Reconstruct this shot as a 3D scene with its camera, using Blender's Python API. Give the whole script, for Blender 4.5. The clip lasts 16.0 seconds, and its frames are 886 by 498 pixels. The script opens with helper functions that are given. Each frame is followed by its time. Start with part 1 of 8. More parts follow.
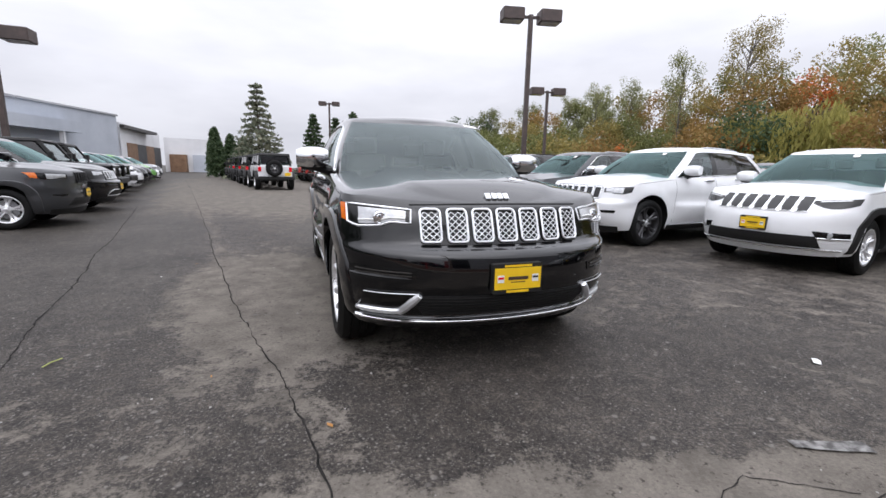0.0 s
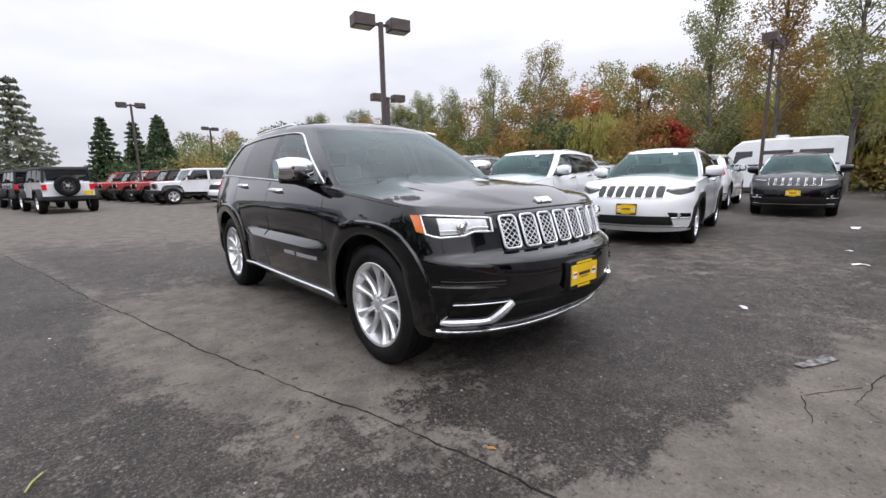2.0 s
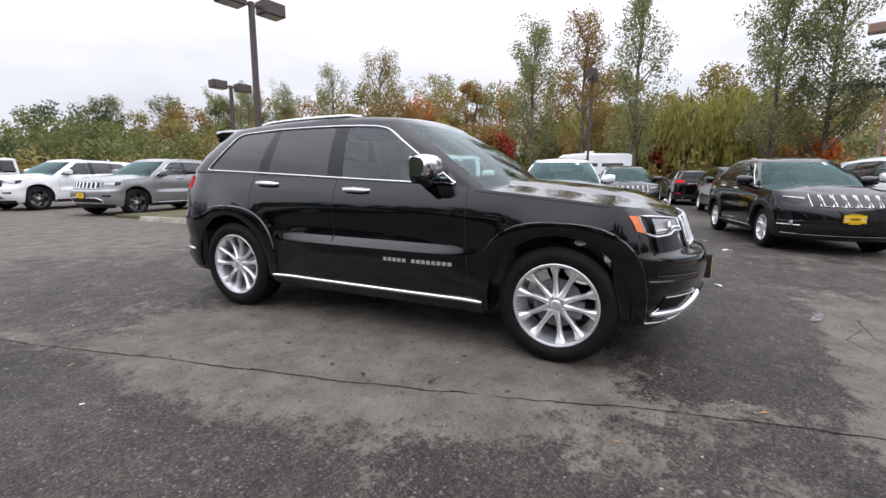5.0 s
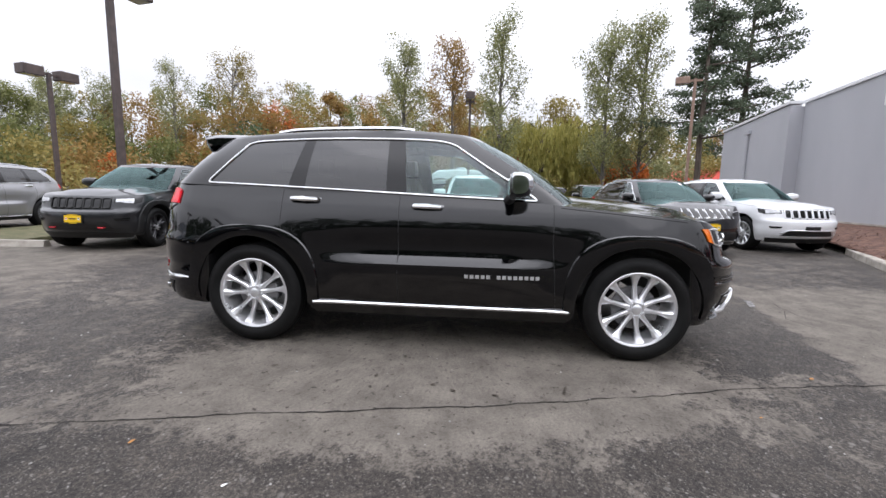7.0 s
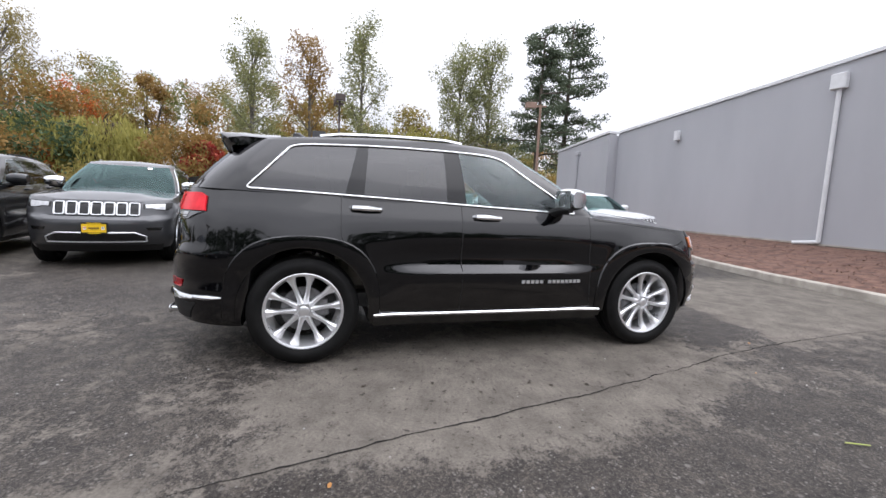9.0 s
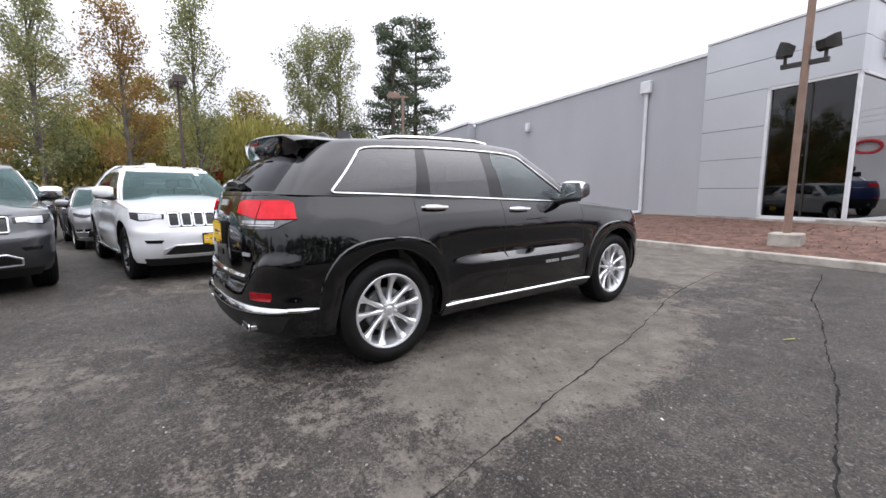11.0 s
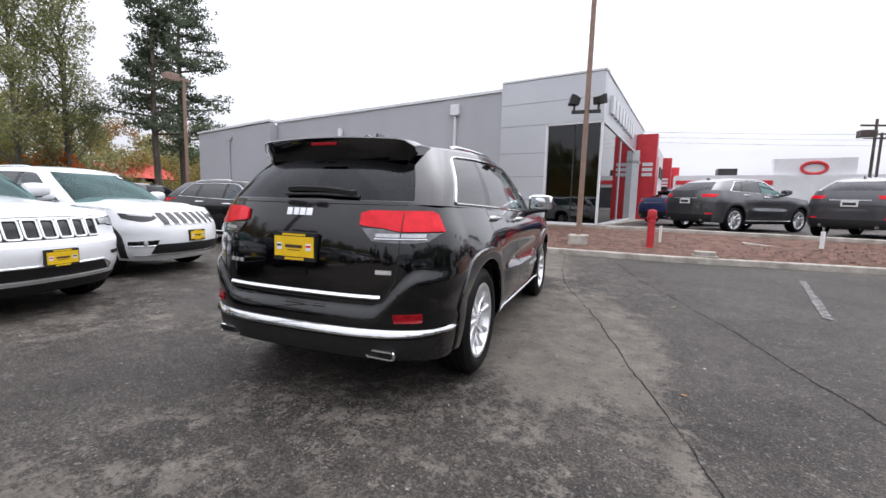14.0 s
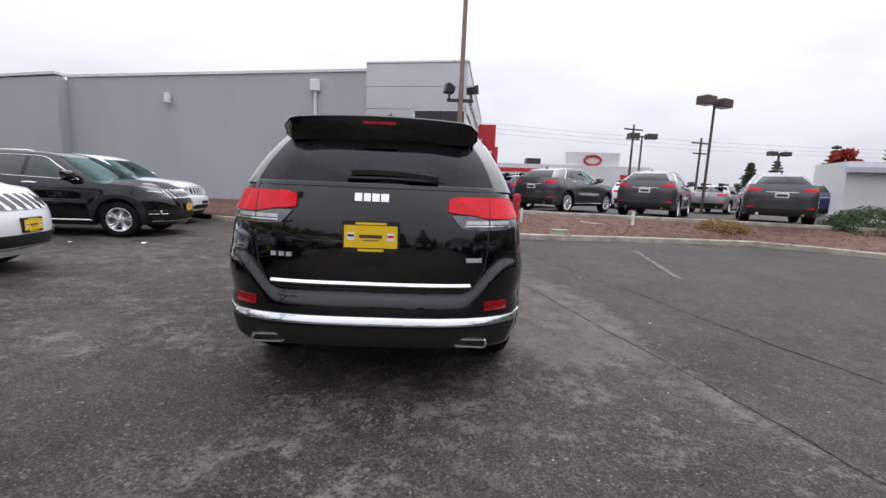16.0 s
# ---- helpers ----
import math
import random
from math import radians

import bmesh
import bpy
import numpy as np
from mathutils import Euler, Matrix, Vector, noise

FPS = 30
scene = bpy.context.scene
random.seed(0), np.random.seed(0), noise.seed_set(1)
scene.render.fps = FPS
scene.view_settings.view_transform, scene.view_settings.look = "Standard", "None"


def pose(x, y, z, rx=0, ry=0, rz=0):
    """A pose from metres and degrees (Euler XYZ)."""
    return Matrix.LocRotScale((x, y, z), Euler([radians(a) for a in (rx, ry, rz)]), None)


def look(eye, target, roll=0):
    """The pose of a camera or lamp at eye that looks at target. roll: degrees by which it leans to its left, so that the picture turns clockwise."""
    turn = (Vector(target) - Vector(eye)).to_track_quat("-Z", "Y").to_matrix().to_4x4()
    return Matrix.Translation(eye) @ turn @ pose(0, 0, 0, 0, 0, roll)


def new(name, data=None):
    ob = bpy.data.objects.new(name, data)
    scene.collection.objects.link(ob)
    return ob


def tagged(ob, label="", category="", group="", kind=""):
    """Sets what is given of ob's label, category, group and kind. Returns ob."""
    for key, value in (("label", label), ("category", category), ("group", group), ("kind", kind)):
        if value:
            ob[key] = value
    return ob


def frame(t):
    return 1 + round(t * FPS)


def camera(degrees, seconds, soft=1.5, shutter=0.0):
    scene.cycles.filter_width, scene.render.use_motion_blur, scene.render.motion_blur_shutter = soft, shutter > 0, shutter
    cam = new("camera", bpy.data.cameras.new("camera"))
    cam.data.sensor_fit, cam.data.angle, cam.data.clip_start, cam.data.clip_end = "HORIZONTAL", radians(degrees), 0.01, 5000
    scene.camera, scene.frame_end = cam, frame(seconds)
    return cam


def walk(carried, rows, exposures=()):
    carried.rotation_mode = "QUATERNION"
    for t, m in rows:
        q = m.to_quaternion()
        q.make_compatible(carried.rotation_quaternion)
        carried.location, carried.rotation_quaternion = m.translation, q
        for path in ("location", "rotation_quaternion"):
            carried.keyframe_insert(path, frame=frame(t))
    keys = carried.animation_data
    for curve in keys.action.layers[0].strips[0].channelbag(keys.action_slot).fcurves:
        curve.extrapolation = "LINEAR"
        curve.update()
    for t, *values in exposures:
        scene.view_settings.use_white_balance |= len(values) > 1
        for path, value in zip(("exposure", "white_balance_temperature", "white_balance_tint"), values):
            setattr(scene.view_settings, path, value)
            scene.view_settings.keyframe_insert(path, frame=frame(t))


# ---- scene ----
cam = camera(92.0, 16.0)
PATH = [
    (0, (-1.121, -4.458, 1.189), (-0.469, -2.603, 0.826), 1.3),
    (0.5, (-1.411, -4.338, 1.188), (-0.607, -2.541, 0.834), 1.2),
    (1, (-1.693, -4.15, 1.214), (-0.699, -2.442, 0.901), 1.0),
    (1.5, (-2.04, -3.988, 1.222), (-0.861, -2.403, 0.909), 0.4),
    (2, (-2.293, -3.733, 1.205), (-0.982, -2.261, 0.865), -1.1),
    (2.5, (-2.565, -3.462, 1.193), (-1.137, -2.105, 0.847), -0.8),
    (3, (-2.855, -3.19, 1.195), (-1.336, -1.94, 0.834), -0.4),
    (3.5, (-3.039, -2.844, 1.183), (-1.455, -1.676, 0.83), 0.1),
    (4, (-3.274, -2.534, 1.171), (-1.602, -1.492, 0.828), 0.1),
    (4.2, (-3.365, -2.418, 1.178), (-1.663, -1.421, 0.845), 0.2),
    (6.3, (-3.854, -0.902, 1.224), (-1.92, -0.487, 0.924), 0.4),
    (6.5, (-3.927, -0.725, 1.211), (-1.972, -0.401, 0.937), 0.3),
    (7, (-3.994, -0.333, 1.213), (-2.02, -0.145, 0.948), 1.2),
    (7.5, (-3.992, 0.096, 1.222), (-2.011, 0.122, 0.951), 1.2),
    (8, (-4.064, 0.528, 1.224), (-2.09, 0.354, 0.952), 0.7),
    (8.2, (-4.057, 0.687, 1.217), (-2.086, 0.448, 0.968), 1.5),
    (10.3, (-3.776, 2.483, 1.237), (-2.06, 1.493, 0.967), 1.0),
    (10.5, (-3.731, 2.65, 1.248), (-2.036, 1.621, 0.986), 0.9),
    (11, (-3.514, 2.998, 1.251), (-1.937, 1.796, 0.989), -0.1),
    (11.5, (-3.3, 3.36, 1.261), (-1.833, 2.019, 1.039), -0.5),
    (12, (-3.045, 3.654, 1.268), (-1.708, 2.184, 1.037), 0.8),
    (12.5, (-2.716, 3.887, 1.281), (-1.512, 2.31, 1.032), 1.3),
    (13, (-2.423, 4.173, 1.289), (-1.356, 2.501, 1.035), 0.7),
    (13.5, (-2.063, 4.31, 1.284), (-1.177, 2.537, 1.018), -0.8),
    (14, (-1.709, 4.47, 1.273), (-0.991, 2.617, 1.045), 1.5),
    (14.5, (-1.358, 4.591, 1.274), (-0.801, 2.685, 1.036), 1.3),
    (15, (-0.981, 4.614, 1.274), (-0.573, 2.674, 1.003), 1.1),
    (15.5, (-0.628, 4.721, 1.269), (-0.489, 2.742, 1.018), 2.6),
    (16, (-0.267, 4.731, 1.253), (-0.33, 2.752, 0.969), 2.4),
]
walk(cam, [(t, look(eye, target, roll)) for t, eye, target, roll in PATH], exposures=((0, -0.05, 6270, 15), (4, -0.07, 6270, 15), (6.5, 0.2, 6270, 15), (13, 0.2, 6270, 15), (14.5, 0.0, 6270, 15), (16, -0.16, 6270, 15)))

# ---- world and light: a bright overcast sky ----
world = bpy.data.worlds.new("overcast_sky")
scene.world = world
world.use_nodes = True
wn, wl = world.node_tree.nodes, world.node_tree.links
wn.clear()
w_out = wn.new("ShaderNodeOutputWorld")
w_bg = wn.new("ShaderNodeBackground")
w_sky = wn.new("ShaderNodeTexSky")
w_sky.sky_type = "NISHITA"
w_sky.sun_disc = False
w_sky.sun_elevation, w_sky.sun_rotation = radians(50), radians(200)
w_sky.dust_density = 6.0
w_hsv = wn.new("ShaderNodeHueSaturation")
w_hsv.inputs["Saturation"].default_value = 0.06
w_hsv.inputs["Value"].default_value = 0.085
w_co = wn.new("ShaderNodeTexCoord")
w_map = wn.new("ShaderNodeMapping")
w_map.inputs["Scale"].default_value = (1.2, 1.2, 4.0)
w_noise = wn.new("ShaderNodeTexNoise")
w_noise.inputs["Scale"].default_value = 2.2
w_noise.inputs["Detail"].default_value = 5.0
w_ramp = wn.new("ShaderNodeValToRGB")
w_ramp.color_ramp.elements[0].position, w_ramp.color_ramp.elements[0].color = 0.34, (0.79, 0.81, 0.85, 1)
w_ramp.color_ramp.elements[1].position, w_ramp.color_ramp.elements[1].color = 0.60, (0.95, 0.97, 1.0, 1)
w_mix = wn.new("ShaderNodeMix")
w_mix.data_type = "RGBA"
w_mix.inputs["Factor"].default_value = 0.85
wl.new(w_co.outputs["Generated"], w_map.inputs["Vector"])
wl.new(w_map.outputs["Vector"], w_noise.inputs["Vector"])
wl.new(w_noise.outputs["Fac"], w_ramp.inputs["Fac"])
wl.new(w_sky.outputs["Color"], w_hsv.inputs["Color"])
wl.new(w_hsv.outputs["Color"], w_mix.inputs["A"])
wl.new(w_ramp.outputs["Color"], w_mix.inputs["B"])
# an overcast sky is brighter overhead than at the horizon
w_sep = wn.new("ShaderNodeSeparateXYZ")
w_pow = wn.new("ShaderNodeMath")
w_pow.operation, w_pow.use_clamp = "POWER", True
w_pow.inputs[1].default_value = 1.4
w_lift = wn.new("ShaderNodeMapRange")
w_lift.inputs["To Min"].default_value, w_lift.inputs["To Max"].default_value = 0.98, 3.1
wl.new(w_co.outputs["Generated"], w_sep.inputs["Vector"])
wl.new(w_sep.outputs["Z"], w_pow.inputs[0])
wl.new(w_pow.outputs[0], w_lift.inputs["Value"])
wl.new(w_mix.outputs["Result"], w_bg.inputs["Color"])
wl.new(w_lift.outputs["Result"], w_bg.inputs["Strength"])
wl.new(w_bg.outputs["Background"], w_out.inputs["Surface"])

sun_data = bpy.data.lights.new("sun", "SUN")
sun_data.energy, sun_data.angle, sun_data.color = 0.55, radians(80), (1.0, 0.98, 0.96)
sun = new("sun", sun_data)
sun.matrix_world = look((0, 0, 30), (6, 10, 0))

# ---- materials ----
def node_material(name):
    m = bpy.data.materials.new(name)
    m.use_nodes = True
    return m, m.node_tree.nodes, m.node_tree.links, m.node_tree.nodes["Principled BSDF"]


def ramp_node(nodes, stops):
    r = nodes.new("ShaderNodeValToRGB")
    el = r.color_ramp.elements
    while len(el) < len(stops):
        el.new(0.5)
    for e, (p, c) in zip(el, stops):
        e.position, e.color = p, (c[0], c[1], c[2], 1)
    return r


def tex(nodes, links, kind, scale, detail=4.0, rough=0.6, stretch=None):
    co = nodes.new("ShaderNodeTexCoord")
    t = nodes.new(kind)
    t.inputs["Scale"].default_value = scale
    if "Detail" in t.inputs:
        t.inputs["Detail"].default_value = detail
        t.inputs["Roughness"].default_value = rough
    if stretch:
        mp = nodes.new("ShaderNodeMapping")
        mp.inputs["Scale"].default_value = stretch
        links.new(co.outputs["Object"], mp.inputs["Vector"])
        links.new(mp.outputs["Vector"], t.inputs["Vector"])
    else:
        links.new(co.outputs["Object"], t.inputs["Vector"])
    return t


def surface(name, c1, c2, rough=0.6, scale=4.0, metal=0.0, bump=0.0, bump_scale=60.0, coat=0.0, stretch=None, rough2=None, lo=0.35, hi=0.65, spec=0.5):
    """A two-tone surface: broad variation between c1 and c2, and fine grain as relief."""
    m, n, l, p = node_material(name)
    t = tex(n, l, "ShaderNodeTexNoise", scale, stretch=stretch)
    r = ramp_node(n, [(lo, c1), (hi, c2)])
    l.new(t.outputs["Fac"], r.inputs["Fac"])
    l.new(r.outputs["Color"], p.inputs["Base Color"])
    p.inputs["Metallic"].default_value = metal
    p.inputs["Roughness"].default_value = rough
    p.inputs["Specular IOR Level"].default_value = spec
    p.inputs["Coat Weight"].default_value = coat
    p.inputs["Coat Roughness"].default_value = 0.03
    if rough2 is not None:
        mr = n.new("ShaderNodeMapRange")
        mr.inputs["To Min"].default_value, mr.inputs["To Max"].default_value = rough, rough2
        l.new(t.outputs["Fac"], mr.inputs["Value"])
        l.new(mr.outputs["Result"], p.inputs["Roughness"])
    if bump:
        t2 = tex(n, l, "ShaderNodeTexNoise", bump_scale, 3.0)
        b = n.new("ShaderNodeBump")
        b.inputs["Strength"].default_value = bump
        b.inputs["Distance"].default_value = 0.01
        l.new(t2.outputs["Fac"], b.inputs["Height"])
        l.new(b.outputs["Normal"], p.inputs["Normal"])
    return m


def paint(name, c, metal=0.0, rough=0.35, flake=0.0):
    d = tuple(v * 0.9 for v in c)
    m = surface(name, d, c, rough=rough, scale=1.3, metal=metal, coat=1.0, spec=0.5 if sum(c) > 0.1 else 0.2)
    return m


def glass(name, tint, gloss_tint=(1, 1, 1), ior=1.8):
    """Tinted pane: part of the light goes straight through, the rest is mirrored at grazing angles."""
    m, n, l, p = node_material(name)
    n.remove(p)
    out = n["Material Output"]
    tr = n.new("ShaderNodeBsdfTransparent")
    tr.inputs["Color"].default_value = (*tint, 1)
    gl = n.new("ShaderNodeBsdfGlossy")
    gl.inputs["Roughness"].default_value = 0.02
    gl.inputs["Color"].default_value = (*gloss_tint, 1)
    fr = n.new("ShaderNodeFresnel")
    fr.inputs["IOR"].default_value = ior
    mx = n.new("ShaderNodeMixShader")
    l.new(fr.outputs["Fac"], mx.inputs["Fac"])
    l.new(tr.outputs["BSDF"], mx.inputs[1])
    l.new(gl.outputs["BSDF"], mx.inputs[2])
    l.new(mx.outputs["Shader"], out.inputs["Surface"])
    return m


M_BLACK = paint("black_metallic_paint", (0.0010, 0.0011, 0.0016), rough=0.12)
M_WHITE = paint("white_paint", (0.84, 0.85, 0.86), rough=0.4)
M_GREY = paint("dark_grey_metallic_paint", (0.05, 0.052, 0.056), metal=0.5, rough=0.35)
M_CHARCOAL = paint("charcoal_metallic_paint", (0.018, 0.019, 0.021), metal=0.4, rough=0.3)
M_MIDGREY = paint("mid_grey_metallic_paint", (0.075, 0.075, 0.082), metal=0.5, rough=0.32)
M_SILVER = paint("silver_metallic_paint", (0.30, 0.30, 0.31), metal=0.5, rough=0.35)
M_RED = paint("red_paint", (0.42, 0.03, 0.02), rough=0.4)
M_BLUE = paint("blue_paint", (0.015, 0.03, 0.12), rough=0.35)
M_GREEN = paint("green_paint", (0.16, 0.42, 0.08), rough=0.4)
M_DKBLACK = paint("solid_black_paint", (0.003, 0.003, 0.004), rough=0.15)
M_TRIM = surface("black_plastic", (0.005, 0.005, 0.005), (0.010, 0.010, 0.010), rough=0.55, scale=30, bump=0.05, bump_scale=400)
M_GLOSSBLACK = surface("gloss_black", (0.003, 0.003, 0.003), (0.005, 0.005, 0.005), rough=0.12, scale=5)
M_CHROME = surface("chrome", (0.72, 0.73, 0.74), (0.78, 0.79, 0.8), rough=0.08, scale=8, metal=1.0)
M_SATIN = surface("satin_silver", (0.80, 0.81, 0.83), (0.88, 0.89, 0.90), rough=0.38, scale=12, metal=0.85)
M_RIM = surface("polished_alloy", (0.80, 0.81, 0.82), (0.88, 0.88, 0.89), rough=0.24, scale=6, metal=0.8, rough2=0.34)
M_DARKRIM = surface("dark_alloy", (0.05, 0.05, 0.052), (0.09, 0.09, 0.095), rough=0.3, scale=6, metal=0.7)
M_STEEL = surface("brake_steel", (0.16, 0.16, 0.165), (0.28, 0.28, 0.285), rough=0.4, scale=20, metal=0.7)
M_TYRE = surface("tyre_rubber", (0.004, 0.004, 0.004), (0.008, 0.008, 0.0078), rough=0.6, scale=9, bump=0.2, bump_scale=120, spec=0.2)
M_GLASS = glass("clear_green_glass", (0.70, 0.85, 0.83), gloss_tint=(0.92, 1.0, 1.0), ior=1.75)
M_PRIVACY = glass("privacy_glass", (0.05, 0.052, 0.055))
M_BACKGLASS = glass("dark_back_glass", (0.05, 0.052, 0.055), gloss_tint=(0.62, 0.63, 0.66), ior=1.40)
M_SHIELD = glass("green_windscreen", (0.26, 0.40, 0.39), gloss_tint=(0.70, 1.0, 0.98), ior=1.42)
M_NEARSHIELD = glass("green_windscreen_near", (0.46, 0.55, 0.55), gloss_tint=(0.88, 1.0, 1.0), ior=1.62)
M_REDLENS = surface("red_lens", (0.62, 0.006, 0.016), (0.80, 0.012, 0.026), rough=0.22, scale=14, coat=0.35, spec=0.15)
M_DARKRED = surface("dark_red_reflector", (0.22, 0.004, 0.008), (0.32, 0.008, 0.012), rough=0.25, scale=40, coat=0.3, spec=0.15)
M_SMOKE = surface("smoked_lens", (0.09, 0.09, 0.095), (0.15, 0.15, 0.155), rough=0.12, scale=25, coat=1.0, metal=0.3)
M_AMBER = surface("amber_lens", (0.66, 0.13, 0.008), (0.80, 0.19, 0.012), rough=0.15, scale=20, coat=1.0)
M_CLEARLENS = surface("clear_lens", (0.40, 0.41, 0.42), (0.58, 0.59, 0.60), rough=0.12, scale=30, coat=1.0, metal=0.4)
M_YELLOW = surface("yellow_plate", (0.80, 0.50, 0.008), (0.86, 0.56, 0.012), rough=0.45, scale=12)
M_PLATETEXT = surface("dark_plate_print", (0.05, 0.03, 0.02), (0.07, 0.04, 0.03), rough=0.5, scale=30)
M_PAPER = surface("white_paper", (0.72, 0.72, 0.70), (0.8, 0.8, 0.79), rough=0.7, scale=20)
M_INTERIOR = surface("dark_cloth", (0.02, 0.02, 0.021), (0.04, 0.039, 0.037), rough=0.9, scale=20, bump=0.2, bump_scale=300)
M_LEATHER = surface("light_leather", (0.16, 0.14, 0.12), (0.22, 0.2, 0.17), rough=0.5, scale=8, bump=0.15, bump_scale=200)
M_CONCRETE = surface("kerb_concrete", (0.27, 0.245, 0.21), (0.47, 0.435, 0.38), rough=0.9, scale=3.0, bump=0.4, bump_scale=40)
M_MULCH = surface("red_bark_mulch", (0.085, 0.046, 0.034), (0.185, 0.102, 0.074), rough=0.95, scale=5.0, bump=0.5, bump_scale=45)
M_GREYWALL = surface("grey_stucco", (0.385, 0.39, 0.412), (0.43, 0.435, 0.457), rough=0.85, scale=0.35, bump=0.15, bump_scale=90, stretch=(1, 1, 0.35))
M_PANEL = surface("light_grey_metal_panel", (0.51, 0.525, 0.55), (0.55, 0.565, 0.59), rough=0.35, scale=0.6, metal=0.3)
M_JOINT = surface("panel_joint", (0.06, 0.06, 0.065), (0.08, 0.08, 0.085), rough=0.7, scale=10)
M_WHITEMETAL = surface("white_painted_metal", (0.66, 0.67, 0.68), (0.75, 0.76, 0.77), rough=0.4, scale=5)
M_DARKGLASS = glass("showroom_glass", (0.10, 0.11, 0.115), ior=1.6)
M_SKYGLASS = glass("reflective_showroom_glass", (0.10, 0.11, 0.115), ior=3.4)
M_REDPANEL = surface("red_sign_panel", (0.5, 0.02, 0.03), (0.58, 0.03, 0.04), rough=0.35, scale=3)
M_HYDRANT = surface("red_enamel", (0.42, 0.02, 0.03), (0.52, 0.03, 0.04), rough=0.45, scale=9, bump=0.1)
M_BROWNPOLE = surface("brown_painted_steel", (0.055, 0.040, 0.036), (0.085, 0.060, 0.053), rough=0.55, scale=6)
M_TANPOLE = surface("tan_painted_steel", (0.24, 0.155, 0.115), (0.30, 0.2, 0.15), rough=0.6, scale=4)
M_DARKMETAL = surface("dark_bronze_metal", (0.03, 0.028, 0.026), (0.055, 0.05, 0.046), rough=0.45, scale=6, metal=0.4)
M_BARK = surface("bark", (0.055, 0.042, 0.032), (0.13, 0.105, 0.085), rough=0.95, scale=5, bump=0.6, bump_scale=20, stretch=(1, 1, 0.2))
M_PALEBARK = surface("pale_bark", (0.10, 0.09, 0.078), (0.19, 0.175, 0.155), rough=0.95, scale=4, bump=0.5, bump_scale=20, stretch=(1, 1, 0.3))
M_FARWALL = surface("pale_blue_grey_wall", (0.42, 0.45, 0.50), (0.5, 0.53, 0.58), rough=0.8, scale=0.4)
M_FARWHITE = surface("white_wall", (0.62, 0.62, 0.63), (0.72, 0.72, 0.73), rough=0.8, scale=0.4)
M_FARDARK = surface("dark_opening", (0.03, 0.03, 0.032), (0.05, 0.05, 0.052), rough=0.6, scale=1)
M_WOODBROWN = surface("brown_door", (0.16, 0.09, 0.05), (0.24, 0.14, 0.08), rough=0.7, scale=2)
M_LINE = surface("worn_white_line", (0.06, 0.057, 0.054), (0.24, 0.235, 0.225), rough=0.85, scale=18, lo=0.42, hi=0.64)
M_REDROOF = surface("red_roof", (0.45, 0.05, 0.035), (0.6, 0.08, 0.05), rough=0.7, scale=2)


def leaf_material(name, a, b, c):
    """Leaves: three tones, one for each clump of the crown, with light coming through."""
    m, n, l, p = node_material(name)
    g = n.new("ShaderNodeNewGeometry")
    r = ramp_node(n, [(0.0, a), (0.5, b), (1.0, c)])
    l.new(g.outputs["Random Per Island"], r.inputs["Fac"])
    l.new(r.outputs["Color"], p.inputs["Base Color"])
    p.inputs["Roughness"].default_value = 0.6
    p.inputs["Specular IOR Level"].default_value = 0.25
    tl = n.new("ShaderNodeBsdfTranslucent")
    l.new(r.outputs["Color"], tl.inputs["Color"])
    mx = n.new("ShaderNodeMixShader")
    mx.inputs["Fac"].default_value = 0.35
    l.new(p.outputs["BSDF"], mx.inputs[1])
    l.new(tl.outputs["BSDF"], mx.inputs[2])
    l.new(mx.outputs["Shader"], n["Material Output"].inputs["Surface"])
    return m


L_COTTON = leaf_material("cottonwood_leaf", (0.18, 0.20, 0.09), (0.26, 0.275, 0.125), (0.35, 0.34, 0.17))
L_GREEN = leaf_material("green_leaf", (0.115, 0.13, 0.045), (0.165, 0.18, 0.062), (0.225, 0.23, 0.085))
L_OLIVE = leaf_material("olive_leaf", (0.205, 0.17, 0.056), (0.275, 0.225, 0.072), (0.35, 0.28, 0.092))
L_RUST = leaf_material("rust_leaf", (0.24, 0.15, 0.05), (0.30, 0.19, 0.064), (0.37, 0.235, 0.08))
L_RED = leaf_material("red_leaf", (0.26, 0.03, 0.03), (0.38, 0.055, 0.04), (0.46, 0.11, 0.05))
L_ORANGE = leaf_material("orange_leaf", (0.375, 0.088, 0.025), (0.562, 0.150, 0.037), (0.620, 0.250, 0.062))
L_WILLOW = leaf_material("willow_leaf", (0.265, 0.25, 0.068), (0.34, 0.315, 0.09), (0.42, 0.38, 0.115))
L_PINE = leaf_material("pine_needle", (0.065, 0.09, 0.058), (0.105, 0.135, 0.085), (0.16, 0.185, 0.12))
L_FIR = leaf_material("fir_needle", (0.13, 0.15, 0.11), (0.20, 0.22, 0.155), (0.30, 0.29, 0.20))
L_ARBOR = leaf_material("arborvitae_scale", (0.05, 0.085, 0.042), (0.08, 0.12, 0.058), (0.12, 0.165, 0.078))

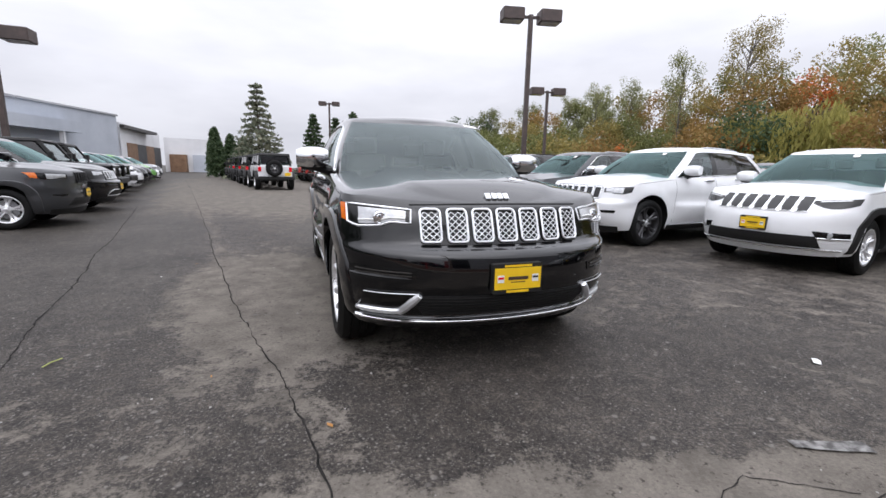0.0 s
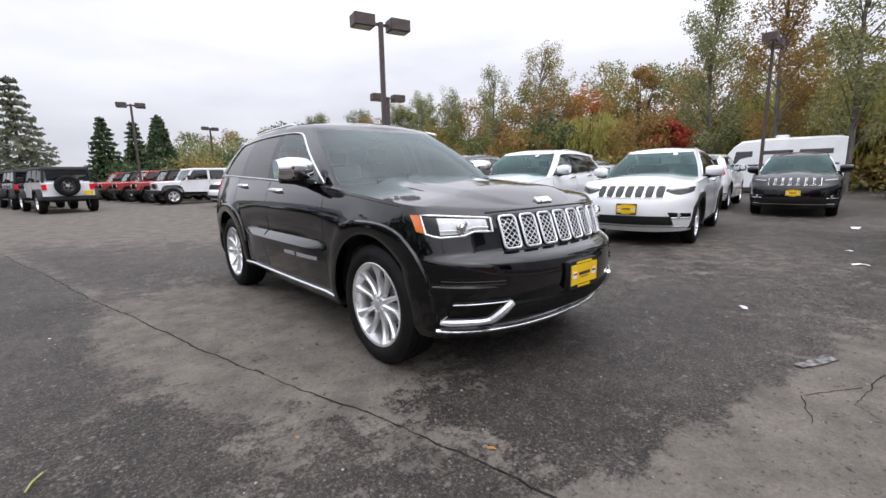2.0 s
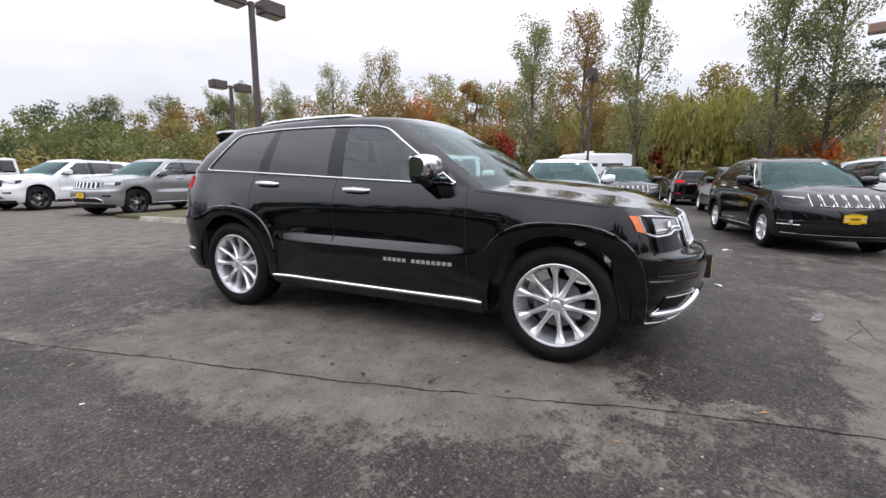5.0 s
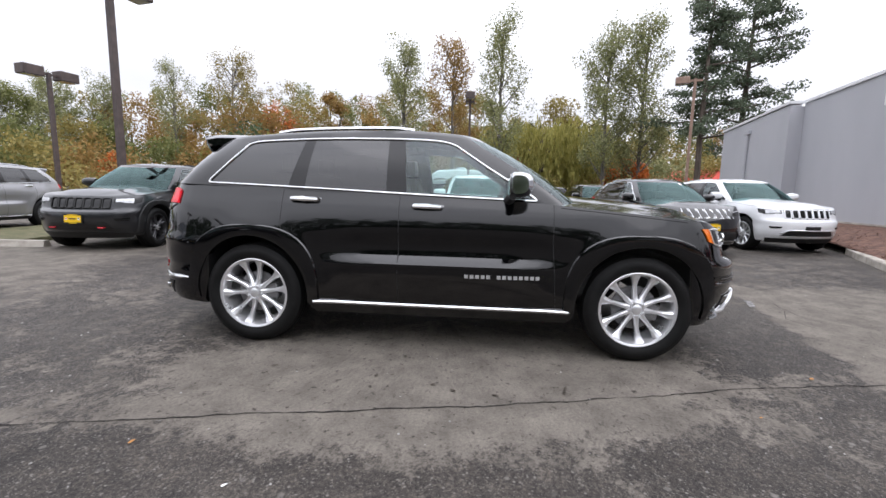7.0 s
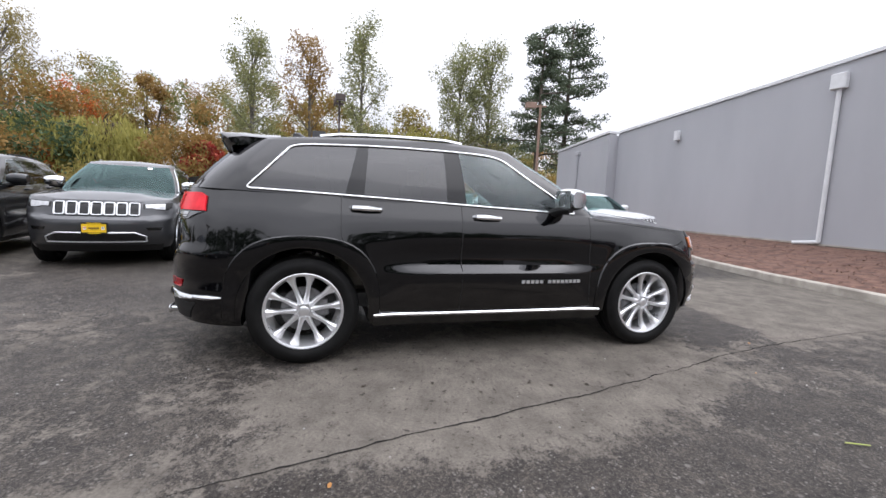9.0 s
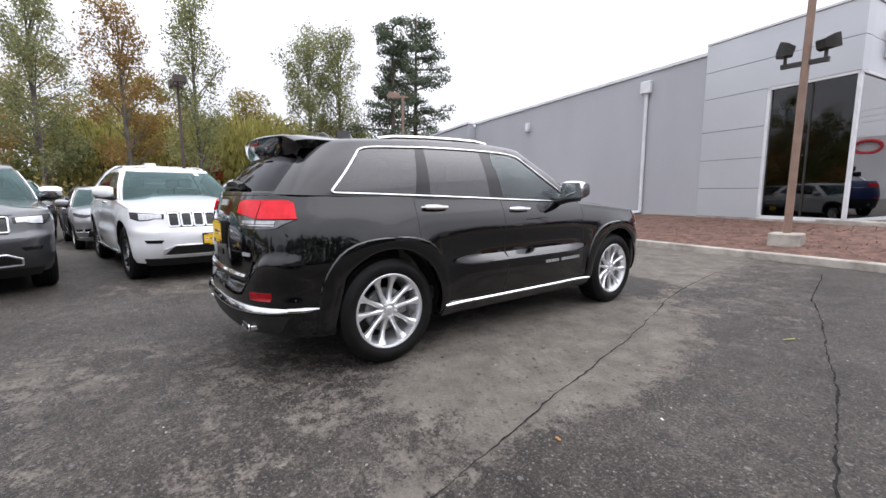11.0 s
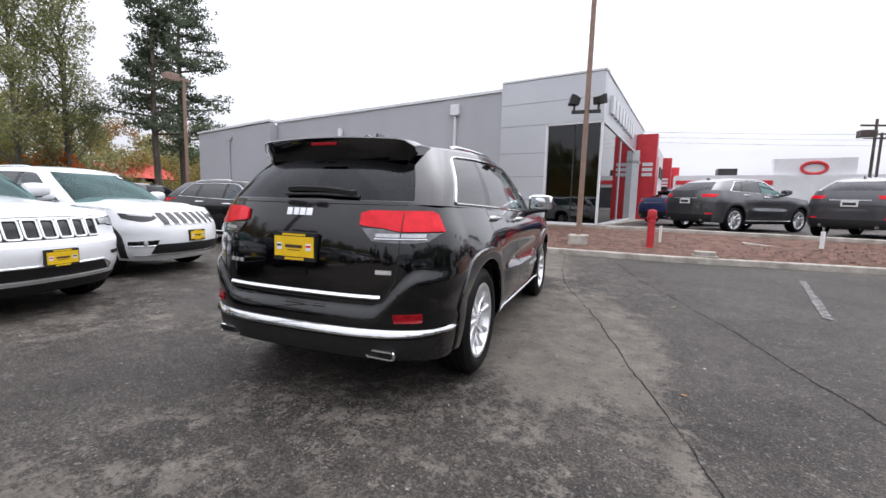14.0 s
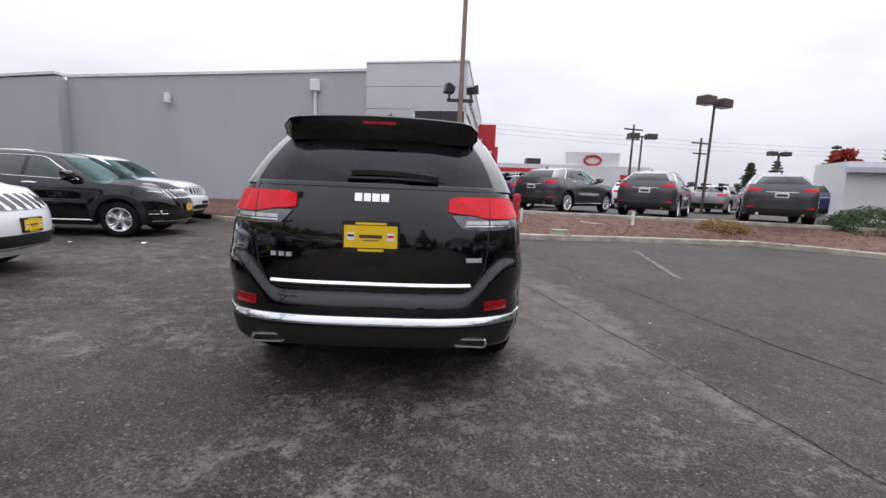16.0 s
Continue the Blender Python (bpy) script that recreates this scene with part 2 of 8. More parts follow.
# ---- mesh helpers ----
class Geo:
    """Vertices and faces of one mesh, gathered shape by shape."""

    def __init__(self):
        self.v, self.f = [], []

    def add(self, v, f):
        k = len(self.v)
        self.v += [tuple(p) for p in v]
        self.f += [tuple(i + k for i in q) for q in f]
        return self

    def box(self, x0, y0, z0, x1, y1, z1, c=0.0):
        """A box whose four upright edges and top rim are cut by c."""
        if c <= 0:
            v = [(x, y, z) for z in (z0, z1) for x, y in ((x0, y0), (x1, y0), (x1, y1), (x0, y1))]
            return self.add(v, [(3, 2, 1, 0), (4, 5, 6, 7), (0, 1, 5, 4), (1, 2, 6, 5), (2, 3, 7, 6), (3, 0, 4, 7)])

        def ring(i, z):
            a, b, e, g = x0 + i, x1 - i, y0 + i, y1 - i
            return [(a + c, e, z), (b - c, e, z), (b, e + c, z), (b, g - c, z), (b - c, g, z), (a + c, g, z), (a, g - c, z), (a, e + c, z)]

        rings = [ring(c * 0.6, z0), ring(0, z0 + c * 0.6), ring(0, z1 - c * 0.6), ring(c * 0.6, z1)]
        return self.loft(rings, True, True, True)

    def loft(self, rings, closed=False, cap0=False, cap1=False):
        n = len(rings[0])
        f = []
        for a in range(len(rings) - 1):
            for b in range(n if closed else n - 1):
                c = (b + 1) % n
                f.append((a * n + b, a * n + c, (a + 1) * n + c, (a + 1) * n + b))
        if cap0:
            f.append(tuple(range(n - 1, -1, -1)))
        if cap1:
            f.append(tuple(range((len(rings) - 1) * n, len(rings) * n)))
        return self.add([p for r in rings for p in r], f)

    def tube(self, pts, r, n=8, closed=False, flat=1.0):
        """A pipe along pts; r is one radius or one for each point."""
        pts = [Vector(p) for p in pts]
        m = len(pts)
        rings, side = [], None
        for i, p in enumerate(pts):
            a = pts[(i - 1) % m] if closed or i else p
            b = pts[(i + 1) % m] if closed or i < m - 1 else p
            d = (b - a).normalized()
            if side is None:
                side = d.orthogonal().normalized()
            side = (side - d * side.dot(d)).normalized()
            up = d.cross(side)
            k = r[i] if isinstance(r, (list, tuple)) else r
            rings.append([p + side * math.cos(q * math.tau / n) * k + up * math.sin(q * math.tau / n) * k * flat for q in range(n)])
        if closed:
            rings.append(rings[0])
        return self.loft(rings, True, not closed, not closed)

    def cyl(self, p0, p1, r0, r1=None, n=16):
        return self.tube([p0, p1], [r0, r0 if r1 is None else r1], n)

    def lathe(self, prof, n=32, axis="x", at=(0, 0, 0)):
        """Profile of (along the axis, radius), turned about an axis."""
        rings = []
        for h, r in prof:
            ring = []
            for q in range(n):
                c, s = math.cos(q * math.tau / n) * r, math.sin(q * math.tau / n) * r
                p = (h, c, s) if axis == "x" else ((c, h, s) if axis == "y" else (c, s, h))
                ring.append((p[0] + at[0], p[1] + at[1], p[2] + at[2]))
            rings.append(ring)
        return self.loft(rings, True)

    def prism(self, outline, z0, z1):
        n = len(outline)
        v = [(x, y, z0) for x, y in outline] + [(x, y, z1) for x, y in outline]
        f = [tuple(range(n - 1, -1, -1)), tuple(range(n, 2 * n))] + [(i, (i + 1) % n, n + (i + 1) % n, n + i) for i in range(n)]
        return self.add(v, f)

    def patch(self, top, bot, fn, off=0.004, thick=0.01, rows=4):
        """A plate that follows a curved surface fn(a, b, off), between two edges given as lists of (a, b)."""
        m = len(top)
        outer, inner = [], []
        for r in range(rows + 1):
            t = r / rows
            ab = [(p[0] + (q[0] - p[0]) * t, p[1] + (q[1] - p[1]) * t) for p, q in zip(top, bot)]
            outer.append([fn(a, b, off) for a, b in ab])
            inner.append([fn(a, b, off - thick) for a, b in ab])
        self.loft(outer)
        rim_o = outer[0] + [r[-1] for r in outer[1:-1]] + outer[-1][::-1] + [r[0] for r in outer[-2:0:-1]]
        rim_i = inner[0] + [r[-1] for r in inner[1:-1]] + inner[-1][::-1] + [r[0] for r in inner[-2:0:-1]]
        return self.loft([rim_i, rim_o], True)

    def moved(self, m):
        self.v = [tuple(m @ Vector(p)) for p in self.v]
        return self

    def mirrored(self):
        """Adds the mirror image in x."""
        k = len(self.v)
        self.v += [(-x, y, z) for x, y, z in self.v]
        self.f += [tuple(i + k for i in q[::-1]) for q in self.f]
        return self


def mesh_of(name, geo, mat, smooth=35, weld=True):
    me = bpy.data.meshes.new(name)
    me.from_pydata(geo.v, [], geo.f)
    me.validate()
    bm = bmesh.new()
    bm.from_mesh(me)
    if weld:
        bmesh.ops.remove_doubles(bm, verts=bm.verts, dist=0.0004)
    bmesh.ops.recalc_face_normals(bm, faces=bm.faces)
    bm.to_mesh(me)
    bm.free()
    if smooth:
        me.shade_smooth()
        me.set_sharp_from_angle(angle=radians(smooth))
    me.materials.append(mat)
    return me


def part(name, geo, mat, parent=None, label="", smooth=35, weld=True):
    """Links one mesh object, under a thing or under a part of it."""
    ob = new(name, mesh_of(name, geo, mat, smooth, weld))
    ob.parent = parent
    if label:
        ob["label"] = label
    return ob


def outward(ob, centre):
    """Turns an open shell's faces away from a point inside it."""
    me, c = ob.data, Vector(centre)
    if sum((f.center - c).dot(f.normal) * f.area for f in me.polygons) < 0:
        me.flip_normals()
    return ob


def thing(name, m, label, category, group="", kind=""):
    e = new(name)
    e.empty_display_size = 0.2
    e.matrix_world = m
    return tagged(e, label, category, group, kind)


def lerp_table(table, v):
    if v <= table[0][0]:
        return table[0][1]
    for (a, x), (b, y) in zip(table, table[1:]):
        if v <= b:
            t = (v - a) / (b - a)
            return x + (y - x) * t
    return table[-1][1]


def smooth_table(table, v):
    """As lerp_table, eased so that the slope is continuous."""
    if v <= table[0][0]:
        return table[0][1]
    n = len(table)
    for i in range(n - 1):
        a, x = table[i]
        b, y = table[i + 1]
        if v <= b:
            h = b - a
            ma = (y - table[i - 1][1]) / (b - table[i - 1][0]) if i else (y - x) / h
            mb = (table[i + 2][1] - x) / (table[i + 2][0] - a) if i < n - 2 else (y - x) / h
            t = (v - a) / h
            return x * (2 * t**3 - 3 * t * t + 1) + ma * h * (t**3 - 2 * t * t + t) + y * (3 * t * t - 2 * t**3) + mb * h * (t**3 - t * t)
    return table[-1][1]


def rounded(x0, y0, x1, y1, r, n=4):
    """The outline of a rectangle with rounded corners."""
    out = []
    for cx, cy, a in ((x1 - r, y1 - r, 0), (x0 + r, y1 - r, 90), (x0 + r, y0 + r, 180), (x1 - r, y0 + r, 270)):
        for i in range(n + 1):
            q = radians(a + 90 * i / n)
            out.append((cx + r * math.cos(q), cy + r * math.sin(q)))
    return out

# ---- vehicles: a car faces -y in its own space, its right-hand side towards -x ----
ESTATE = dict(
    hl=2.37, hr=2.42, hw=0.945, wy=(-1.4575, 1.4575), R=0.392, Ra=0.462, zb=0.285, track=0.80, tw=0.265, rim=0.272,
    prof=[(0.26, 0.90), (0.32, 0.945), (0.42, 0.972), (0.56, 0.982), (0.70, 0.992), (0.80, 0.998), (0.92, 1.0), (1.00, 0.988), (1.08, 0.962), (1.16, 0.925), (1.24, 0.89), (1.34, 0.85)],
    shoulder=0.90, ledge=0.050, ledge_z=0.735, crease=0.062,
    front=[(0.22, 0.22), (0.30, 0.15), (0.38, 0.088), (0.46, 0.03), (0.60, 0.0), (0.70, 0.01), (0.74, 0.035), (0.765, 0.10), (0.80, 0.125), (0.96, 0.19), (1.04, 0.30), (1.10, 0.42)],
    rear=[(0.26, 0.14), (0.34, 0.07), (0.45, 0.045), (0.60, 0.04), (0.70, 0.035), (0.74, 0.034), (0.88, 0.034), (0.98, 0.040), (1.08, 0.056), (1.16, 0.077), (1.24, 0.102), (1.32, 0.135)], step=0.04,
    ycf=-1.78, ycr=1.80, nf=2.15, nr=3.1,
    top=[(-2.37, 0.985), (-2.15, 1.0), (-1.9, 1.035), (-1.4, 1.085), (-0.95, 1.125), (-0.7, 1.145), (0.0, 1.168), (1.0, 1.21), (1.7, 1.238), (2.42, 1.26)],
    crown=0.075, cowl=-0.93,
    # greenhouse columns: base y, top y, what the strip to the next column is
    gcols=[(-0.85, -0.06, "paint"), (-0.77, 0.05, "w1"), (-0.30, 0.12, "w1"), (0.05, 0.20, "w1"), (0.25, 0.30, "black"), (0.41, 0.42, "w2"), (0.74, 0.72, "w2"), (1.05, 1.00, "black"), (1.19, 1.07, "w3"), (1.53, 1.31, "w3"), (1.87, 1.50, "paint"), (1.93, 1.62, "paint")], pane_q=54,
    doors=(4, 7), handles=((0.09, 1.102), (1.03, 1.137)), rails=(0.24, 1.36), mirror_at=(-0.52, 1.272), gf=(-1.12, -0.33), gr=(2.31, 1.95), rail_up=0.024, gw=(0.862, 0.645), gnf=2.6, gnr=2.6, roof=[(-0.35, 1.635), (0.2, 1.678), (1.0, 1.672), (1.95, 1.61)], rcrown=0.05, bow=0.03, wtop=0.86, glow=0.05,
    grille=(0.785, 0.962, 0.525), lamp=(0.872, 0.972), lamp_x=(0.55, 0.905),
)


def variant(base, **kw):
    d = dict(base)
    d.update(kw)
    return d


class Shell:
    """The outer skin of a car: its lower body and greenhouse as functions, from which all panels are laid out."""

    def __init__(self, P):
        self.P = P

    def low(self, y):
        P = self.P
        z = P["zb"]
        for w in P["wy"]:
            d = abs(y - w)
            if d < P["Ra"]:
                z = max(z, P["R"] + 0.01 + math.sqrt(P["Ra"] ** 2 - d * d))
        return z

    def top(self, y):
        return smooth_table(self.P["top"], y)

    def width(self, y, z):
        P = self.P
        w = P["hw"] * smooth_table(P["prof"], z)
        w *= 1 - 0.028 * min(1.0, max(0.0, (y - 1.15) / 0.65)) ** 2 - 0.022 * min(1.0, max(0.0, (-1.1 - y) / 0.68)) ** 2
        for q in P["wy"]:
            d = math.hypot(y - q, (z - P["R"]) * 0.95)
            w += 0.022 * math.exp(-(((d - P["Ra"] - 0.02) / 0.09) ** 2)) if P["Ra"] - 0.08 < d else 0.022
        e = max(0.0, 1 - abs((y - 0.0) / 0.90) ** 4)
        if e > 0:
            top_z, low_z = P["ledge_z"], P["ledge_z"] - P.get("crease", 0.055)
            k = min(1.0, max(0.0, (top_z - z) / (top_z - low_z)))
            fade = min(1.0, max(0.0, (z - P["zb"] - 0.02) / 0.28))
            w += P["ledge"] * e * (k * fade - 0.40 * math.exp(-(((z - top_z - 0.07) / 0.10) ** 2)) * (1 - k))
        return w

    def front_y(self, x, z):
        P = self.P
        w = self.width(P["ycf"], z)
        yf = -P["hl"] + smooth_table(P["front"], z)
        k = min(abs(x) / w, 1.0)
        return P["ycf"] - (P["ycf"] - yf) * max(0.0, 1 - k ** P["nf"]) ** (1 / P["nf"])

    def rear_y(self, x, z):
        P = self.P
        w = self.width(P["ycr"], z)
        yr = P["hr"] - smooth_table(P["rear"], z)
        k = min(abs(x) / w, 1.0)
        return P["ycr"] + (yr - P["ycr"] + self.shelf(x, z)) * max(0.0, 1 - k ** P["nr"]) ** (1 / P["nr"])

    def shelf(self, x, z):
        """How far the rear bumper and its raised corners stand out behind the tailgate."""
        k = min(1.0, max(0.0, (abs(x) - 0.51) / 0.27))
        a = 0.66 + 0.215 * k * k * (3 - 2 * k)
        t = min(1.0, max(0.0, (a - z) / 0.080))
        return self.P["step"] * t * t * (3 - 2 * t)

    # points for patch(): (x, z) on the front and rear, (y, z) on either flank
    def f(self, x, z, off):
        e = 0.004
        n = Vector((self.front_y(x + e, z) - self.front_y(x - e, z), -2 * e, (self.front_y(x, z + e) - self.front_y(x, z - e)))).normalized()
        return (x + n.x * off, self.front_y(x, z) + n.y * off, z + n.z * off)

    def r(self, x, z, off):
        e = 0.004
        n = Vector((-(self.rear_y(x + e, z) - self.rear_y(x - e, z)), 2 * e, -(self.rear_y(x, z + e) - self.rear_y(x, z - e)))).normalized()
        return (x + n.x * off, self.rear_y(x, z) + n.y * off, z + n.z * off)

    def s(self, y, z, off):
        P = self.P
        if y < P["ycf"] or y > P["ycr"]:
            w = self.width(P["ycf"] if y < 0 else P["ycr"], z)
            yc, n = (P["ycf"], P["nf"]) if y < 0 else (P["ycr"], P["nr"])
            ye = -P["hl"] + smooth_table(P["front"], z) if y < 0 else P["hr"] - smooth_table(P["rear"], z)
            k = min((y - yc) / (ye - yc), 0.9999)
            return (w * (1 - k**n) ** (1 / n) + off, y, z)
        return (self.width(y, z) + off, y, z)

    def columns(self):
        P = self.P
        cols = [("f", q) for q in np.linspace(0, 90, 15)[:-1]]
        ys = set(np.linspace(P["ycf"], P["ycr"], 41).round(4))
        for w in P["wy"]:
            ys = {y for y in ys if abs(abs(y - w) - P["Ra"]) > 0.03}
            for a in range(0, 181, 12):
                ys.add(round(w + P["Ra"] * math.cos(radians(a)) * (1.0002 if a in (0, 180) else 1), 4))
            ys.add(round(w + P["Ra"] + 0.004, 4)), ys.add(round(w - P["Ra"] - 0.004, 4))
        cols += [("s", float(y)) for y in sorted(y for y in ys if P["ycf"] <= y <= P["ycr"])]
        cols += [("r", q) for q in np.linspace(90, 0, 41)[1:]]
        return cols

    def column(self, c, levels):
        """The points of one upright column, from the sill to the top edge."""
        P = self.P
        kind, q = c
        if kind == "s":
            zt, zl = self.top(q), self.low(q)
            z0 = P["zb"]
            zs = [max(zl, rise(k, z0, zt, P["shoulder"])) for k in levels]
            return [(self.width(q, z), q, z) for z in zs]
        s, co = math.sin(radians(q)), math.cos(radians(q))
        yc, n = (P["ycf"], P["nf"]) if kind == "f" else (P["ycr"], P["nr"])
        table = P["front"] if kind == "f" else P["rear"]
        zt = 1.0
        for _ in range(4):
            ye = -P["hl"] + smooth_table(table, zt) if kind == "f" else P["hr"] - smooth_table(table, zt)
            zt = self.top(yc + (ye - yc) * co ** (2 / n))
        out = []
        for k in levels:
            z = rise(k, P["zb"], zt, min(P["shoulder"], zt - 0.05)) + (0.05 if kind == "r" else -0.03) * co * max(0.0, 1 - k / 0.4)
            ye = -P["hl"] + smooth_table(table, z) if kind == "f" else P["hr"] - smooth_table(table, z)
            w = self.width(yc, z)
            x = w * s ** (2 / n)
            ye += self.shelf(x, z) if kind == "r" else 0.0
            out.append((x, yc + (ye - yc) * co ** (2 / n), z))
        return out

    def green(self, k, side):
        """A ring point list of the greenhouse at height fraction k: columns of the front arc, flank and rear arc with tags."""
        P = self.P
        w = P["gw"][0] + (P["gw"][1] - P["gw"][0]) * k + P["bow"] * math.sin(math.pi * k)
        c0, c1 = P["gcols"][0], P["gcols"][-1]
        yf = P["gf"][0] + (P["gf"][1] - P["gf"][0]) * k - 0.06 * math.sin(math.pi * k)
        yr = P["gr"][0] + (P["gr"][1] - P["gr"][0]) * k + 0.03 * math.sin(math.pi * k)
        ya, yb = c0[0] + (c0[1] - c0[0]) * k, c1[0] + (c1[1] - c1[0]) * k

        def zat(y):
            base = self.top(max(min(y, 2.2), P["cowl"])) - 0.012
            return base + (smooth_table(P["roof"], y) - base) * k

        out = []
        wf, wr = w - 0.02, w - 0.035
        for q in np.linspace(0, 90, 13)[:-1]:
            s, co = math.sin(radians(q)), math.cos(radians(q))
            y = ya + (yf - ya) * co ** (2 / P["gnf"])
            out.append(((wf * s ** (2 / P["gnf"]), y, zat(y)), "shield" if q < 74 else "paint"))
        for yb0, yt0, tag in P["gcols"]:
            y = yb0 + (yt0 - yb0) * k
            out.append(((w - 0.035 * min(1.0, max(0.0, (y - 1.0) / 0.9)) - (0.02 * max(0, 1 - abs(y - ya) / 0.3)), y, zat(y)), tag))
        for q in np.linspace(90, 0, 13)[1:]:
            s, co = math.sin(radians(q)), math.cos(radians(q))
            y = yb + (yr - yb) * co ** (2 / P["gnr"])
            out.append(((wr * s ** (2 / P["gnr"]), y, zat(y)), "back" if q < P.get("pane_q", 77) else "paint"))
        out[len(out) - 1] = (out[-1][0], "back")
        return out


def cap_across(geo, cols, crown, wref, n=8, up=1.0, bulge=0.0):
    """Closes a shell between mirrored columns: each pair is joined by a slightly arched line."""
    rings = []
    for x, y, z in cols:
        ring = []
        for i in range(n + 1):
            u = 1 - 2 * i / n
            k = min(1.0, max(0.0, (0.64 - abs(u)) / 0.13))
            ring.append((x * u, y, z + up * crown * (x / wref) ** 2 * (1 - u * u) + bulge * k * k * (3 - 2 * k) * (x / wref) ** 3))
        rings.append(ring)
    geo.loft(rings)


def wheel_meshes(P, style):
    """Tyre, rim, hub and brake disc for a wheel on the +x side, about its own axle."""
    R, tw, r = P["R"], P["tw"] / 2, P["rim"]
    tyre = Geo()
    prof = [(-tw * 0.8, r - 0.005), (-tw * 0.98, r + 0.03), (-tw, (R + r) / 2), (-tw * 0.93, R - 0.035), (-tw * 0.78, R - 0.008), (-tw * 0.45, R), (-tw * 0.42, R - 0.008), (-tw * 0.38, R - 0.008), (-tw * 0.35, R + 0.001), (-0.008, R + 0.002), (-0.006, R - 0.008), (0.006, R - 0.008), (0.008, R + 0.002), (tw * 0.35, R + 0.001), (tw * 0.38, R - 0.008), (tw * 0.42, R - 0.008), (tw * 0.45, R), (tw * 0.78, R - 0.008), (tw * 0.93, R - 0.035), (tw, (R + r) / 2 + 0.01), (tw * 1.0, (R + r) / 2 - 0.015), (tw * 0.97, r + 0.025), (tw * 0.84, r - 0.004)]
    tyre.lathe(prof, 56)
    rim = Geo()
    rim.lathe([(tw * 0.80, r - 0.004), (tw * 0.88, r + 0.006), (tw * 0.90, r), (tw * 0.86, r - 0.014), (tw * 0.70, r - 0.022), (tw * 0.2, r - 0.035), (-tw * 0.6, r - 0.04)], 56)
    spokes = Geo()
    face = tw * 0.72
    pairs = {"twin": 5, "ten": 5, "steel": 5, "five": 5}[style]
    for i in range(pairs):
        for sgn in (-1, 1):
            a0 = radians(360 / pairs * i + 90)
            spread0, spread1 = (0.30, 0.27) if style != "five" else (0.10, 0.17)
            rings = []
            for t in np.linspace(0, 1, 9):
                rad = 0.05 + (r - 0.018 - 0.05) * t
                a = a0 + sgn * (spread0 + (spread1 - spread0) * t) * (1.0 if style != "steel" else 1.1)
                half = 0.020 - 0.006 * math.sin(t * math.pi) + 0.013 * max(0, t - 0.72) / 0.28
                dep = face - 0.022 * math.sin(t * math.pi) ** 0.8 + 0.014 * t
                dirv, tan = Vector((0, math.cos(a), math.sin(a))), Vector((0, -math.sin(a), math.cos(a)))
                c = dirv * rad
                rings.append([c + tan * half * 1.2 + Vector((dep - 0.035, 0, 0)), c + tan * half + Vector((dep - 0.010, 0, 0)), c + tan * half * 0.45 + Vector((dep, 0, 0)), c - tan * half * 0.45 + Vector((dep, 0, 0)), c - tan * half + Vector((dep - 0.010, 0, 0)), c - tan * half * 1.2 + Vector((dep - 0.035, 0, 0))])
            spokes.loft(rings, True, True, True)
    hub = Geo().lathe([(face - 0.035, 0.074), (face - 0.016, 0.070), (face - 0.012, 0.060), (face - 0.012, 0.040), (face + 0.006, 0.036), (face + 0.010, 0.030), (face + 0.011, 0.0)], 24)
    for i in range(5):
        a = radians(72 * i + 54)
        hub.cyl((face - 0.014, math.cos(a) * 0.056, math.sin(a) * 0.056), (face + 0.012, math.cos(a) * 0.056, math.sin(a) * 0.056), 0.0115, 0.009, n=6)
    disc = Geo().lathe([(0.0, 0.06), (0.0, 0.16), (0.02, 0.165), (0.03, 0.16), (0.032, 0.07), (0.05, 0.068), (0.05, 0.0)], 32)
    disc.box(-0.02, 0.07, -0.06, 0.06, 0.17, 0.06, 0.01)
    return tyre, rim, spokes, hub, disc


WHEELS = {}


def wheel(parent, P, style, x, y, rim_mat, turn=0.0):
    """A wheel under its car; alike wheels share their meshes."""
    key = (P["R"], P["tw"], P["rim"], style)
    if key not in WHEELS:
        t, r, s, h, d = wheel_meshes(P, style)
        WHEELS[key] = (mesh_of("tyre", t, M_TYRE), mesh_of("rim", r, M_RIM), mesh_of("spokes", s, M_RIM, 25), mesh_of("hub", h, M_RIM), mesh_of("brake_disc", d, M_STEEL))
    meshes = WHEELS[key]
    root = new("wheel", meshes[0])
    root.parent = parent
    root["label"] = "black tyre on an alloy wheel"
    root.matrix_basis = pose(x, y, P["R"], turn, 0, 0 if x > 0 else 180)
    for me, nm in zip(meshes[1:], ("rim", "spokes", "hub", "brake_disc")):
        ob = new(nm, me)
        ob.parent = root
        if nm in ("rim", "spokes") and rim_mat is not M_RIM:
            ob.material_slots[0].link = "OBJECT"
            ob.material_slots[0].material = rim_mat
    return root


# heights of the skin's rows: even up to the shoulder, then drawn up to the waistline
LEVELS = [0.8 * (z - 0.285) / 0.615 for z in (0.285, 0.32, 0.36, 0.41, 0.46, 0.51, 0.56, 0.60, 0.630, 0.645, 0.660, 0.675, 0.690, 0.705, 0.720, 0.735, 0.750, 0.765, 0.78, 0.795, 0.81, 0.825, 0.84, 0.855, 0.87, 0.885, 0.90)] + [0.83, 0.86, 0.89, 0.92, 0.94, 0.96, 0.98, 1.0]


def rise(k, z0, zt, shoulder):
    """The height of a row between the sill z0 and the waistline zt."""
    return z0 + (shoulder - z0) * k / 0.8 if k <= 0.8 else shoulder + (zt - shoulder) * (k - 0.8) / 0.2



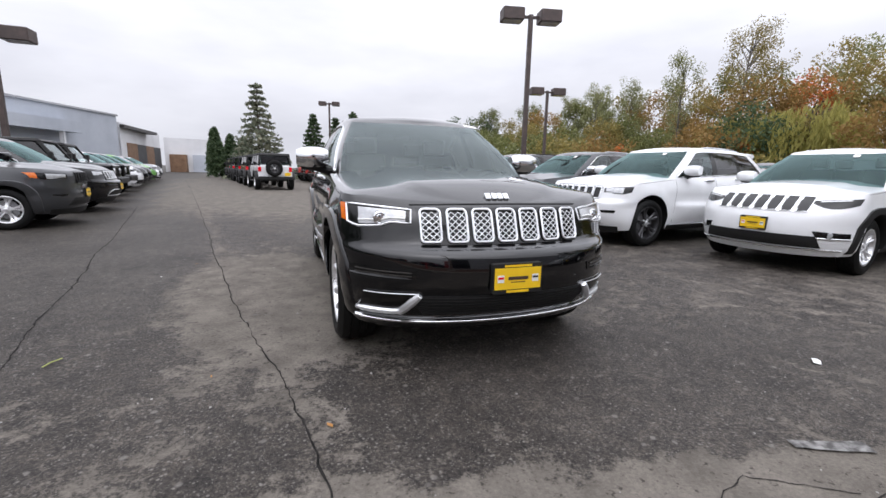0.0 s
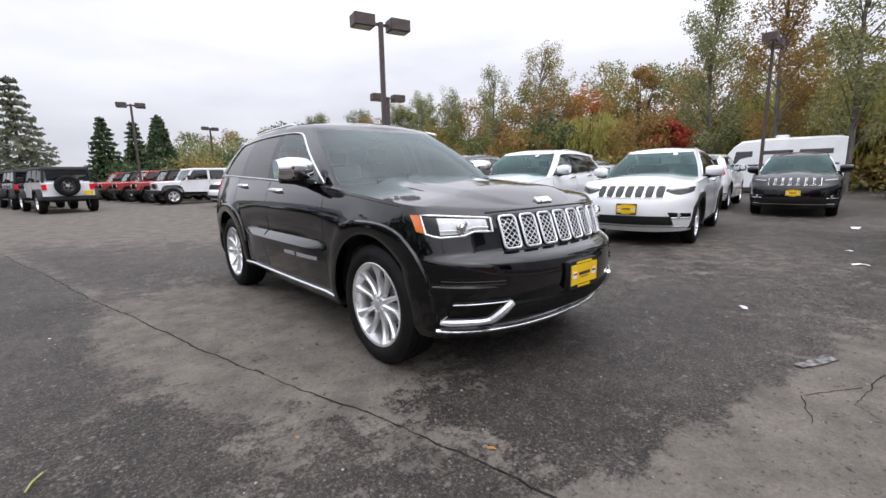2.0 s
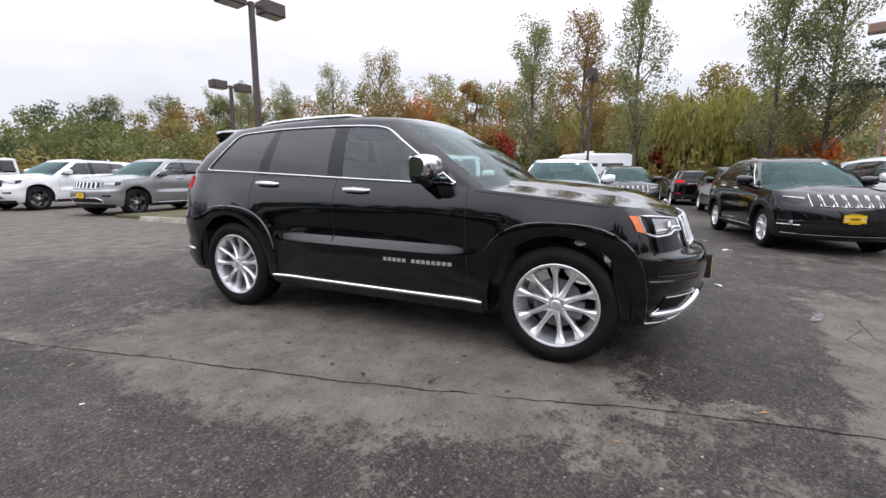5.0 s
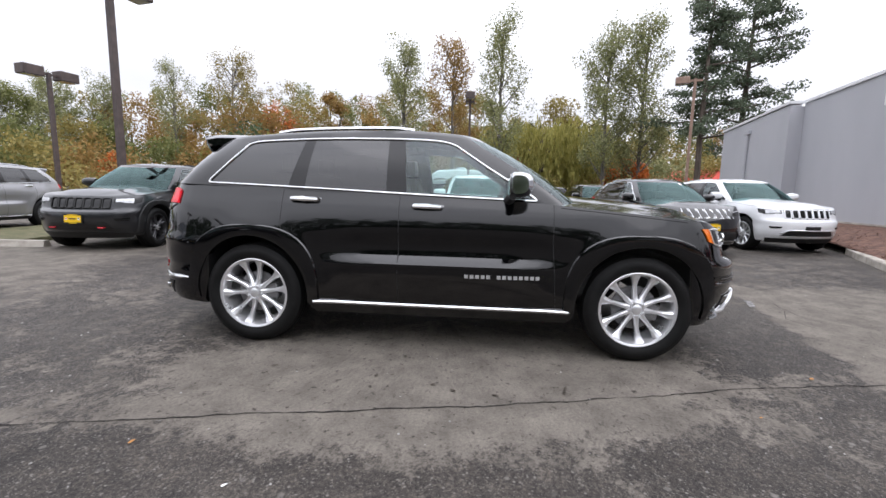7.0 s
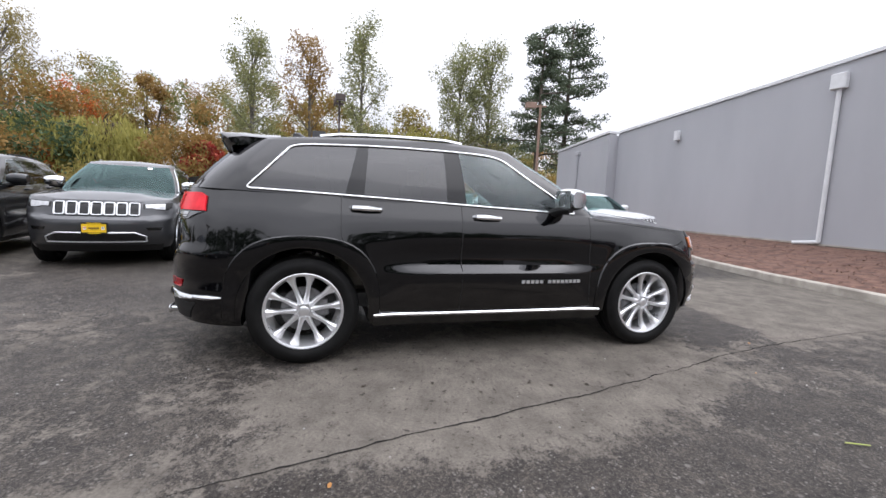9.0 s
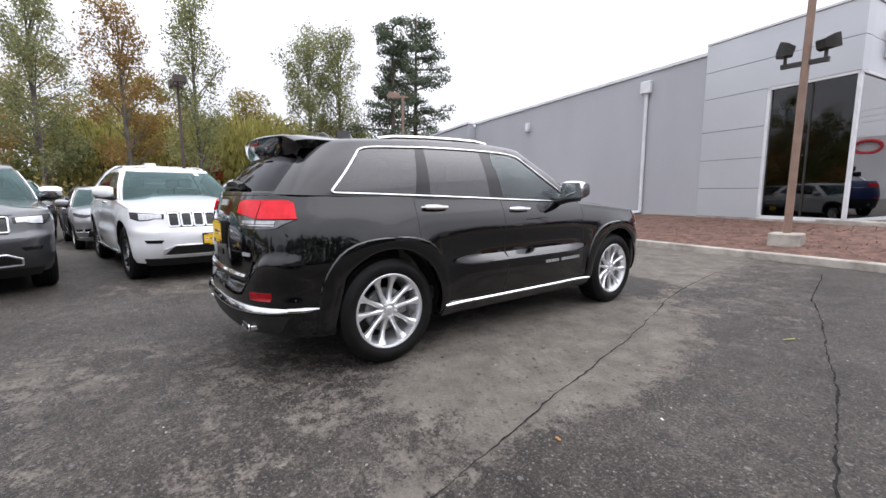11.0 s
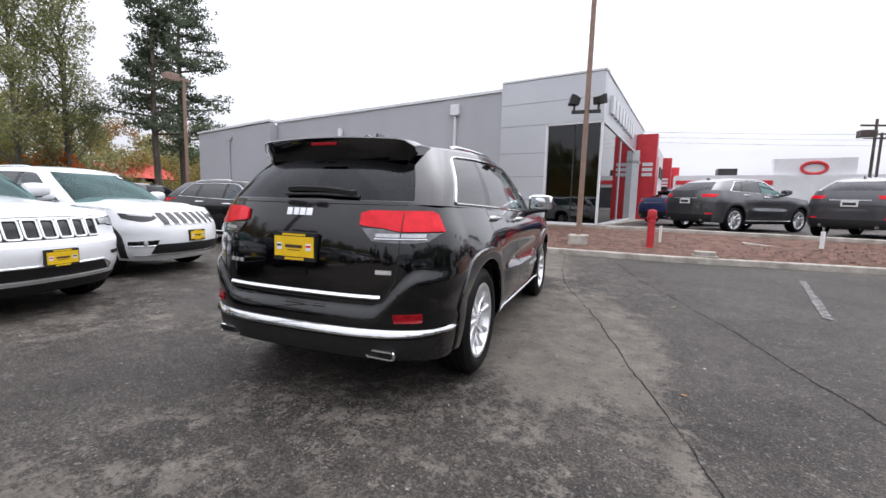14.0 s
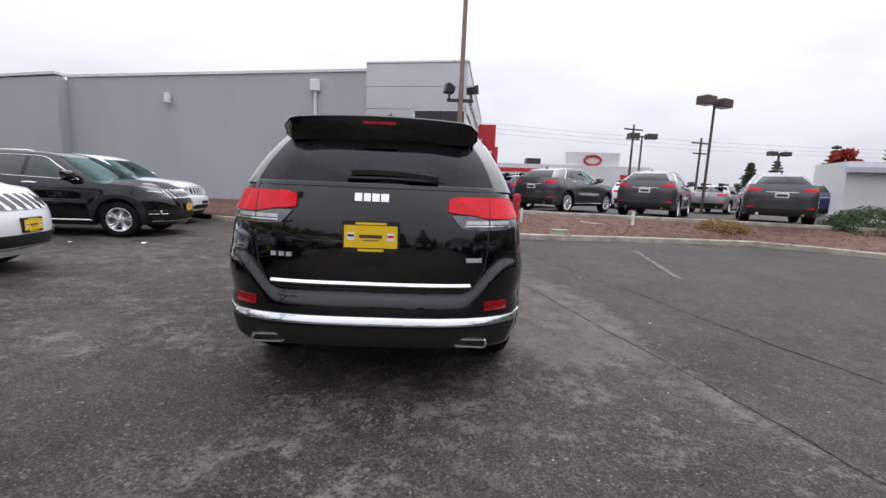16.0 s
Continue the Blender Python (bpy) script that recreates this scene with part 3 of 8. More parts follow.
def plate_on(root, fn, x, z, w=0.31, h=0.172):
    """A dealer's yellow plate in a dark frame with unreadable print."""
    y = fn(x, z, 0.0)[1]
    sgn = -1 if y < 0 else 1
    y0 = y + sgn * 0.012
    fr = Geo().add([(x + a, y0 + sgn * 0.012, z + b) for a, b in rounded(-w / 2, -h / 2, w / 2, h / 2, 0.012)] + [(x + a, y0 - sgn * 0.03, z + b) for a, b in rounded(-w / 2, -h / 2, w / 2, h / 2, 0.012)], [tuple(range(20)), tuple(range(39, 19, -1))] + [(i, (i + 1) % 20, 20 + (i + 1) % 20, 20 + i) for i in range(20)])
    frame_ob = part("licence_plate", fr, M_TRIM, root, "yellow dealer plate in a dark frame")
    Y = lambda k: y0 + sgn * (0.012 + k)

    def flat(x0, x1, z0, z1, k0, k1):
        return Geo().box(x + x0 * w / 0.31, min(Y(k0), Y(k1)), z + z0, x + x1 * w / 0.31, max(Y(k0), Y(k1)), z + z1)

    part("plate_sheet", flat(-0.145, 0.145, -h / 2 + 0.026, h / 2 - 0.024, 0.0, 0.004), M_YELLOW, frame_ob, "bright yellow sheet")
    for x0, x1, z0, z1 in ((-0.085, 0.085, h / 2 - 0.019, h / 2 - 0.007), (-0.07, 0.07, -h / 2 + 0.006, -h / 2 + 0.020)):
        part("frame_print", flat(x0, x1, z0, z1, 0.0, 0.003), M_YELLOW, frame_ob, "yellow illegible print on the frame")
    tx = flat(-0.062, 0.062, -0.006, 0.012, 0.002, 0.006)
    for q in ((-0.045, 0.045, -0.021, -0.017),):
        g = flat(*q, 0.002, 0.006)
        tx.add(g.v, g.f)
    part("print", tx, M_PLATETEXT, frame_ob, "dark illegible print")
    for a, mt in ((-0.108, M_REDLENS), (0.108, M_DARKMETAL)):
        part("badge", flat(a - 0.020, a + 0.020, -0.020, 0.022, 0.002, 0.0055), M_PAPER, frame_ob)
        part("badge_band", flat(a - 0.017, a + 0.017, 0.0, 0.012, 0.004, 0.007), mt, frame_ob)
    return frame_ob


def car(m, P, colour, name="car", label="", category="car", group="", style="twin", rim=None, lower=None, detail=1, chrome=True, plate=True, roofrack=True, mirror=None, arch=None, tail="wide", face="wide", back_plate=False, sticker=False):
    """A whole car at the pose m."""
    rim = rim or M_RIM
    S = Shell(P)
    root = thing(name, m, label, category, group)
    cols = S.columns()
    lines = [S.column(c, LEVELS if detail == 2 else LEVELS[::2] + [1.0]) for c in cols]
    body = Geo()
    body.loft([[p for p in line] for line in lines])
    body.mirrored()
    cowl_i = [i for i, (c, l) in enumerate(zip(cols, lines)) if l[-1][1] <= P["cowl"] + 0.25]
    cap_across(body, [lines[i][-1] for i in cowl_i], P["crown"], P["hw"], n=30 if detail == 2 else 16, bulge=0.022 if P["ledge"] else 0.0)
    tail_i = [i for i, l in enumerate(lines) if l[-1][1] >= P["gcols"][-1][0] - 0.35]
    cap_across(body, [lines[i][-1] for i in tail_i], 0.0, P["hw"])
    part("body", body, colour, root, smooth=32)
    under = Geo()
    cap_across(under, [(l[0][0], l[0][1], l[0][2]) for l in lines], 0.0, P["hw"], n=2)
    part("underbody", under, M_TRIM, root)
    # greenhouse
    ks = [0, P["glow"], 0.2, 0.35, 0.5, 0.65, 0.78, P["wtop"], 0.94, 1.0]
    rings = [S.green(k, 1) for k in ks]
    groups = {}
    for a in range(len(ks) - 1):
        for b in range(len(rings[0]) - 1):
            tag = rings[a][b][1]
            if tag.startswith("w") and not (P["glow"] <= ks[a] and ks[a + 1] <= P["wtop"]):
                tag = "paint"
            if tag == "black":
                tag = "black%d" % b
            if tag.startswith("black") and not (ks[a + 1] <= P["wtop"]):
                tag = "paint"
            if tag in ("shield", "back") and (ks[a + 1] > 0.97 or (tag == "back" and ks[a] < P["glow"])):
                tag = "paint"
            q = [rings[a][b][0], rings[a][b + 1][0], rings[a + 1][b + 1][0], rings[a + 1][b][0]]
            groups.setdefault(tag, Geo()).add(q, [(0, 1, 2, 3)])
    roof = groups.pop("paint").mirrored()
    cap_across(roof, [p for p, _ in rings[-1]], P["rcrown"], P["gw"][1])
    part("roof", roof, colour, root, smooth=50)
    for tag in [k for k in groups if k.startswith("black")]:
        g = groups.pop(tag)
        part("pillar_trim", Geo().add(g.v, g.f), M_GLOSSBLACK, root)
        part("pillar_trim", Geo().add([(-x, y, z) for x, y, z in g.v], [q[::-1] for q in g.f]), M_GLOSSBLACK, root)
    outward(part("windshield", groups.pop("shield").mirrored(), M_NEARSHIELD if detail == 2 else M_SHIELD, root, "sloping windscreen glass", smooth=60), (0, 0.4, 1.1)).visible_shadow = False
    outward(part("rear_window", groups.pop("back").mirrored(), M_BACKGLASS, root, "dark rear window", smooth=60), (0, 0.4, 1.1)).visible_shadow = False
    for tag, g in sorted(groups.items()):
        mat = M_GLASS if tag == "w1" else M_PRIVACY
        outward(part("side_window", Geo().add(g.v, g.f), mat, root, smooth=60), (0, 0.4, 1.1)).visible_shadow = False
        outward(part("side_window", Geo().add([(-x, y, z) for x, y, z in g.v], [q[::-1] for q in g.f]), mat, root, smooth=60), (0, 0.4, 1.1)).visible_shadow = False
    # window surround
    if chrome:
        ia = [i for i, (p, t) in enumerate(rings[0]) if t.startswith("w")]
        i0, i1 = ia[0], ia[-1] + 1
        lo, hi = ks.index(P["glow"]), ks.index(P["wtop"])
        loop = [rings[lo][i][0] for i in range(i0, i1 + 1)] + [rings[k][i1][0] for k in range(lo + 1, hi)] + [rings[hi][i][0] for i in range(i1, i0 - 1, -1)] + [rings[k][i0][0] for k in range(hi - 1, lo, -1)]
        corners = {0, i1 - i0, i1 - i0 + hi - lo, 2 * (i1 - i0) + hi - lo}
        soft = []
        for i, q in enumerate(loop):
            if i not in corners:
                soft.append(q)
                continue
            c, a, b = Vector(q), Vector(loop[i - 1]), Vector(loop[(i + 1) % len(loop)])
            cut = 0.13 if i == i1 - i0 + hi - lo else (0.20 if i == 2 * (i1 - i0) + hi - lo else 0.04)
            da, db = (a - c).normalized() * min(cut, (a - c).length * 0.95), (b - c).normalized() * min(cut, (b - c).length * 0.95)
            soft += [tuple(c + da * (1 - t) ** 2 + db * t * t) for t in np.linspace(0, 1, 6)]
        for sg in (1, -1):
            part("window_trim", Geo().tube([((x + 0.004) * sg, y, z) for x, y, z in soft], 0.0095 if detail == 2 else 0.010, 8, True), M_CHROME if chrome is True else M_TRIM, root, "bright metal window surround")
    # floor pan and cabin
    cab = Geo().box(-P["hw"] + 0.12, -1.0, 0.4, P["hw"] - 0.12, P["hr"] - 0.35, 0.5)
    cab.box(-P["hw"] + 0.1, -1.15, 0.45, P["hw"] - 0.1, -0.62, 1.06, 0.05)
    part("cabin_floor", cab, M_INTERIOR, root)
    for sx in (-0.40, 0.40):
        for sy, ww in ((0.0, 0.24), (0.92, 0.30)):
            seat = Geo().box(sx - ww, sy - 0.25, 0.5, sx + ww, sy + 0.28, 0.78, 0.06)
            rr = []
            for t in np.linspace(0, 1, 5):
                yy, zz, hw2 = sy + 0.26 + 0.17 * t, 0.74 + 0.60 * t, ww - 0.05 * t * t
                rr.append([(sx - hw2, yy - 0.06, zz), (sx, yy - 0.03, zz), (sx + hw2, yy - 0.06, zz), (sx + hw2, yy + 0.06, zz), (sx - hw2, yy + 0.06, zz)])
            seat.loft(rr, True, True, True)
            seat.box(sx - 0.12, sy + 0.38, 1.36, sx + 0.12, sy + 0.48, 1.52, 0.03)
            part("seat", seat, M_INTERIOR if detail < 2 else M_LEATHER, root)
    wheel_ring = [(0.38 + 0.18 * math.cos(a), -0.52 + 0.05 * math.sin(a), 0.98 + 0.17 * math.sin(a)) for a in np.linspace(0, math.tau, 20, endpoint=False)]
    part("steering_wheel", Geo().tube(wheel_ring, 0.016, 6, True).tube([(0.20, -0.52, 0.98), (0.56, -0.52, 0.98)], 0.02, 6), M_INTERIOR, root)
    # wheels
    for i, wy in enumerate(P["wy"]):
        for sx in (1, -1):
            wheel(root, P, style, sx * P["track"], wy, rim, turn=17 * i + 11 * sx)
    # arch liners and sill
    low = lower or M_TRIM
    zb = P["zb"]
    for sx in (1, -1):
        sill = Geo()
        a, b = P["wy"][0] + P["Ra"] + 0.03, P["wy"][1] - P["Ra"] - 0.03
        ys = np.linspace(a, b, 12)
        sill.loft([[((S.width(y, zb + dz) + o) * sx, y, zb + dz) for o, dz in ((-0.10, -0.035), (-0.01, -0.035), (0.006, -0.01), (0.008, 0.05), (-0.01, 0.07), (-0.1, 0.07))] for y in ys], True, True, True)
        sill_ob = part("sill", sill, colour if lower is None and detail == 2 else low, root)
        if chrome is True and detail >= 1:
            part("sill_trim", Geo().tube([(sx * (S.width(y, zb + 0.075) + 0.008), y, zb + 0.068) for y in ys], 0.013, 6), M_CHROME, sill_ob, "bright sill strip")
        if lower is not None or arch is not None:
            for wy in P["wy"]:
                arch_geo = Geo()
                rr = []
                for q in range(-8, 189, 7):
                    cy, cz = math.cos(radians(q)), math.sin(radians(q))
                    ring = []
                    sq = (abs(cy) ** 2.7 + abs(cz) ** 2.7) ** (-1 / 2.7) - 1
                    for rad, o in ((P["Ra"] - 0.01, -0.05), (P["Ra"] - 0.01, 0.012), (P["Ra"] + 0.02, 0.018), ((P["Ra"] + 0.068) * (1 + sq), 0.014), ((P["Ra"] + 0.075) * (1 + sq), 0.004), ((P["Ra"] + 0.075) * (1 + sq), -0.05)):
                        yy, zz = wy + rad * cy, max(P["R"] + 0.01 + rad * cz, zb - 0.02)
                        ring.append((sx * (S.s(yy, zz, 0)[0] + o), yy, zz))
                    rr.append(ring)
                arch_geo.loft(rr, True, True, True)
                part("arch_cladding", arch_geo, arch or low, root, smooth=30)
    # mirrors, handles, roof rails
    for sx in (1, -1):
        mx, (my, mz) = sx * (P["hw"] + 0.065), P["mirror_at"]
        rr = []
        for t, (sy, sz) in zip(np.linspace(-0.13, 0.13, 7), ((0.05, 0.062), (0.07, 0.08), (0.078, 0.087), (0.08, 0.089), (0.079, 0.088), (0.074, 0.084), (0.058, 0.068))):
            rr.append([(mx + t, my - 0.02 + sy * math.copysign(abs(math.cos(a)) ** 0.7, math.cos(a)) * (1.6 if math.cos(a) < 0 else 0.6), mz + sz * math.copysign(abs(math.sin(a)) ** 0.6, math.sin(a))) for a in np.linspace(0, math.tau, 14, endpoint=False)])
        mir = part("mirror", Geo().loft(rr, True, True, True), mirror or colour, root, "", 50)
        part("mirror_foot", Geo().tube([(sx * (P["hw"] - 0.11), my + 0.02, mz - 0.12), (mx - sx * 0.03, my, mz - 0.085), (mx + sx * 0.09, my, mz - 0.08)], [0.04, 0.032, 0.025], 8), M_TRIM, mir)
        part("mirror_glass", Geo().box(mx - 0.105, my + 0.018, mz - 0.07, mx + 0.105, my + 0.024, mz + 0.07, 0.002), M_CHROME, mir)
        for hy, hz in P["handles"]:
            hx = S.width(hy, hz)
            pts = [(sx * (hx - 0.01), hy - 0.115, hz), (sx * (hx + 0.022), hy - 0.10, hz), (sx * (hx + 0.03), hy, hz + 0.003), (sx * (hx + 0.022), hy + 0.10, hz + 0.004), (sx * (hx - 0.01), hy + 0.115, hz + 0.004)]
            part("door_handle", Geo().tube(pts, [0.014, 0.017, 0.019, 0.017, 0.014], 8), M_CHROME if chrome is True else colour, root, "bright door handle" if chrome is True else "")
        if roofrack:
            ys = np.linspace(*P["rails"], 9)
            pts = []
            for i, y in enumerate(ys):
                zz = smooth_table(P["roof"], y) + (P.get("rail_up", 0.040) if 0 < i < 8 else 0.010)
                pts.append((sx * (P["gw"][1] - 0.055), y, zz))
            part("roof_rail", Geo().tube(pts, 0.017, 8, flat=0.8), M_CHROME if chrome is True else M_TRIM, root, "bright roof rail" if chrome is True else "")
    # antenna fin
    part("antenna", Geo().loft([[(-0.025, 1.45, 1.74), (0.0, 1.42, 1.74), (0.025, 1.45, 1.74), (0.02, 1.60, 1.73), (-0.02, 1.60, 1.73)], [(-0.006, 1.55, 1.80), (0, 1.54, 1.81), (0.006, 1.55, 1.80), (0.005, 1.59, 1.80), (-0.005, 1.59, 1.80)]], True, False, True).moved(Matrix.Translation((0, 0, smooth_table(P["roof"], 1.5) + P["rcrown"] - 1.745))), colour, root)
    if sticker:
        ra, rb_ = S.green(0.82, 1), S.green(0.90, 1)
        q = [ra[3][0], ra[4][0], rb_[4][0], rb_[3][0]]
        part("window_sticker", Geo().add([(x, y - 0.008, z + 0.008) for x, y, z in q], [(0, 1, 2, 3)]), M_PAPER, root, "white paper sticker in the windscreen", smooth=0)
    seams(root, S, P)
    if face:
        FACES[face](root, S, P, colour, detail, chrome)
    if tail:
        TAILS[tail](root, S, P, colour, detail, chrome)
    if plate:
        plate_on(root, S.f, 0.0, P.get("plate_z", 0.60))
    if back_plate:
        plate_on(root, S.r, 0.0, P.get("back_plate_z", 0.97))
    return root, S


def seams(root, S, P):
    """Gaps round doors and bonnet, as thin dark lines set into the skin."""
    for sx in (1, -1):
        gc = P["gcols"]
        zb = P["zb"] + 0.10
        for y0, y1 in ((gc[0][0] + 0.02, gc[0][0] - 0.02), (gc[P["doors"][0]][0] + 0.05, gc[P["doors"][0]][0] + 0.05), (gc[P["doors"][1]][0] + 0.16, P["wy"][1] - P["Ra"] - 0.05)):
            zt = S.top(y0) - 0.004
            pts = []
            for t in np.linspace(0, 1, 14):
                z = zt + (zb - zt) * t
                y = y0 + (y1 - y0) * max(0, (t - 0.35) / 0.65) ** 1.0
                pts.append((sx * (S.width(y, z) - 0.0015), y, z))
            part("door_gap", Geo().tube(pts, 0.0035, 4), M_TRIM, root)
    for sx in (1, -1):
        pts = [S.s(y, S.top(y) - 0.018 - 0.0 * y, -0.001) for y in np.linspace(-1.75, P["cowl"] + 0.05, 14)]
        part("bonnet_gap", Geo().tube([(sx * x, y, z) for x, y, z in pts], 0.003, 4), M_TRIM, root)


def curve_xz(pts, n=8):
    """Points along a polyline of (a, b), n to each piece."""
    out = []
    for (a, b), (c, d) in zip(pts, pts[1:]):
        out += [(a + (c - a) * i / n, b + (d - b) * i / n) for i in range(n)]
    return out + [pts[-1]]


def face_wide(root, S, P, colour, detail, chrome):
    """Seven-slot nose, slim lamps and a low intake."""
    d = detail == 2
    gz0, gz1, half = P.get("grille", (0.80, 0.958, 0.485))
    back = Geo().patch(curve_xz([(-half, gz1 + 0.012), (half, gz1 + 0.012)], 24), curve_xz([(-half + 0.02, gz0 - 0.012), (half - 0.02, gz0 - 0.012)], 24), S.f, 0.004, 0.02)
    grille = part("grille", back, M_GLOSSBLACK, root, "seven upright slots in bright frames")
    pitch = 2 * half / 7
    for i in range(7):
        x = -half + pitch * (i + 0.5)
        w = pitch / 2 - (0.017 if d else 0.012)
        k = 1 - 0.10 * abs(x)
        out = [S.f(x + a, (gz0 + gz1) / 2 + b, 0.014) for a, b in rounded(-w * k, -(gz1 - gz0) / 2, w * k, (gz1 - gz0) / 2, 0.022, 4)]
        slot = part("slot_frame", Geo().tube(out, 0.0075 if d else 0.011, 8, True), M_SATIN if chrome else M_TRIM, grille)
        if d:
            net = Geo()
            nz = 9
            for r in range(nz):
                zc = gz0 + 0.012 + (gz1 - gz0 - 0.024) * (r + 0.5) / nz
                dz = (gz1 - gz0 - 0.024) / nz / 2
                sh = 0.5 if r % 2 else 0.0
                pts = [S.f(x + (-w + 0.008) + (2 * w - 0.016) * c / 5, zc + (dz * 0.95 if (c + r) % 2 else -dz), 0.009) for c in range(6)]
                net.tube(pts, 0.0031, 5)
            part("slot_mesh", net, M_SATIN, slot, "silver honeycomb mesh")
    part("bonnet_gap", Geo().tube([S.f(x, gz1 + 0.034 - 0.02 * abs(x) ** 2, 0.001) for x in np.linspace(-half - 0.03, half + 0.03, 24)], 0.0045, 5), M_TRIM, root)
    # lamps
    lz0, lz1 = P.get("lamp", (0.868, 0.975))
    xin, xout = P.get("lamp_x", (0.515, 0.905))
    for sx in (1, -1):
        xs = np.linspace(0, 1, 14)
        top = [(sx * (xin + (xout - xin) * t), lz1 - 0.012 + 0.030 * t) for t in xs]
        bot = [(sx * (xin + 0.01 + (xout - xin - 0.01) * t), lerp_table([(0, lz0 + 0.016), (0.3, lz0 + 0.022), (0.46, lz0 + 0.002), (0.8, lz0 - 0.006), (1, lz0 + 0.03)], t)) for t in xs]
        lamp = part("headlamp", Geo().patch(top, bot, S.f, 0.003, 0.02, 6), M_GLOSSBLACK, root, "clear headlamp with an amber outer corner")
        inner_t = [(a + (b0 - a) * 0.16, c + (d0 - c) * 0.10) for (a, c), (b0, d0) in zip(top[1:11], bot[1:11])]
        inner_b = [(a + (b0 - a) * 0.84, c + (d0 - c) * 0.88) for (a, c), (b0, d0) in zip(top[1:11], bot[1:11])]
        part("reflector", Geo().patch(inner_t, inner_b, S.f, 0.007, 0.006, 4), M_CLEARLENS, lamp, "bright reflector")
        if d or P.get("amber"):
            part("turn_signal", Geo().patch(top[12:], bot[12:], S.f, 0.009, 0.012, 4), M_AMBER, lamp, "amber turn signal")
        if d:
            part("lamp_surround", Geo().tube([S.f(a, b, 0.008) for a, b in top[:13] + bot[12::-1]], 0.0065, 6, True), M_SATIN, lamp)
            part("light_strip", Geo().tube([S.f(a + (b0 - a) * 0.70, c + (d0 - c) * 0.70, 0.011) for (a, c), (b0, d0) in zip(top[1:11], bot[1:11])], 0.006, 6), M_PAPER, lamp, "white light strip")
            cx = sx * (xin + 0.17)
            y = S.front_y(cx, (lz0 + lz1) / 2)
            part("projector", Geo().lathe([(0.0, 0.040), (-0.012, 0.038), (-0.016, 0.030), (-0.012, 0.024), (-0.02, 0.018), (-0.024, 0.0)], 20, "y", (cx, y - 0.004, (lz0 + lz1) / 2 - 0.004)), M_CHROME, lamp)
    # lower bumper
    it, ib = ((0.60, 0.50), (0.50, 0.375)) if d else ((0.47, 0.530), (0.60, 0.395))
    intake = Geo().patch(curve_xz([(-it[0], it[1]), it], 22), curve_xz([(-ib[0], ib[1]), ib], 22), S.f, 0.004, 0.03)
    part("lower_intake", intake, M_TRIM, root, "black lower intake")
    if d:
        for zz in np.linspace(0.385, 0.49, 7):
            ww = 0.50 + (zz - 0.375) * 0.75
            part("intake_bar", Geo().tube([S.f(x, zz, 0.008) for x in np.linspace(-ww, ww, 24)], 0.004, 4), M_TRIM, root)
    if not d:
        part("front_valance", Geo().patch(curve_xz([(-0.80, 0.345), (0.80, 0.345)], 30), curve_xz([(-0.76, 0.24), (0.76, 0.24)], 30), S.f, 0.006, 0.03), M_TRIM, root, "black lower valance")
    if chrome and not d:
        loop = [S.f(a, b, 0.010) for a, b in curve_xz([(-0.47, 0.532), (0.47, 0.532), (0.60, 0.47), (0.60, 0.395), (-0.60, 0.395), (-0.60, 0.47), (-0.47, 0.532)], 10)[:-1]]
        part("intake_trim", Geo().tube(loop, 0.011, 6, True), M_SATIN, root, "bright surround of the lower intake")
    if chrome and d:
        pts = [S.f(x, 0.33 + 0.02 * abs(x) ** 3, 0.01) for x in np.linspace(-0.84, 0.84, 44)]
        part("chin_trim", Geo().tube(pts, 0.016, 8, flat=0.7), M_CHROME, root, "bright strip along the lower bumper")
    for sx in (1, -1):
        fx, fz = ((0.56, 0.25, 0.61, 0.22), (0.506, 0.40)) if d else ((0.60, 0.20, 0.63, 0.15), (0.605, 0.565))
        fog_t = [(sx * (fx[0] + fx[1] * t), fz[0]) for t in np.linspace(0, 1, 10)]
        fog_b = [(sx * (fx[2] + fx[3] * t), fz[1]) for t in np.linspace(0, 1, 10)]
        fog = part("fog_recess", Geo().patch(fog_t, fog_b, S.f, 0.005, 0.03), M_GLOSSBLACK, root)
        if chrome and d:
            pts = [S.f(sx * a, b, 0.012) for a, b in curve_xz([(0.81, 0.506), (0.56, 0.514), (0.535, 0.505), (0.62, 0.405), (0.66, 0.398), (0.84, 0.398), (0.825, 0.44)], 5)]
            part("fog_trim", Geo().tube(pts, [0.0035] * 9 + [0.012, 0.019, 0.023, 0.025, 0.025, 0.025, 0.023, 0.021] + [0.018] * 8 + [0.012, 0.008] + [0.0035] * (len(pts) - 27), 8), M_SATIN, fog, "bright fog lamp surround")
        dl_t = [(sx * (0.55 + 0.33 * t), 0.645 + 0.004 * t) for t in np.linspace(0, 1, 12)]
        dl_b = [(sx * (0.56 + 0.32 * t), 0.595 + 0.006 * t) for t in np.linspace(0, 1, 12)]
        if d:
            part("parking_lamp", Geo().patch(dl_t, dl_b, S.f, 0.004, 0.02), M_GLOSSBLACK, root, "dark recessed lamp bar")
            # two raised lines stand in for the reflections on the dark glass
            for row in (0.3, 0.75):
                part("reflection_strip", Geo().tube([S.f(a, c + (e - c) * row, 0.007) for (a, c), (_, e) in zip(dl_t[1:-1], dl_b[1:-1])], 0.004, 5), M_DARKMETAL, root)


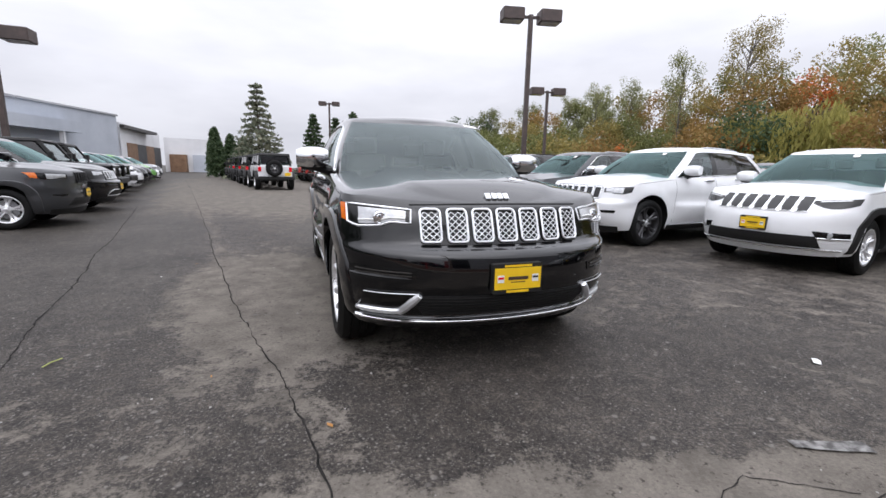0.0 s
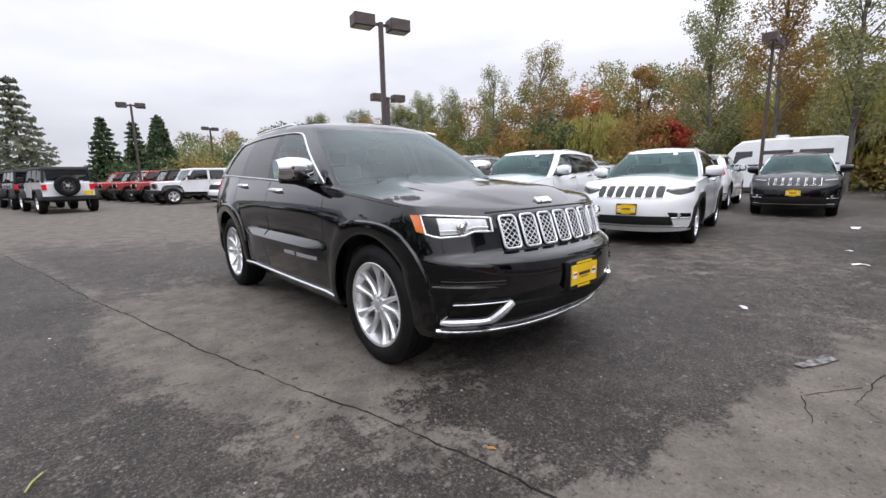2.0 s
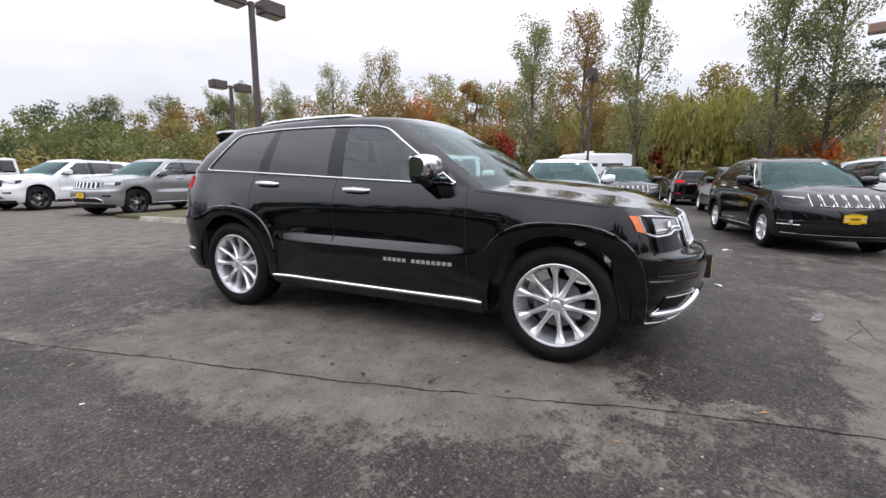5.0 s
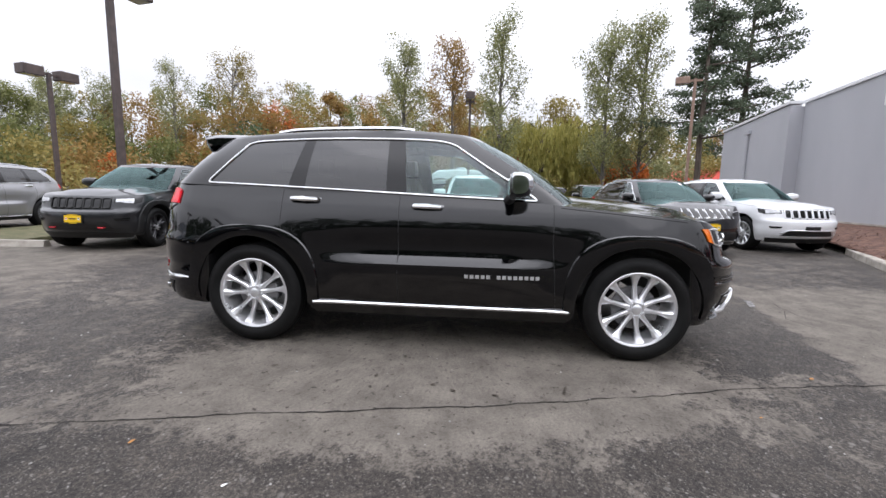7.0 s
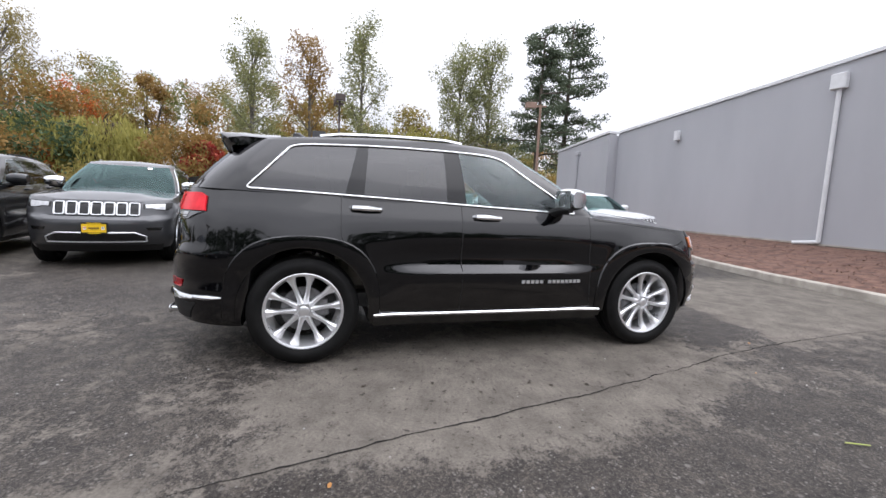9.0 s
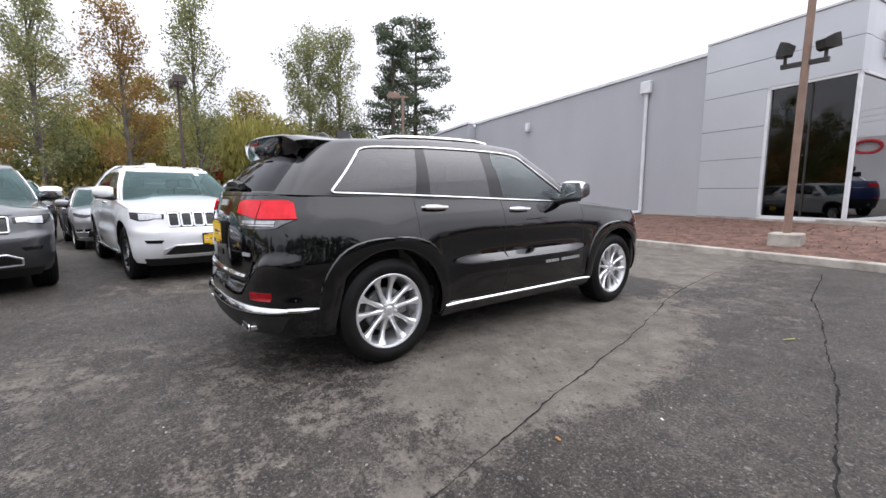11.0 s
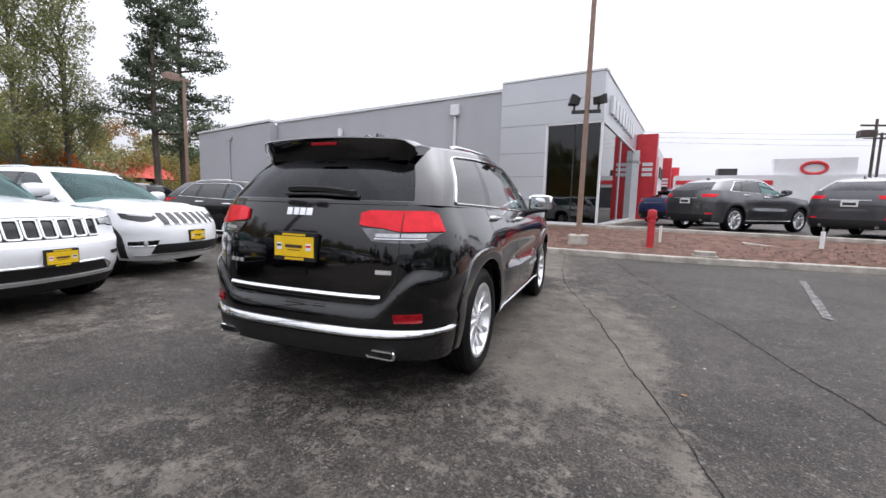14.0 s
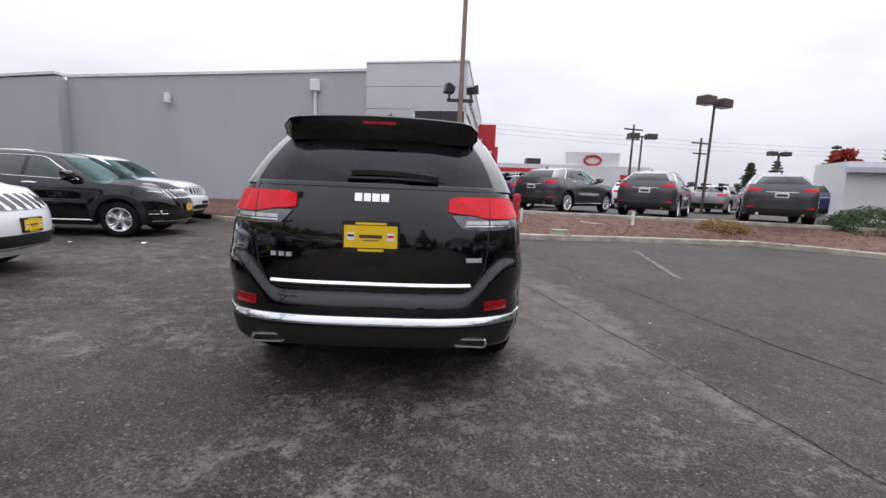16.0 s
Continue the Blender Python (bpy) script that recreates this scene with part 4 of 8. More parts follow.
def face_slim(root, S, P, colour, detail, chrome):
    """Seven short slots folding over the nose, slim dark lamps."""
    gz0, gz1, half = P.get("grille", (0.80, 0.93, 0.44))
    grille = part("grille", Geo().patch(curve_xz([(-half, gz1 + 0.01), (half, gz1 + 0.01)], 24), curve_xz([(-half + 0.02, gz0 - 0.01), (half - 0.02, gz0 - 0.01)], 24), S.f, 0.003, 0.02), colour, root, "seven short slots")
    pitch = 2 * half / 7
    for i in range(7):
        x = -half + pitch * (i + 0.5)
        w = pitch / 2 - 0.014
        slot = part("slot", Geo().patch(curve_xz([(x - w, gz1), (x + w, gz1)], 3), curve_xz([(x - w * 0.85, gz0), (x + w * 0.85, gz0)], 3), S.f, 0.008, 0.012), M_GLOSSBLACK, grille)
        if chrome:
            part("slot_frame", Geo().tube([S.f(x - w, gz1, 0.01), S.f(x - w * 0.85, gz0, 0.01), S.f(x + w * 0.85, gz0, 0.01), S.f(x + w, gz1, 0.01)], 0.008, 5), M_CHROME, slot)
    lz = P.get("lamp", (0.86, 0.93))
    for sx in (1, -1):
        xs = np.linspace(0, 1, 12)
        top = [(sx * (0.50 + 0.38 * t), lz[0] + 0.045 + 0.042 * t) for t in xs]
        bot = [(sx * (0.50 + 0.37 * t), lz[0] + 0.025 - 0.075 * math.sin(math.pi * min(1, t * 0.85)) + 0.02 * t) for t in xs]
        lamp = part("headlamp", Geo().patch(top, bot, S.f, 0.005, 0.02), M_GLOSSBLACK, root, "slim dark headlamp")
        part("lens", Geo().patch([(a, b - 0.008) for a, b in top[2:10]], [(a, c - 0.022) for (a, b), (_, c) in zip(bot[2:10], top[2:10])], S.f, 0.008, 0.006), M_CLEARLENS, lamp)
        fogt = [(sx * (0.58 + 0.28 * t), 0.56) for t in xs]
        fogb = [(sx * (0.62 + 0.24 * t), 0.48) for t in xs]
        fog = part("fog_recess", Geo().patch(fogt, fogb, S.f, 0.005, 0.02), M_GLOSSBLACK, root)
        c = S.f(sx * 0.72, 0.52, 0.0)
        part("fog_lamp", Geo().lathe([(0.01, 0.035), (-0.012, 0.034), (-0.016, 0.02), (-0.017, 0.0)], 14, "y", c), M_CLEARLENS, fog)
        part("fog_trim", Geo().tube([S.f(a, b, 0.01) for a, b in fogb], 0.008, 6), M_CHROME if chrome else M_TRIM, fog)
    part("lower_intake", Geo().patch(curve_xz([(-0.62, 0.50), (0.62, 0.50)], 20), curve_xz([(-0.66, 0.36), (0.66, 0.36)], 20), S.f, 0.006, 0.03), M_TRIM, root, "black lower intake")
    part("chin_trim", Geo().tube([S.f(x, 0.335, 0.006) for x in np.linspace(-0.8, 0.8, 30)], 0.012, 6), M_CHROME if chrome else M_TRIM, root)


def tail_wide(root, S, P, colour, detail, chrome):
    d = detail == 2
    for sx in (1, -1):
        xs = np.linspace(0, 1, 14)
        reach, reach_b = 0.955 * S.width(P["ycr"], 1.19) - 0.42, 0.958 * S.width(P["ycr"], 1.08) - 0.44
        top = [(sx * (0.42 + reach * t ** 0.8), 1.200 - 0.016 * max(0.0, 1 - t / 0.08) - 0.018 * max(0.0, (t - 0.92) / 0.08)) for t in xs]
        bot = [(sx * (0.42 + (reach_b + 0.02) * t ** 0.8), 1.104 - 0.022 * min(1.0, max(0.0, (t - 0.20) / 0.25)) + 0.012 * max(0.0, 1 - t / 0.10)) for t in xs]
        lamp = part("tail_lamp", Geo().patch(top, bot, S.r, 0.014, 0.03, 6), M_REDLENS, root, "red tail lamp with a clear lower strip")
        rt = [(sx * (0.435 + (reach_b - 0.0) * t ** 0.8), 1.098 - 0.022 * min(1.0, max(0.0, (t - 0.20) / 0.25))) for t in xs]
        rb = [(sx * (0.50 + (reach_b - 0.115) * t ** 0.8), 1.018 + 0.010 * abs(2 * t - 1) ** 3) for t in xs]
        part("lamp_base", Geo().patch(rt, rb, S.r, 0.009, 0.02), M_SMOKE, lamp, "smoked clear lower lens")
        part("reversing_lamp", Geo().patch([(sx * (0.52 + (reach_b - 0.15) * t), 1.070) for t in xs], [(sx * (0.52 + (reach_b - 0.15) * t), 1.050) for t in xs], S.r, 0.012, 0.008), M_CLEARLENS, lamp, "clear reversing lamp")
        part("light_strip", Geo().tube([S.r(sx * (0.515 + (reach_b - 0.14) * t), 1.040, 0.012) for t in xs], 0.0055, 6), M_CHROME, lamp, "bright lower strip")
        part("reflector", Geo().patch([(sx * (0.64 + 0.145 * t), 0.612) for t in xs], [(sx * (0.648 + 0.137 * t), 0.562) for t in xs], S.r, 0.008, 0.02), M_DARKRED, root, "dark red bumper reflector")
        part("lamp_gap", Geo().tube([S.r(sx * 0.655, z, 0.014) for z in np.linspace(1.186, 1.015, 8)], 0.003, 4), M_TRIM, lamp)
    # spoiler
    yr = P["gr"][1]
    zr = smooth_table(P["roof"], yr)
    sp = Geo()
    rr = []
    for x in np.linspace(-0.6, 0.6, 25):
        u = abs(x) / 0.6
        k, end = 1 - u * u, max(0.0, (u - 0.86) / 0.14) ** 2
        yy = yr + 0.165 - 0.07 * u * u - 0.05 * end
        front = zr + 0.040 + P["rcrown"] * (1 - u * u) - 0.03 * u ** 4
        tip = zr + 0.030 + 0.018 * k - 0.036 * end
        rr.append([(x, yr - 0.30, front), (x, yr - 0.05, 0.5 * (front + tip) + 0.008), (x, yy - 0.008, tip + 0.002), (x, yy, tip - 0.006), (x, yy - 0.012, tip - 0.06 + 0.034 * end), (x, yy - 0.05, zr - 0.098 + 0.05 * end), (x, yr + 0.02, zr - 0.112 + 0.05 * end), (x, yr - 0.28, zr - 0.02)])
    sp.loft(rr, True, True, True)
    spo = part("spoiler", sp, colour, root, "roof-end spoiler")
    part("brake_lamp", Geo().box(-0.10, yr + 0.120, zr - 0.006, 0.10, yr + 0.166, zr + 0.014, 0.004), M_DARKRED, spo, "dark red high brake lamp")
    # wiper
    gy, gz = P["gr"][0], S.top(P["gr"][0])
    lean = (yr - gy) / (zr - gz)
    wip = part("rear_wiper", Geo().loft([[(x, gy + lean * (z - gz) + a, z + c) for a, c in ((0.012, 0.020), (0.050, 0.012), (0.046, -0.014), (0.004, -0.020))] for x, z in ((0.13, gz + 0.060), (0.05, gz + 0.066), (-0.15, gz + 0.062), (-0.36, gz + 0.040))], True, True, True), M_TRIM, root, "black rear wiper", 50)
    part("wiper_blade", Geo().tube([(x, gy + lean * (z - gz) + 0.014, z) for x, z in ((0.15, gz + 0.030), (-0.1, gz + 0.034), (-0.40, gz + 0.022))], 0.010, 6), M_TRIM, wip)
    if d:
        part("antenna_fin", Geo().loft([[(-0.016 * w, 1.30 + 0.02 * h, 1.70 + 0.085 * h), (0.0, 1.22 + 0.17 * h, 1.70 + 0.085 * h), (0.016 * w, 1.30 + 0.02 * h, 1.70 + 0.085 * h), (0.012 * w, 1.43, 1.70 + 0.085 * h), (-0.012 * w, 1.43, 1.70 + 0.085 * h)] for h, w in ((0, 1.6), (0.3, 1.2), (0.7, 0.8), (1, 0.35))], True, True, True), colour, root, "roof antenna fin")
    if chrome:
        part("tailgate_trim", Geo().loft([[S.r(x, z, o) for z, o in ((0.716, 0.0), (0.715, 0.008), (0.701, 0.018), (0.694, 0.016), (0.692, 0.0))] for x in np.linspace(-0.56, 0.56, 24)], True, True, True), M_CHROME, root, "bright strip under the tailgate")
        part("bumper_trim", Geo().loft([[S.r(x, 0.500 + z * q, o * q) for z, o in ((0.024, 0.0), (0.022, 0.008), (-0.006, 0.026), (-0.018, 0.027), (-0.026, 0.018), (-0.026, 0.0))] for x in np.linspace(-0.855, 0.855, 64) for q in (1 - 0.45 * (abs(x) / 0.855) ** 8,)], True, True, True), M_CHROME, root, "bright strip along the rear bumper")
        for sx in (1, -1):
            part("corner_trim", Geo().tube([(sx * x, y, z) for x, y, z in (S.s(q, 0.500, 0.002) for q in np.linspace(1.99, 2.24, 10))], [0.006, 0.012, 0.016] + [0.020] * 7, 8), M_CHROME, root, "bright strip round the bumper corner")
    if d:
        part("tailgate_handle", Geo().patch([(x, 0.842) for x in np.linspace(-0.085, 0.085, 6)], [(x, 0.80) for x in np.linspace(-0.075, 0.075, 6)], S.r, 0.006, 0.012), M_GLOSSBLACK, root, "dark grip under the plate")
    # tailgate outline
    g = Geo()
    for sx in (1, -1):
        g.tube([S.r(sx * a, b, 0.0) for a, b in curve_xz([(0.655, 1.0), (0.655, 0.90), (0.64, 0.80), (0.59, 0.70), (0.565, 0.672)], 6)], 0.004, 4)
    g.tube([S.r(x, 0.672, 0.0) for x in np.linspace(-0.565, 0.565, 20)], 0.005, 4)
    g.tube([S.r(x, 1.235, 0.0) for x in np.linspace(-0.66, 0.66, 16)], 0.003, 4)
    part("tailgate_gap", g, M_TRIM, root)
    part("lower_valance", Geo().patch([(x, 0.46) for x in np.linspace(-0.86, 0.86, 30)], [(x, 0.345) for x in np.linspace(-0.80, 0.80, 30)], S.r, 0.005, 0.03), M_TRIM, root, "black lower valance")
    for sx in (1, -1):
        c = S.r(sx * 0.575, 0.38, 0.0)
        out = [(c[0] + a, c[1] + 0.014, 0.372 + b) for a, b in rounded(-0.088, -0.021, 0.088, 0.021, 0.015)]
        tip = part("exhaust_tip", Geo().tube(out, 0.009, 6, True).loft([out, [(x, y - 0.06, z) for x, y, z in out]], True), M_CHROME, root, "bright exhaust tip")
        part("exhaust_bore", Geo().add([(x, y - 0.018, z) for x, y, z in out], [tuple(range(len(out)))]), M_TRIM, tip)


def tail_plain(root, S, P, colour, detail, chrome):
    tz = P.get("tail_z", (1.14, 1.02))
    for sx in (1, -1):
        xs = np.linspace(0, 1, 10)
        part("tail_lamp", Geo().patch([(sx * (0.50 + 0.36 * t), tz[0] + 0.01 * t) for t in xs], [(sx * (0.54 + 0.32 * t), tz[1]) for t in xs], S.r, 0.010, 0.03), M_REDLENS, root, "red tail lamp")
        part("reflector", Geo().patch([(sx * (0.66 + 0.16 * t), 0.58) for t in xs], [(sx * (0.66 + 0.16 * t), 0.54) for t in xs], S.r, 0.008, 0.02), M_REDLENS, root)
        part("exhaust_tip", Geo().tube([S.r(sx * 0.55, 0.36, -0.1), S.r(sx * 0.55, 0.36, 0.03)], 0.045, 12), M_CHROME, root)
    part("lower_valance", Geo().patch([(x, 0.52) for x in np.linspace(-0.84, 0.84, 24)], [(x, 0.30) for x in np.linspace(-0.78, 0.78, 24)], S.r, 0.005, 0.03), M_TRIM, root)
    if P.get("show_plate"):
        y = S.rear_y(0, 0.93)
        pl = part("licence_plate", Geo().box(-0.17, y, 0.85, 0.17, y + 0.02, 1.0, 0.004), M_PAPER, root, "white plate frame with a dark sheet")
        part("plate_sheet", Geo().box(-0.13, y + 0.015, 0.885, 0.13, y + 0.026, 0.955), M_FARDARK, pl)
    part("tailgate_trim", Geo().tube([S.r(x, tz[1] - 0.03, 0.008) for x in np.linspace(-0.4, 0.4, 14)], 0.010, 6), M_CHROME, root)


FACES = {"wide": face_wide, "slim": face_slim}
TAILS = {"wide": tail_wide, "plain": tail_plain}

COMPACT = variant(
    ESTATE, handles=((0.10, 1.03), (0.92, 1.07)), rails=(0.2, 1.3), mirror_at=(-0.56, 1.2), hl=2.32, hr=2.32, step=0.0, doors=(3, 6), hw=0.925, wy=(-1.38, 1.33), R=0.355, Ra=0.42, zb=0.27, track=0.78, tw=0.225, rim=0.23, ledge=0.012,
    top=[(-2.32, 0.96), (-2.05, 0.99), (-1.8, 1.02), (-1.3, 1.055), (-0.9, 1.08), (-0.6, 1.10), (0.0, 1.12), (1.0, 1.16), (1.7, 1.20), (2.32, 1.22)],
    cowl=-0.95, gcols=[(-0.85, -0.05, "paint"), (-0.74, 0.05, "w1"), (0.0, 0.12, "w1"), (0.22, 0.18, "black"), (0.30, 0.26, "w2"), (0.66, 0.60, "w2"), (1.05, 0.95, "black"), (1.14, 1.03, "w3"), (1.40, 1.20, "w3"), (1.66, 1.32, "paint"), (1.9, 1.55, "paint")],
    gf=(-1.20, -0.38), gr=(2.18, 1.86), gw=(0.84, 0.60), roof=[(-0.38, 1.575), (0.2, 1.615), (1.0, 1.60), (1.9, 1.53)],
    ycf=-1.66, ycr=1.72, front=[(0.22, 0.16), (0.30, 0.09), (0.38, 0.03), (0.50, 0.0), (0.66, 0.01), (0.78, 0.05), (0.86, 0.12), (0.95, 0.24), (1.02, 0.36)], plate_z=0.61,
)
COUPE = variant(
    ESTATE, handles=((0.12, 1.09), (1.02, 1.13)), rails=(0.2, 1.3), mirror_at=(-0.55, 1.26), hl=2.5, hr=2.5, step=0.0, doors=(3, 6), hw=0.97, wy=(-1.52, 1.49), R=0.38, Ra=0.44, track=0.82,
    gcols=[(-0.85, -0.05, "paint"), (-0.74, 0.05, "w1"), (0.05, 0.14, "w1"), (0.26, 0.2, "black"), (0.32, 0.28, "w2"), (0.7, 0.6, "w2"), (1.15, 0.95, "black"), (1.22, 1.0, "w3"), (1.45, 1.12, "w3"), (1.66, 1.2, "paint"), (2.05, 1.5, "paint")],
    gf=(-1.2, -0.35), gr=(2.40, 1.95), gw=(0.85, 0.60), roof=[(-0.38, 1.60), (0.2, 1.64), (1.0, 1.62), (1.95, 1.52)], tail_z=(1.13, 1.045), show_plate=True, ycr=1.95, ycf=-1.85,
)
SEDAN = variant(
    ESTATE, handles=((0.10, 0.88), (0.92, 0.91)), rails=(0.2, 1.0), mirror_at=(-0.56, 1.02), ledge=0.0, hl=2.45, hr=2.45, step=0.0, doors=(3, 6), shoulder=0.66, hw=0.93, wy=(-1.45, 1.45), R=0.34, Ra=0.39, zb=0.22, track=0.79, tw=0.23, rim=0.22,
    top=[(-2.45, 0.74), (-2.1, 0.80), (-1.6, 0.88), (-0.95, 0.94), (-0.6, 0.96), (0.0, 0.97), (1.0, 1.0), (1.8, 1.04), (2.45, 1.05)],
    prof=[(0.2, 0.9), (0.3, 0.96), (0.5, 0.985), (0.7, 1.0), (0.85, 0.985), (0.95, 0.95), (1.05, 0.91)],
    front=[(0.2, 0.14), (0.3, 0.05), (0.5, 0.0), (0.64, 0.05), (0.8, 0.25), (0.9, 0.5)], rear=[(0.2, 0.16), (0.4, 0.03), (0.6, 0.0), (0.9, 0.03), (1.05, 0.10)],
    gcols=[(-0.85, -0.05, "paint"), (-0.74, 0.05, "w1"), (0.0, 0.12, "w1"), (0.22, 0.18, "black"), (0.3, 0.26, "w2"), (0.66, 0.55, "w2"), (1.0, 0.8, "black"), (1.05, 0.85, "w3"), (1.2, 0.92, "w3"), (1.35, 1.0, "paint"), (1.6, 1.15, "paint")],
    gf=(-1.15, -0.3), gr=(1.95, 1.3), gw=(0.80, 0.56), roof=[(-0.35, 1.38), (0.2, 1.42), (0.8, 1.41), (1.35, 1.34)], cowl=-0.95, crown=0.04, plate_z=0.45, back_plate_z=0.8, grille=(0.5, 0.66, 0.4), lamp=(0.6, 0.68), tail_z=(0.98, 0.88),
)

# ---- ground ----
def asphalt(name, dark, stone, pale, grit):
    """Worn tarmac: ragged patches of smooth, pale skin between dark stony ones, with pale grit in the stones."""
    m, n, l, p = node_material(name)
    co = n.new("ShaderNodeTexCoord")
    mp = n.new("ShaderNodeMapping")
    mp.inputs["Rotation"].default_value = (0, 0, 0.2)
    l.new(co.outputs["Object"], mp.inputs["Vector"])

    def noise_tex(scale, detail, rough, dist=0.0):
        t = n.new("ShaderNodeTexNoise")
        t.inputs["Scale"].default_value, t.inputs["Detail"].default_value = scale, detail
        t.inputs["Roughness"].default_value, t.inputs["Distortion"].default_value = rough, dist
        l.new(mp.outputs["Vector"], t.inputs["Vector"])
        return t.outputs["Fac"]

    def calc(op, a, b, c=None):
        k = n.new("ShaderNodeMath")
        k.operation = op
        for s, v in zip(k.inputs, (a, b, c)):
            if v is None:
                continue
            if isinstance(v, (int, float)):
                s.default_value = v
            else:
                l.new(v, s)
        return k.outputs[0]

    def blend(f, a, b, kind="MIX"):
        k = n.new("ShaderNodeMix")
        k.data_type, k.blend_type = "RGBA", kind
        for s, v in ((k.inputs["Factor"], f), (k.inputs["A"], a), (k.inputs["B"], b)):
            if isinstance(v, tuple):
                s.default_value = (*v, 1)
            elif isinstance(v, (int, float)):
                s.default_value = v
            else:
                l.new(v, s)
        return k.outputs["Result"]

    broad = noise_tex(0.28, 3.0, 0.5, 0.3)
    blotch = noise_tex(2.6, 9.0, 0.74, 0.3)
    fleck = noise_tex(6.5, 6.0, 0.8)
    at_ = n.new("ShaderNodeAttribute")
    at_.attribute_name = "wear_and_light"
    level = calc("MULTIPLY_ADD", broad, 0.35, calc("MULTIPLY_ADD", blotch, 0.8, calc("MULTIPLY", fleck, 0.6)))
    ragged = calc("MULTIPLY_ADD", noise_tex(15.0, 5.0, 0.75), 0.62, -0.31)
    level = calc("ADD", calc("ADD", level, ragged), at_.outputs["Fac"])
    skin = ramp_node(n, [(0.87, (0, 0, 0)), (0.93, (0.5, 0.5, 0.5)), (1.03, (1, 1, 1))])
    l.new(level, skin.inputs["Fac"])
    grain = noise_tex(52.0, 5.0, 0.85)
    gr = ramp_node(n, [(0.38, (0.40, 0.40, 0.40)), (0.5, (0.95, 0.95, 0.95)), (0.62, (2.1, 2.06, 1.98))])
    l.new(grain, gr.inputs["Fac"])
    tone = noise_tex(0.9, 4.0, 0.6)
    tr_ = ramp_node(n, [(0.35, dark), (0.65, stone)])
    l.new(tone, tr_.inputs["Fac"])
    clump = ramp_node(n, [(0.34, (0.66, 0.66, 0.67)), (0.5, (1.0, 0.99, 0.97)), (0.66, (1.5, 1.46, 1.38))])
    l.new(noise_tex(8.0, 6.0, 0.72, 0.4), clump.inputs["Fac"])
    rocky = blend(1.0, blend(1.0, tr_.outputs["Color"], clump.outputs["Color"], "MULTIPLY"), gr.outputs["Color"], "MULTIPLY")
    # single pale stones in the dark skin
    for scale, cut in ((26.0, 0.955), (62.0, 0.86), (140.0, 0.82)):
        vo = n.new("ShaderNodeTexVoronoi")
        vo.inputs["Scale"].default_value = scale
        l.new(mp.outputs["Vector"], vo.inputs["Vector"])
        wn_ = n.new("ShaderNodeTexWhiteNoise")
        l.new(vo.outputs["Position"], wn_.inputs["Vector"])
        pick = ramp_node(n, [(cut, (0, 0, 0)), (cut + 0.1, (0.9, 0.9, 0.9))])
        l.new(wn_.outputs["Value"], pick.inputs["Fac"])
        core = ramp_node(n, [(0.25, (1, 1, 1)), (0.5, (0, 0, 0))])
        l.new(vo.outputs["Distance"], core.inputs["Fac"])
        rocky = blend(calc("MULTIPLY", pick.outputs["Color"], core.outputs["Color"]), rocky, grit)
    soft = noise_tex(3.2, 6.0, 0.7)
    sr = ramp_node(n, [(0.36, tuple(v * 0.68 for v in pale)), (0.54, pale), (0.7, tuple(v * 1.25 for v in pale))])
    l.new(soft, sr.inputs["Fac"])
    gs = ramp_node(n, [(0.34, (0.74, 0.74, 0.74)), (0.66, (1.24, 1.24, 1.24))])
    l.new(grain, gs.inputs["Fac"])
    pits = ramp_node(n, [(0.34, (0.38, 0.38, 0.38)), (0.41, (1, 1, 1))])
    l.new(noise_tex(21.0, 4.0, 0.7), pits.inputs["Fac"])
    smooth_ = blend(1.0, blend(1.0, sr.outputs["Color"], gs.outputs["Color"], "MULTIPLY"), pits.outputs["Color"], "MULTIPLY")
    l.new(blend(skin.outputs["Color"], rocky, smooth_), p.inputs["Base Color"])
    rr = n.new("ShaderNodeMapRange")
    rr.inputs["To Min"].default_value, rr.inputs["To Max"].default_value = 0.62, 0.85
    l.new(skin.outputs["Color"], rr.inputs["Value"])
    l.new(rr.outputs["Result"], p.inputs["Roughness"])
    p.inputs["Specular IOR Level"].default_value = 0.16
    b = n.new("ShaderNodeBump")
    b.inputs["Strength"].default_value, b.inputs["Distance"].default_value = 0.6, 0.006
    l.new(grain, b.inputs["Height"])
    l.new(b.outputs["Normal"], p.inputs["Normal"])
    return m


M_ASPHALT = asphalt("worn_asphalt", (0.031, 0.0277, 0.0252), (0.053, 0.0475, 0.0430), (0.140, 0.125, 0.107), (0.175, 0.163, 0.148))
M_SEAM = surface("tar_seam", (0.010, 0.0095, 0.009), (0.030, 0.028, 0.026), rough=0.9, scale=12, spec=0.1)
M_GRASS = surface("dry_grass", (0.06, 0.065, 0.025), (0.13, 0.115, 0.06), rough=0.95, scale=5, bump=1.0, bump_scale=50)

